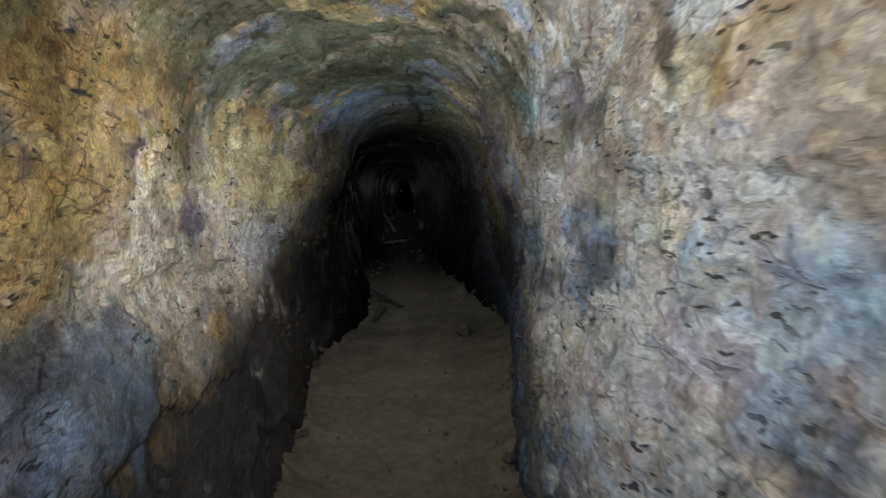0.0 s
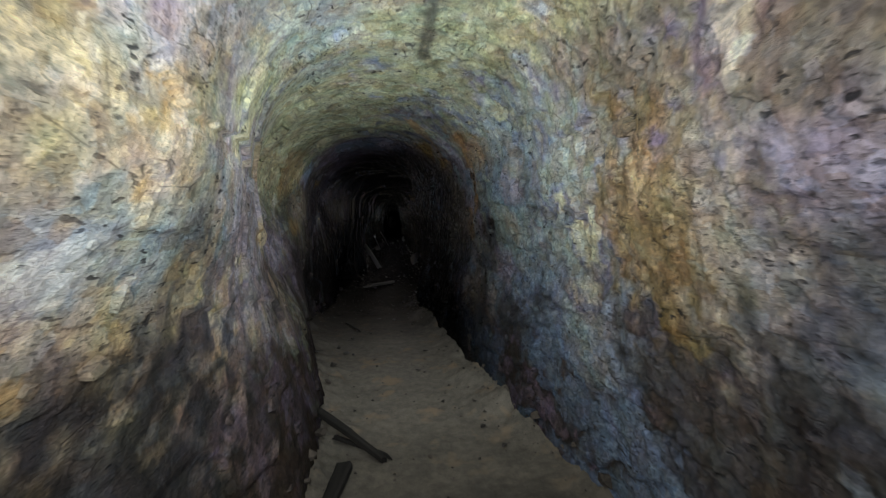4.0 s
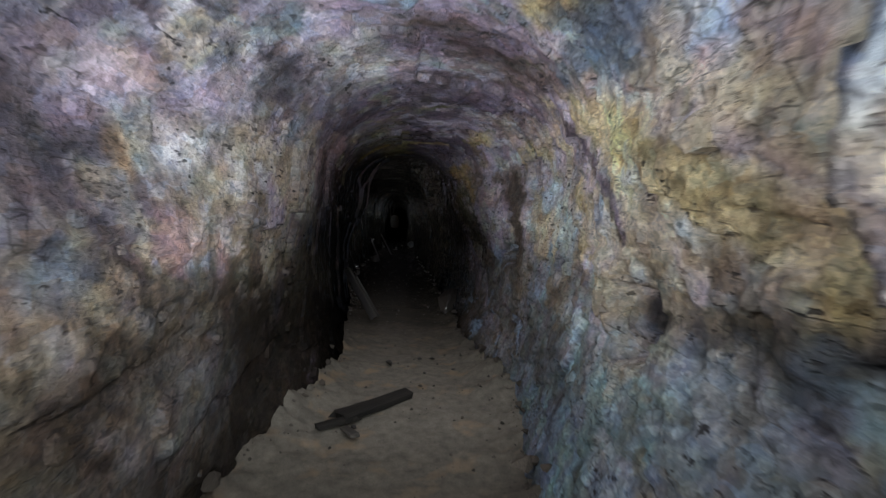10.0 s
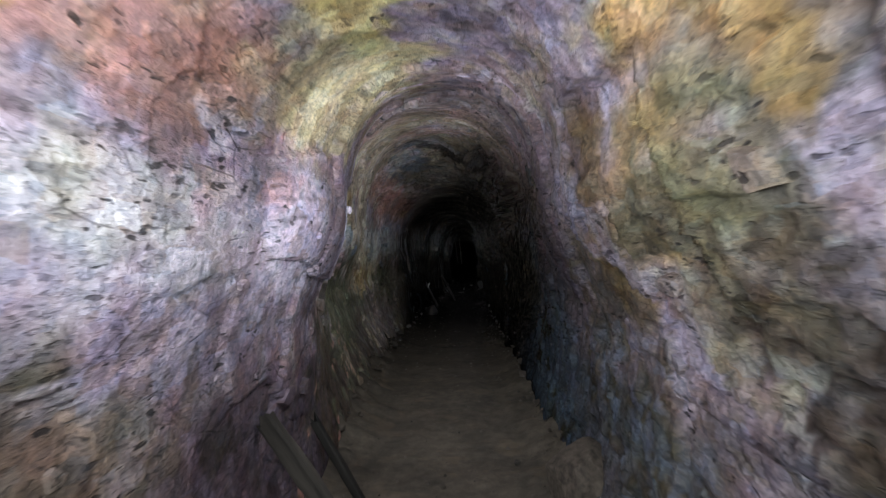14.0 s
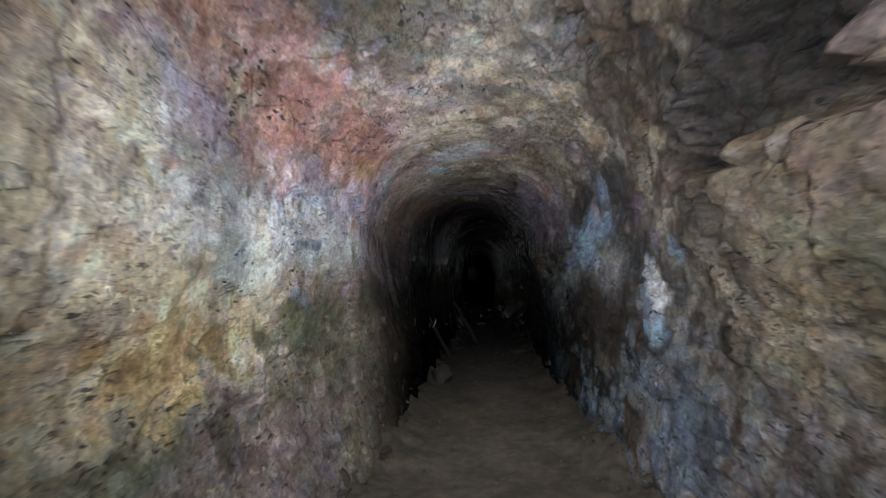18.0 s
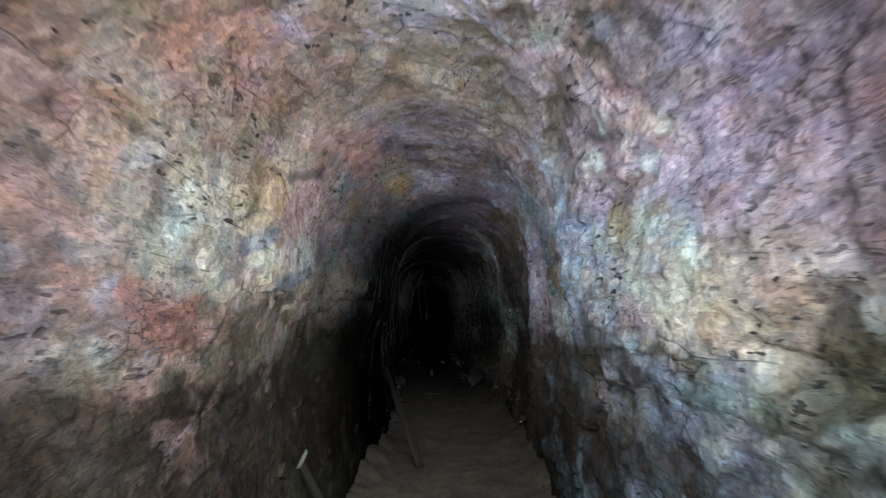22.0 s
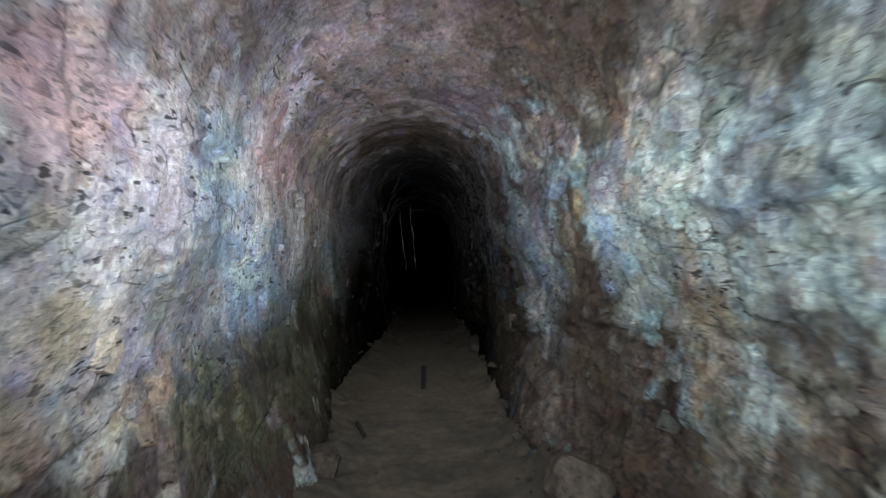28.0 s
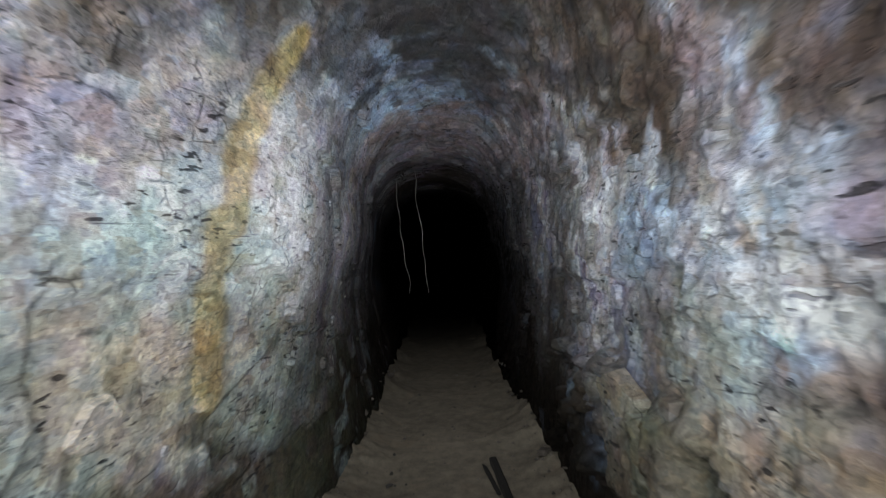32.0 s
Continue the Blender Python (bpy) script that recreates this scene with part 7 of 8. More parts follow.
def colour_streak(ink, half, strength, *points):
    """A narrow streak, of mineral and in the roof hollow of painted shade, through places (along, round the section),
    half so many metres wide on either side.
    """
    pts = np.array(points) * (1.0, 2.7)
    lo, hi = np.searchsorted(along, (pts[:, 0].min() - 0.5, pts[:, 0].max() + 0.5))
    on = slice(lo * COLS, hi * COLS)
    q = np.stack([P[on, 1], S[on] * 2.7], 1)
    d = np.full(len(q), 9.0)
    for a, b in zip(pts, pts[1:]):
        u = np.clip(((q - a) @ (b - a)) / max(1e-6, (b - a) @ (b - a)), 0, 1)
        d = np.minimum(d, np.linalg.norm(q - a - u[:, None] * (b - a), axis=1))
    w = np.clip((1.1 - d / half - 0.55 * edge[on]) / 0.5, 0, 1)[:, None] * strength
    stain_shade[on] += (np.array(INK[ink]) * (0.85 + 0.3 * which[on])[:, None] - stain_shade[on]) * w


colour_streak("amber", .07, .6, (34.55, -0.184), (34.47, -0.293), (34.40, -0.371), (34.34, -0.454), (34.37, -0.540), (34.42, -0.633))
colour_streak("gold", .06, .8, (14.43, -0.114), (14.51, -0.175), (14.50, -0.242), (14.46, -0.285), (14.36, -0.331))
colour_streak("ochre", .05, .9, (14.36, -0.334), (14.30, -0.377), (14.26, -0.395))
colour_streak("sulphur", .045, .85, (14.49, -0.037), (14.86, -0.061), (15.17, -0.101))
colour_streak("yellow", .04, .8, (14.49, -0.008), (14.46, 0.035), (14.36, 0.100))
colour_streak("ochre", .06, .6, (14.81, 0.189), (14.60, 0.270), (14.57, 0.331))
colour_streak("orange", .05, .75, (7.32, 0.247), (7.51, 0.340), (7.51, 0.413), (7.78, 0.460))
colour_streak("orange", .06, .6, (7.62, 0.121), (8.14, 0.189), (8.55, 0.283))
colour_streak("brown", .05, .8, (12.34, 0.294), (12.08, 0.367), (11.80, 0.421), (11.70, 0.477))
colour_streak("coal", .03, .7, (3.54, 0.034), (4.81, -0.004), (6.25, 0.047))
colour_streak("olive", .06, .7, (23.77, 0.561), (23.22, 0.475), (22.94, 0.434))
colour_streak("olive", .05, .7, (23.49, 0.586), (23.11, 0.515), (22.91, 0.463))
colour_streak("tan", .05, .7, (30.15, 0.495), (30.24, 0.592), (30.27, 0.701))
colour_streak("brown", .06, .7, (30.97, 0.386), (30.99, 0.534), (30.95, 0.692))
colour_streak("white", .09, .7, (32.20, 0.471), (32.10, 0.549), (31.82, 0.626))
colour_streak("plum", .04, .7, (12.33, 0.309), (11.73, 0.428), (11.67, 0.481))
colour_streak("steel", .03, .7, (21.04, -0.453), (21.17, -0.446), (21.35, -0.439))
colour_streak("steel", .03, .6, (21.09, -0.534), (21.34, -0.558))
colour_streak("steel", .025, .6, (20.91, -0.423), (21.01, -0.413))
colour_streak("steel", .035, .7, (24.39, -0.373), (24.45, -0.362), (24.54, -0.343))
colour_streak("steel", .035, .7, (24.62, -0.418), (24.85, -0.406), (25.12, -0.389))
colour_streak("coal", .03, .6, (24.53, -0.257), (24.64, -0.242), (24.81, -0.216))
colour_streak("cream", .07, .8, (10.16, 0.474), (10.00, 0.501), (9.85, 0.534))
colour_streak("lilac", .06, .6, (11.06, 0.367), (10.53, 0.444), (10.31, 0.497))
# two black streaks paint shade along the rim of the roof hollow
colour_streak("coal", .05, .8, (20.15, 0.093), (20.20, 0.179), (20.30, 0.240), (20.38, 0.306))
colour_streak("coal", .05, .8, (19.07, -0.122), (19.62, 0.046), (19.74, 0.202), (19.84, 0.317), (19.81, 0.423))
colour_streak("coal", .05, .6, (34.95, -0.008), (35.06, 0.124), (34.77, 0.233), (34.35, 0.294))
colour_streak("coal", .05, .6, (34.72, -0.069), (34.44, 0.062), (34.40, 0.195))
colour_streak("cream", .11, .8, (10.94, 0.355), (10.72, 0.396), (10.62, 0.436), (10.59, 0.480))
colour_streak("tan", .03, .7, (3.17, -0.133), (2.97, -0.049), (2.77, 0.040), (2.67, 0.122), (2.66, 0.185), (2.88, 0.221))
colour_streak("olive", .03, .7, (3.28, -0.075), (3.04, 0.007), (2.91, 0.098), (2.98, 0.163))
colour_streak("yellow", .11, .75, (12.09, 0.291), (11.30, 0.404), (10.91, 0.456), (10.68, 0.483))
# painted shade under the roof's overhanging edge
colour_streak("coal", .08, .8, (19.64, -0.088), (19.97, 0.069), (19.71, 0.232), (19.60, 0.344), (19.45, 0.428))

# joints, cracks and pits painted dark like small shadows; each face its own tone
joint = 0.28 * np.clip(1 - gap2 / 0.07, 0, 1) * np.clip(0.3 + 1.2 * ragged, 0, 1)
joint = np.maximum(np.maximum(joint, 0.25 * np.clip(1 - gap1 / 0.04, 0, 1)), np.maximum(crack, 0.7 * pit))
tone = (0.78 + 0.44 * cell2) * (0.84 + 0.32 * cell3) * (1 - 0.7 * joint) * (1 + 0.2 * pick)
grey_of = stain_shade.mean(1, keepdims=True)
stain_shade = grey_of + 1.26 * (stain_shade - grey_of)
stain_shade = np.clip(stain_shade * tone[:, None], 0.01, 0.85)


def strip(name, first, last, label):
    """One strip of the rock from column first to last, with a back some way behind it."""
    n = last - first + 1
    inner = grid[:, first : last + 1]
    a, b = inner[:, :1].copy(), inner[:, -1:].copy()
    for end, col in ((a, first), (b, last)):
        end[:, 0, 0] += outward[:, col, 0] * 0.4
        end[:, 0, 2] += outward[:, col, 1] * 0.4
    c = first + n // 2
    mid = grid[:, c : c + 1].copy()
    mid[:, 0, 0] += outward[:, c, 0] * 0.45
    mid[:, 0, 2] += outward[:, c, 1] * 0.45
    ring = np.concatenate([inner, inner[:, -1:], b, mid, a, inner[:, :1]], 1)
    m = n + 5
    shades = np.concatenate([stain_shade.reshape(ROWS, COLS, 3)[:, first : last + 1], np.full((ROWS, 5, 3), 0.2)], 1)
    ways = np.concatenate([fade_layer[:, first : last + 1], np.full((ROWS, 5, 3), 0.577)], 1)
    i = np.arange(ROWS - 1)[:, None] * m
    j = np.r_[0 : n - 1, n : m - 1][None]
    quads = np.stack([i + j, i + m + j, i + m + j + 1, i + j + 1], -1).reshape(-1, 4)
    back = np.stack([outward[:, c, 0], np.zeros(ROWS), outward[:, c, 1]], 1)[:, None].repeat(5, 1)
    normals = np.concatenate([facing_in[:, first : last + 1], back], 1).reshape(-1, 3)
    return sheet(name, ring.reshape(-1, 3), quads, shades.reshape(-1, 3), ways.reshape(-1, 3), ROCK, label, normals)


def sheet(name, verts, quads, shades, ways, material, label, normals=None):
    me = bpy.data.meshes.new(name)
    me.vertices.add(len(verts))
    me.vertices.foreach_set("co", verts.astype(np.float32).ravel())
    me.loops.add(quads.size)
    me.loops.foreach_set("vertex_index", quads.astype(np.int32).ravel())
    me.polygons.add(len(quads))
    me.polygons.foreach_set("loop_start", np.arange(0, quads.size, 4, dtype=np.int32))
    me.update(calc_edges=True)
    me.polygons.foreach_set("use_smooth", np.ones(len(quads), bool))
    if shades is not None:
        layer = me.attributes.new("stain_shade", "FLOAT_COLOR", "POINT")
        layer.data.foreach_set("color", np.concatenate([shades, np.ones((len(shades), 1))], 1).astype(np.float32).ravel())
    if normals is not None:
        me.normals_split_custom_set_from_vertices(normals)
    layer = me.attributes.new("fade_layer", "FLOAT_VECTOR", "POINT")
    layer.data.foreach_set("vector", ways.astype(np.float32).ravel())
    me.materials.append(material)
    return tagged(new(name, me), label, "", "", "structure")


cut_l, cut_r = int(COLS * 0.36), int(COLS * 0.64)
wall_west = strip("wall_west", 0, cut_l, "rough-hewn drift wall of ochre, pink and white stained rock with painted shade")
ceiling = strip("ceiling", cut_l, cut_r, "low arched rock ceiling with purple, olive and yellow stains and painted shade")
wall_east = strip("wall_east", cut_r, COLS - 1, "rough-hewn drift wall of pale, bluish and brown stained rock with painted shade")

# ---- floor of trodden earth ----
FW = int(2.8 / (RES * 1.5))
fx = np.linspace(-1.4, 1.4, FW)
fy = np.r_[np.arange(Y0, 40.0, RES * 1.5), np.linspace(40.0, Y1, 240)]
FR = len(fy)
gx, gy = np.meshgrid(fx, fy)
F = np.stack([gx.ravel(), gy.ravel(), np.zeros(gx.size)], 1)
cl = np.interp(F[:, 1], along, foot_l)
cr = np.interp(F[:, 1], along, foot_r)
inside = np.minimum(F[:, 0] - cl, cr - F[:, 0])
ff, _, _ = facets(F, 0.09, 91)
bank = np.clip(1 - (inside + 0.10 * smooth_noise(F, 0.3, 93)) / 0.30, 0, 1.6)


def floor_height(p, bank, ff):
    h = 0.015 * rough_noise(p, 0.5, 3, 95) + 0.006 * rough_noise(p, 0.06, 2, 97)
    return h + bank**1.5 * (0.085 + 0.012 * ff + 0.03 * smooth_noise(p, 0.16, 99)) + 0.002 * ff


F[:, 2] = np.interp(F[:, 1], along, level) + floor_height(F, bank, ff)
i = np.arange(FR - 1)[:, None] * FW
j = np.arange(FW - 1)[None]
quads = np.stack([i + j, i + j + 1, i + FW + j + 1, i + FW + j], -1).reshape(-1, 4)
floor = sheet("floor", F, quads, None, np.tile((0.0, 0.0, 1.0), (len(F), 1)), EARTH, "trodden brown earth floor with dark damp patches and small stones")


def ground(x, y):
    c, r = np.clip(np.searchsorted(fx, x), 0, FW - 1), np.clip(np.searchsorted(fy, y), 0, FR - 1)
    return float(F[r * FW + c, 2])


def with_fade_way(me, way=(0.0, 0.0, 1.0)):
    """The dark gloss of a thing that lies on the floor is set level, as the floor's is."""
    layer = me.attributes.new("fade_layer", "FLOAT_VECTOR", "POINT")
    layer.data.foreach_set("vector", np.tile(way, len(me.vertices)).astype(np.float32))
    return me


# ---- the two ends, closed by added rock out of view ----
def part(name, bm, material, parent, label=""):
    me = bpy.data.meshes.new(name)
    bm.to_mesh(me)
    bm.free()
    with_fade_way(me).materials.append(material)
    ob = new(name, me)
    ob.parent = parent
    return tagged(ob, label) if label else ob


def end_wall(name, x, y, label):
    bm = bmesh.new()
    bmesh.ops.create_grid(bm, x_segments=40, y_segments=40, size=1.6)
    for v in bm.verts:
        p = Vector((v.co.x + x, y, v.co.y + 1.1))
        p.y += 0.12 * noise.noise(p * 2.0) + 0.05 * noise.noise(p * 7.0)
        v.co = p
    ob = part(name, bm, STONE, None)
    s = ob.modifiers.new("thickness", "SOLIDIFY")
    s.thickness = 0.3
    return tagged(ob, label, "", "", "structure")


end_wall("wall_north", 0.0, Y1 - 0.2, "unseen dark rock face that closes the drift")
end_wall("wall_south", 0.0, Y0 + 0.2, "unseen dark rock face behind the walk's beginning")

# ---- loose things on the floor ----


def hull_mesh(name, seed, points=13, squash=0.7, material=None):
    rnd = random.Random(seed)
    bm = bmesh.new()
    for _ in range(points):
        d = Vector((rnd.gauss(0, 1), rnd.gauss(0, 1), rnd.gauss(0, 1))).normalized() * rnd.uniform(0.75, 1.0)
        bm.verts.new((d.x * 0.5, d.y * 0.5 * rnd.uniform(0.7, 1.0), d.z * 0.5 * squash))
    out = bmesh.ops.convex_hull(bm, input=bm.verts)
    bmesh.ops.delete(bm, geom=list({*out["geom_interior"], *out["geom_unused"]}), context="VERTS")
    me = bpy.data.meshes.new(name)
    bm.to_mesh(me)
    bm.free()
    with_fade_way(me).materials.append(material or STONE)
    return me


SHAPES = [hull_mesh("stone", 100 + n, 10 + n % 6, 0.6 + 0.05 * (n % 5)) for n in range(12)]
DARK_SHAPES = [hull_mesh("dark_stone", 300 + n, 11 + n % 4, 0.6, COAL) for n in range(5)]


def sized(ob, size, x, y, z, rnd):
    ob.matrix_world = pose(x, y, z, rnd.uniform(-25, 25), rnd.uniform(-25, 25), rnd.uniform(0, 360)) @ Matrix.Diagonal((size * rnd.uniform(0.8, 1.3), size, size * rnd.uniform(0.7, 1.0), 1))
    return ob


def loose_stone(x, y, size, dark=True):
    rnd = random.Random(int(x * 1000) + int(y * 1000))
    me = rnd.choice(DARK_SHAPES if dark else SHAPES)
    ob = sized(new("loose_stone", me), size, x, y, ground(x, y) + 0.2 * size, rnd)
    ob.rotation_euler.x = ob.rotation_euler.y = 0
    label = "small dark broken stone lying on the earth floor" if dark else "pale brown broken stone lying on the earth floor"
    return tagged(ob, label, "stone", "loose stones on the floor")


for x, y, size in (
    (-0.66, 8.85, 0.07), (-0.55, 8.64, 0.09), (-0.47, 8.59, 0.05), (-0.63, 8.14, 0.10), (0.29, 8.59, 0.05),
    (0.18, 8.06, 0.06), (-0.53, 9.22, 0.06), (0.19, 9.24, 0.05), (-0.24, 10.18, 0.06), (-0.05, 10.12, 0.07),
):
    loose_stone(x, y, size)
for x, y, size in (
    (0.20, 9.79, 0.05), (-0.21, 14.11, 0.12), (0.08, 14.30, 0.06), (0.20, 14.30, 0.07), (0.60, 6.96, 0.06), (0.69, 6.64, 0.07),
    (-0.42, 16.13, 0.06), (0.34, 16.68, 0.07), (-0.41, 12.95, 0.07), (-0.38, 35.64, 0.06), (0.10, 13.90, 0.04), (0.36, 14.00, 0.05),
):
    loose_stone(x, y, size)
for x, y, size in (
    (-0.50, 9.58, 0.06), (-0.33, 9.43, 0.05), (0.22, 9.97, 0.05), (0.28, 9.88, 0.04), (0.34, 10.02, 0.05), (0.16, 10.11, 0.04),
    (-0.10, 10.51, 0.04), (0.05, 9.43, 0.04), (-0.57, 9.14, 0.05), (-0.22, 8.24, 0.04), (0.35, 7.38, 0.05), (-0.36, 7.30, 0.04),
):
    loose_stone(x, y, size)
for x, y, size in (
    (0.02, 3.76, 0.06), (0.22, 3.07, 0.06), (-0.53, 3.78, 0.04), (0.18, 6.60, 0.05), (0.07, 6.01, 0.05), (0.31, 4.23, 0.05),
    (0.05, 13.60, 0.05), (0.31, 13.07, 0.04), (-0.09, 16.41, 0.05), (-0.00, 35.24, 0.03), (0.12, 11.38, 0.07), (-0.05, 11.09, 0.06),
):
    loose_stone(x, y, size, False)


def boulder(x, y, size, seed, label):
    """A rounded block with broken faces, sunk a little into the floor."""
    bm = bmesh.new()
    bmesh.ops.create_icosphere(bm, subdivisions=4, radius=0.5)
    for v in bm.verts:
        p = v.co.copy()
        k = 1 + 0.22 * noise.noise(p * 2.2 + Vector((seed, 0, 0))) + 0.06 * noise.noise(p * 7 + Vector((0, seed, 0)))
        q = p * k
        for n in range(7):
            r = random.Random(seed * 10 + n)
            d = Vector((r.gauss(0, 1), r.gauss(0, 1), r.gauss(0, 1))).normalized()
            over = q.dot(d) - 0.40
            if over > 0:
                q -= d * over
        v.co = q * size
    me = bpy.data.meshes.new("boulder")
    bm.to_mesh(me)
    bm.free()
    with_fade_way(me).materials.append(STONE)
    ob = new("boulder", me)
    ob.location = (x, y, ground(x, y) + 0.25 * size)
    return tagged(ob, label, "rock", "fallen blocks along the drift")


boulder(0.58, 16.05, 0.34, 3, "rounded grey-brown rock block at the foot of the wall")
boulder(0.62, 5.35, 0.20, 5, "dark crumbly rock lump at the foot of the wall")
boulder(-0.70, 24.2, 0.26, 7, "muddy brown rock block at the foot of the wall")
boulder(0.60, 30.6, 0.30, 9, "brown muddy rock block at the foot of the wall")
boulder(0.66, 34.6, 0.30, 13, "dark brown rock block at the foot of the wall")
boulder(-0.66, 31.4, 0.24, 15, "brown muddy rock block at the foot of the wall")


def timber_mesh(length, width, thick, seed, taper=0.0, bow=0.0, ragged_end=0.06):
    """A split board along x with ragged ends, worn edges and a bow."""
    bm = bmesh.new()
    n, m = max(10, int(length / 0.025)), 8
    rings = []
    for i in range(n + 1):
        u = i / n
        ring = []
        for j in range(m):
            a = 2 * math.pi * (j + 0.5) / m
            cy = math.copysign(abs(math.cos(a)) ** 0.45, math.cos(a)) * width / 2 * (1 - taper * u)
            cz = math.copysign(abs(math.sin(a)) ** 0.45, math.sin(a)) * thick / 2
            x = (u - 0.5) * length
            if i in (0, n):
                x += (1 if i else -1) * ragged_end * noise.noise(Vector((cy * 40, cz * 40, seed + i)))
            w = noise.noise(Vector((x * 6, cy * 20 + seed, cz * 30)))
            w2 = noise.noise(Vector((x * 30, cy * 60 + seed, cz * 60)))
            ring.append(bm.verts.new((x, cy * (1 + 0.14 * w + 0.05 * w2) + bow * 0.5 * (u - 0.5) ** 2, cz * (1 + 0.2 * w) + bow * (0.25 - (u - 0.5) ** 2))))
        rings.append(ring)
    for a, b in zip(rings, rings[1:]):
        for j in range(m):
            bm.faces.new((a[j], a[(j + 1) % m], b[(j + 1) % m], b[j]))
    bm.faces.new(rings[0][::-1])
    bm.faces.new(rings[-1])
    bmesh.ops.recalc_face_normals(bm, faces=bm.faces)
    return bm


def timber(name, start, end, width, thick, material, label, seed, taper=0.0, bow=0.0, parent=None, turn=0.0):
    a, b = Vector(start), Vector(end)
    way = (b - a).normalized()
    side = Vector((0, 0, 1)).cross(way).normalized()
    up = way.cross(side)
    m = Matrix((way, side, up)).transposed().to_4x4()
    m.translation = (a + b) / 2
    m = m @ pose(0, 0, 0, turn, 0, 0)
    ob = part(name, timber_mesh((b - a).length, width, thick, seed, taper, bow), material, None)
    if parent:
        ob.parent = parent
        ob.matrix_parent_inverse = parent.matrix_world.inverted()
        ob.matrix_world = m
        return ob
    ob.matrix_world = m
    return tagged(ob, label, "timber")


g = ground
# charred board with a broken end on the floor, in two pieces that lie together
z = g(-0.3, 13.2)
timber("charred_board", (-0.50, 13.02, z + 0.03), (-0.05, 13.46, z + 0.025), 0.17, 0.05, TIMBER, "charred black board fragment with broken ends on the earth", 21, 0.25)
timber("charred_splinter", (-0.62, 12.90, z + 0.02), (-0.38, 13.04, z + 0.025), 0.07, 0.035, TIMBER, "short charred wood splinter beside the black board", 23, 0.3)
timber("wood_chip", (-0.46, 12.90, z + 0.015), (-0.38, 12.79, z + 0.012), 0.06, 0.02, GREY_TIMBER, "small brown wood chip lying on the earth", 25)
# leaning board by the yellow vein
timber("leaning_board", (-0.40, 15.78, g(-0.4, 15.78) + 0.02), (-0.72, 15.66, 0.68), 0.10, 0.035, GREY_TIMBER, "dark weathered board leaning against the rock wall", 27, 0.1, 0.02, None, 60)
timber("leaning_stake", (-0.36, 15.98, g(-0.36, 15.98) + 0.02), (-0.64, 16.0, 0.56), 0.05, 0.04, TIMBER, "black rotten stake leaning beside the board", 29, 0.2)
# black branches near the beginning
timber("fallen_branch", (-0.62, 6.95, g(-0.62, 6.95) + 0.08), (-0.12, 6.55, g(-0.12, 6.55) + 0.03), 0.06, 0.05, TIMBER, "black rotten branch lying across the wall's foot", 31, 0.4, 0.06)
timber("fallen_branch", (-0.36, 6.48, g(-0.36, 6.48) + 0.04), (-0.44, 5.90, g(-0.44, 5.9) + 0.04), 0.10, 0.06, TIMBER, "thick black piece of rotten wood on the floor", 33, 0.3)
timber("broken_stick", (-0.46, 6.78, g(-0.46, 6.78) + 0.04), (-0.08, 6.6, g(-0.08, 6.6) + 0.025), 0.035, 0.03, TIMBER, "thin black stick on the earth floor", 35, 0.4)
timber("broken_stick", (-0.68, 10.0, g(-0.68, 10.0) + 0.02), (-0.46, 9.55, g(-0.46, 9.55) + 0.015), 0.03, 0.025, TIMBER, "thin dark stick lying along the floor's edge", 37, 0.5)
# grey boards in the narrow stretch
timber("leaning_board", (-0.26, 26.68, g(-0.26, 26.68) + 0.02), (-0.64, 27.76, 0.72), 0.10, 0.035, GREY_TIMBER, "grey weathered board leaning low against the wall", 39, 0.2, 0.02, None, 40)
stake = timber("leaning_stake", (-0.66, 25.40, g(-0.66, 25.4) + 0.01), (-0.97, 25.14, 0.80), 0.055, 0.045, GREY_TIMBER, "pale split stake with a stub leaning against the muddy wall", 41, 0.3, 0.05)
timber("stub", (-0.87, 25.22, 0.55), (-0.80, 25.10, 0.68), 0.04, 0.035, GREY_TIMBER, "", 42, 0.4, 0.0, stake)
timber("broken_stick", (-0.20, 30.36, g(-0.2, 30.3) + 0.012), (-0.03, 30.24, g(0, 30.2) + 0.012), 0.035, 0.02, TIMBER, "short dark stick on the earth floor", 43)
timber("broken_stick", (-0.60, 32.45, g(-0.6, 32.45) + 0.02), (-0.50, 32.15, g(-0.5, 32.15) + 0.015), 0.03, 0.02, GREY_TIMBER, "short pale stick on the earth floor", 45)
timber("broken_stick", (-0.05, 34.15, g(-0.05, 34.15) + 0.015), (-0.06, 33.35, g(-0.06, 33.35) + 0.015), 0.06, 0.025, TIMBER, "long dark stick pressed into the earth floor", 47, 0.2)
timber("broken_stick", (0.27, 35.90, g(0.27, 35.9) + 0.02), (0.31, 35.45, g(0.31, 35.45) + 0.015), 0.05, 0.03, TIMBER, "short thick black stick on the earth floor", 49)
timber("broken_stick", (0.21, 35.80, g(0.21, 35.8) + 0.015), (0.26, 35.52, g(0.26, 35.5) + 0.012), 0.025, 0.02, TIMBER, "thin black splinter beside the thick stick", 51)


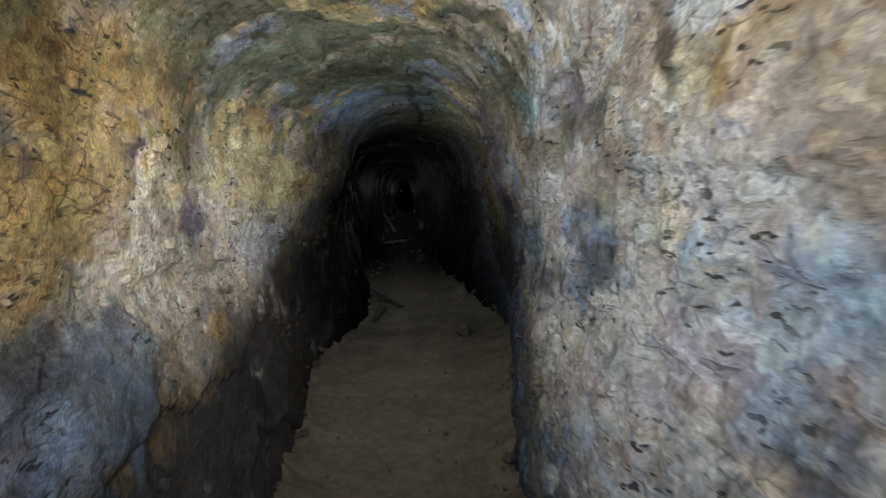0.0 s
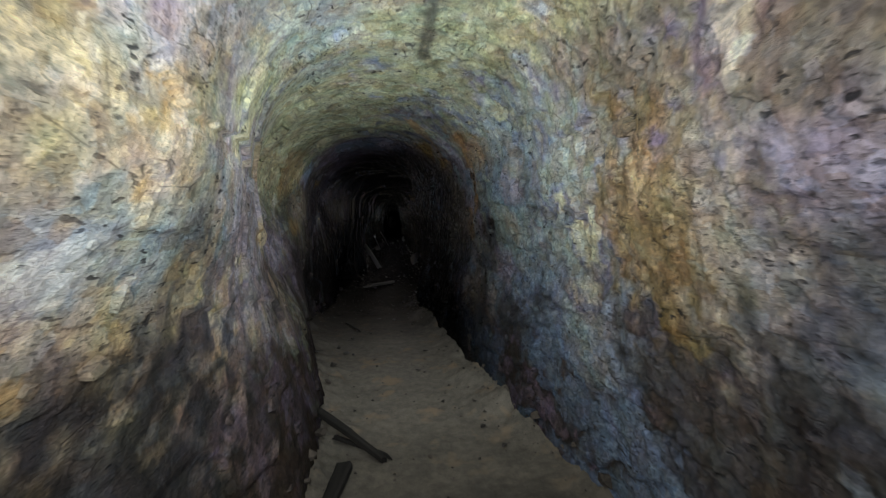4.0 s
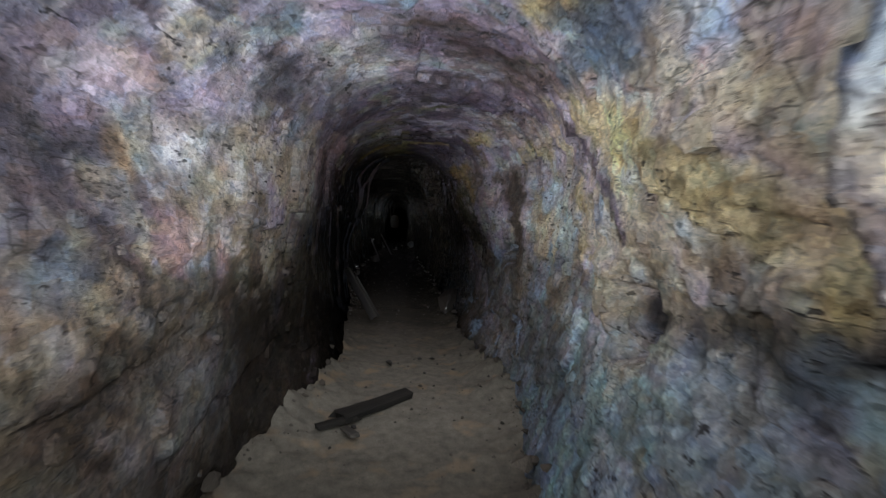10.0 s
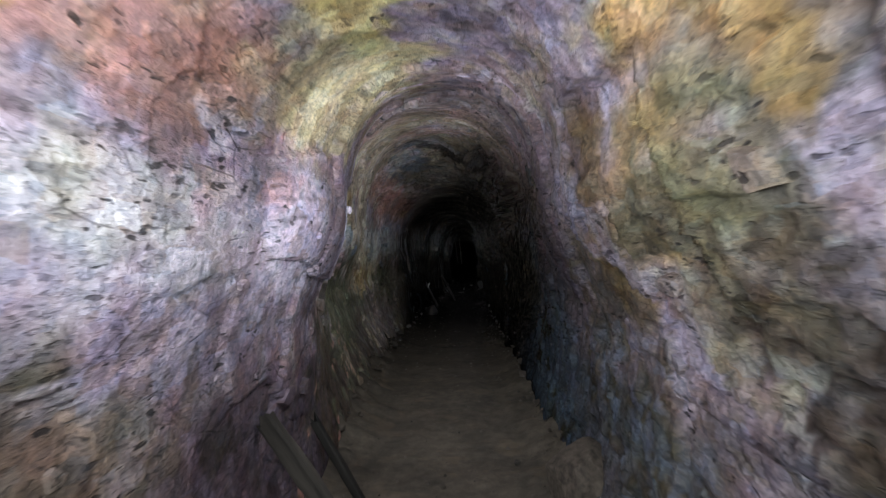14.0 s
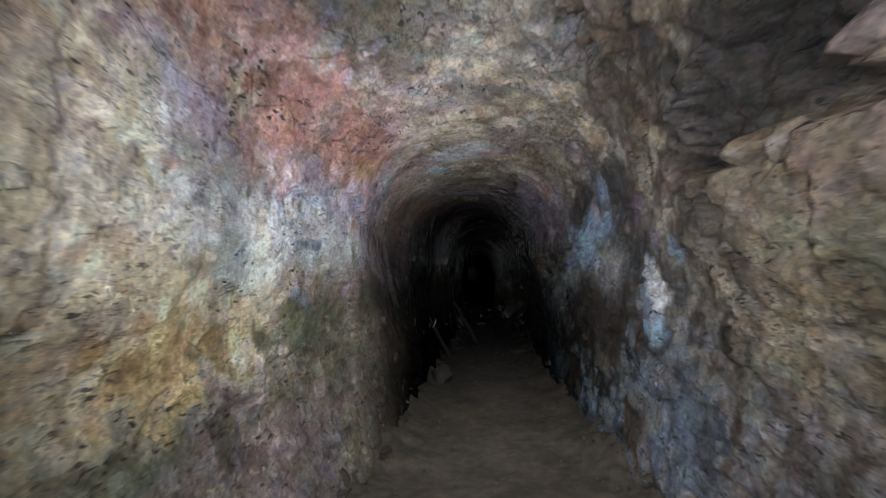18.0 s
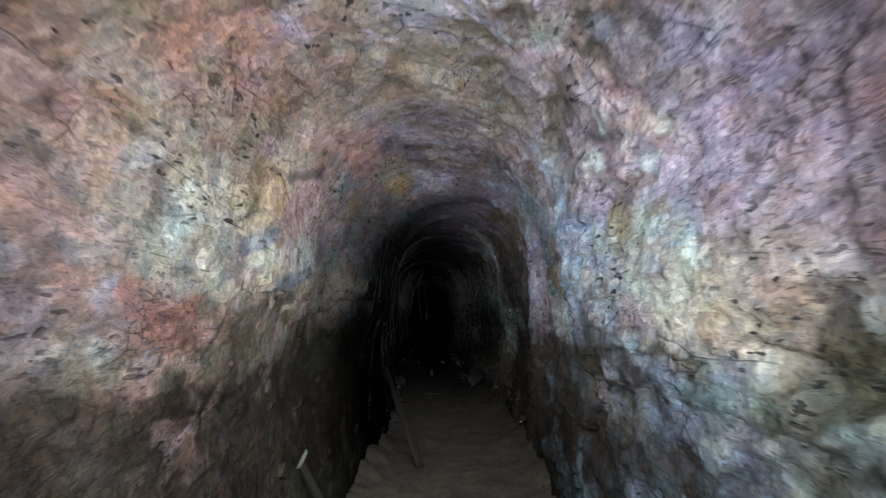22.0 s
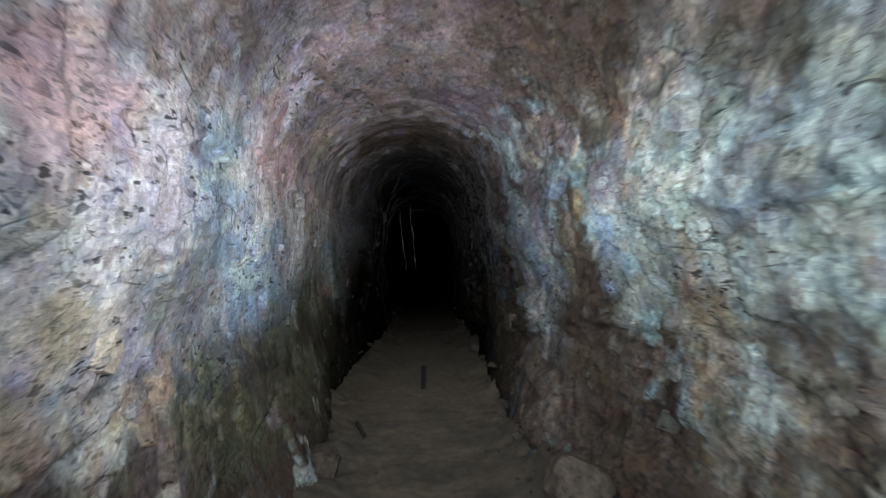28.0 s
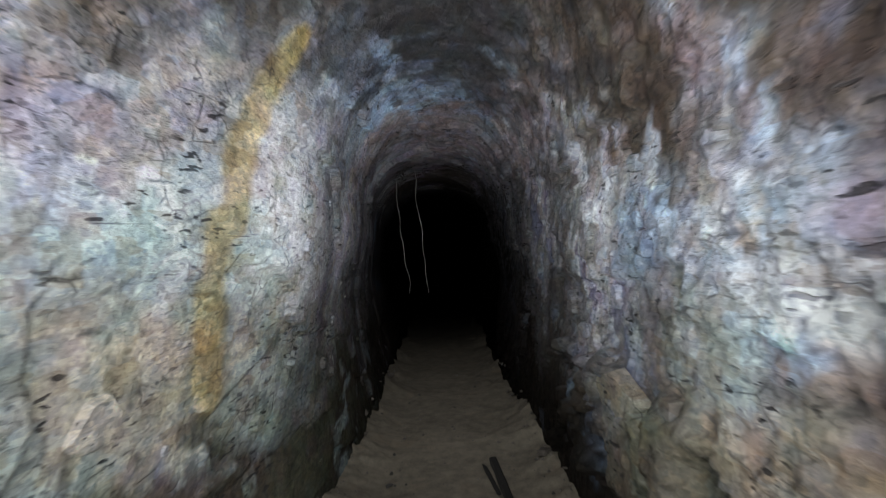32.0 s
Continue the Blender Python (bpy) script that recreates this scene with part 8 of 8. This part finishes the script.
def hanging_cord(x, y, top, bottom, lean, seed):
    data = bpy.data.curves.new("hanging_cord", "CURVE")
    data.dimensions, data.bevel_depth, data.bevel_resolution = "3D", 0.0032, 2
    line = data.splines.new("POLY")
    line.points.add(24)
    for n, p in enumerate(line.points):
        u = n / 24
        w = noise.noise(Vector((u * 5, seed, 0))) * 0.03
        p.co = (x + lean * u + w, y + 0.5 * w, top + (bottom - top) * u, 1)
    data.materials.append(CORD)
    return tagged(new("hanging_cord", data), "pale thin cord hanging down from the rock ceiling", "cord", "cords hanging from the ceiling")


hanging_cord(-0.23, 37.4, 2.16, 0.90, 0.09, 1.0)
hanging_cord(-0.43, 37.5, 2.12, 0.90, 0.10, 5.0)

# ---- fine gravel over the floor ----
rnd = random.Random(7)
gv, gf = [], []
shape = [Vector((math.cos(a) * c, math.sin(a) * c, h)) for a, c, h in ((0, 1, 0), (1.3, 0.8, 0.1), (2.6, 1, 0), (3.9, 0.9, 0.05), (5.2, 1, 0), (0.6, 0.3, 0.9))]
for n in range(5200):
    y = rnd.uniform(-1.0, 38.0)
    a, b = float(np.interp(y, along, foot_l)), float(np.interp(y, along, foot_r))
    u = rnd.random()
    u = u**2.2 / 2 if rnd.random() < 0.5 else 1 - u**2.2 / 2
    x = a + (b - a) * u
    s = 0.004 + 0.016 * rnd.random() ** 3
    turn = rnd.uniform(0, 6.3)
    z = ground(x, y) - 0.2 * s
    k = len(gv)
    for v in shape:
        gv.append((x + s * (v.x * math.cos(turn) - v.y * math.sin(turn)), y + s * (v.x * math.sin(turn) + v.y * math.cos(turn)), z + s * v.z * rnd.uniform(0.8, 1.3)))
    gf += [(k + j, k + (j + 1) % 5, k + 5) for j in range(5)]
me = bpy.data.meshes.new("gravel")
me.from_pydata(gv, [], gf)
with_fade_way(me).materials.append(GRAVEL)
tagged(new("gravel", me), "scattered dark and pale rock chips on the earth floor", "gravel", "", "stuff")

# ---- pieces of the walls: broken stones along the feet, and plates of rock that stand out of the faces ----
for wall, col, sign, count in ((wall_west, foot_l, -1, 230), (wall_east, foot_r, 1, 230)):
    rnd = random.Random(11 if sign < 0 else 13)
    for n in range(count):
        y = -0.5 + 38.5 * (n + rnd.random()) / count
        size = 0.035 + 0.11 * rnd.random() ** 2.2
        x = float(np.interp(y, along, col)) + sign * rnd.uniform(-0.05, 0.10)
        ob = new("stone", rnd.choice(SHAPES))
        sized(ob, size, x, y, ground(x, y) + 0.15 * size + rnd.random() ** 3 * 0.12, rnd)
        ob.parent = wall

shades_at = stain_shade.reshape(ROWS, COLS, 3)


def plate(wall, y, s, half_y, half_s, proud, seed, colour=None, name="rock"):
    """An angular plate of rock in the wall's face: its middle along and round, its half lengths, how far it stands out."""
    rnd = random.Random(seed)
    r = int(np.clip(np.searchsorted(along, y), 0, ROWS - 1))
    c = int(np.clip(round((s + 1) / 2 * (COLS - 1)), 1, COLS - 2))
    inward = Vector(fade_layer[r, c])
    ahead = Vector((0, 1, 0))
    across = inward.cross(ahead).normalized()
    bm = bmesh.new()
    count, lean = rnd.randint(5, 8), rnd.uniform(-0.25, 0.25)
    for k in range(count):
        a = 2 * math.pi * (k + rnd.uniform(-0.3, 0.3)) / count
        e = rnd.uniform(0.75, 1.1)
        u, v = math.cos(a) * e, math.sin(a) * e
        for share_in, depth in ((1.0, -0.03), (rnd.uniform(0.72, 0.92), proud * rnd.uniform(0.6, 1.1))):
            p = ahead * (u * half_y * share_in + lean * v * half_s * share_in) + across * (v * half_s * share_in) + inward * (depth + 0.012 * u * lean)
            bm.verts.new(p)
    out = bmesh.ops.convex_hull(bm, input=bm.verts)
    bmesh.ops.delete(bm, geom=list({*out["geom_interior"], *out["geom_unused"]}), context="VERTS")
    me = bpy.data.meshes.new(name)
    bm.to_mesh(me)
    bm.free()
    n = len(me.vertices)
    near = shades_at[max(0, r - 9) : r + 10, max(0, c - 9) : c + 10].reshape(-1, 3).mean(0)
    tint = np.array(colour) if colour else near * rnd.uniform(0.85, 1.25)
    layer = me.attributes.new("stain_shade", "FLOAT_COLOR", "POINT")
    layer.data.foreach_set("color", np.tile((*np.clip(tint, 0.01, 0.85), 1.0), n).astype(np.float32))
    layer = me.attributes.new("fade_layer", "FLOAT_VECTOR", "POINT")
    layer.data.foreach_set("vector", np.tile(fade_layer[r, c], n).astype(np.float32))
    me.materials.append(ROCK)
    ob = new(name, me)
    ob.location = grid[r, c]
    ob.parent = wall


SLABS = [
    (21.19, 0.615, 0.11, 0.15, "steel"),
    (2.92, 0.401, 0.16, 0.09, "white"),
    (16.78, 0.300, 0.07, 0.09, "grey"),
    (24.47, -0.411, 0.08, 0.09, "cream"),
    (6.80, -0.480, 0.10, 0.09, "yellow"),
    (30.00, -0.679, 0.06, 0.09, "tan"),
    (29.80, -0.590, 0.07, 0.09, "cream"),
    (32.79, 0.718, 0.24, 0.12, "tan"),
    (34.43, 0.661, 0.27, 0.09, "tan"),
    (33.97, -0.617, 0.11, 0.09, "cream"),
    (11.95, 0.579, 0.06, 0.11, "tan"),
]
for n, (y, s, half_y, half_s, ink) in enumerate(SLABS):
    plate(wall_west if s < 0 else wall_east, y, s, half_y, half_s, 0.025, 900 + n, INK[ink], "rock_slab")
for wall, sign in ((wall_west, -1), (wall_east, 1)):
    rnd = random.Random(17 if sign < 0 else 19)
    for n in range(290):
        y = -0.2 + 37.0 * (n + rnd.random()) / 290
        s = sign * rnd.uniform(0.30, 0.93)
        size = 0.02 + 0.05 * rnd.random() ** 1.8
        plate(wall, y, s, size * rnd.uniform(0.9, 1.5), size * rnd.uniform(0.7, 1.1), size * rnd.uniform(0.25, 0.6), 2000 + n * 2 + (sign > 0))
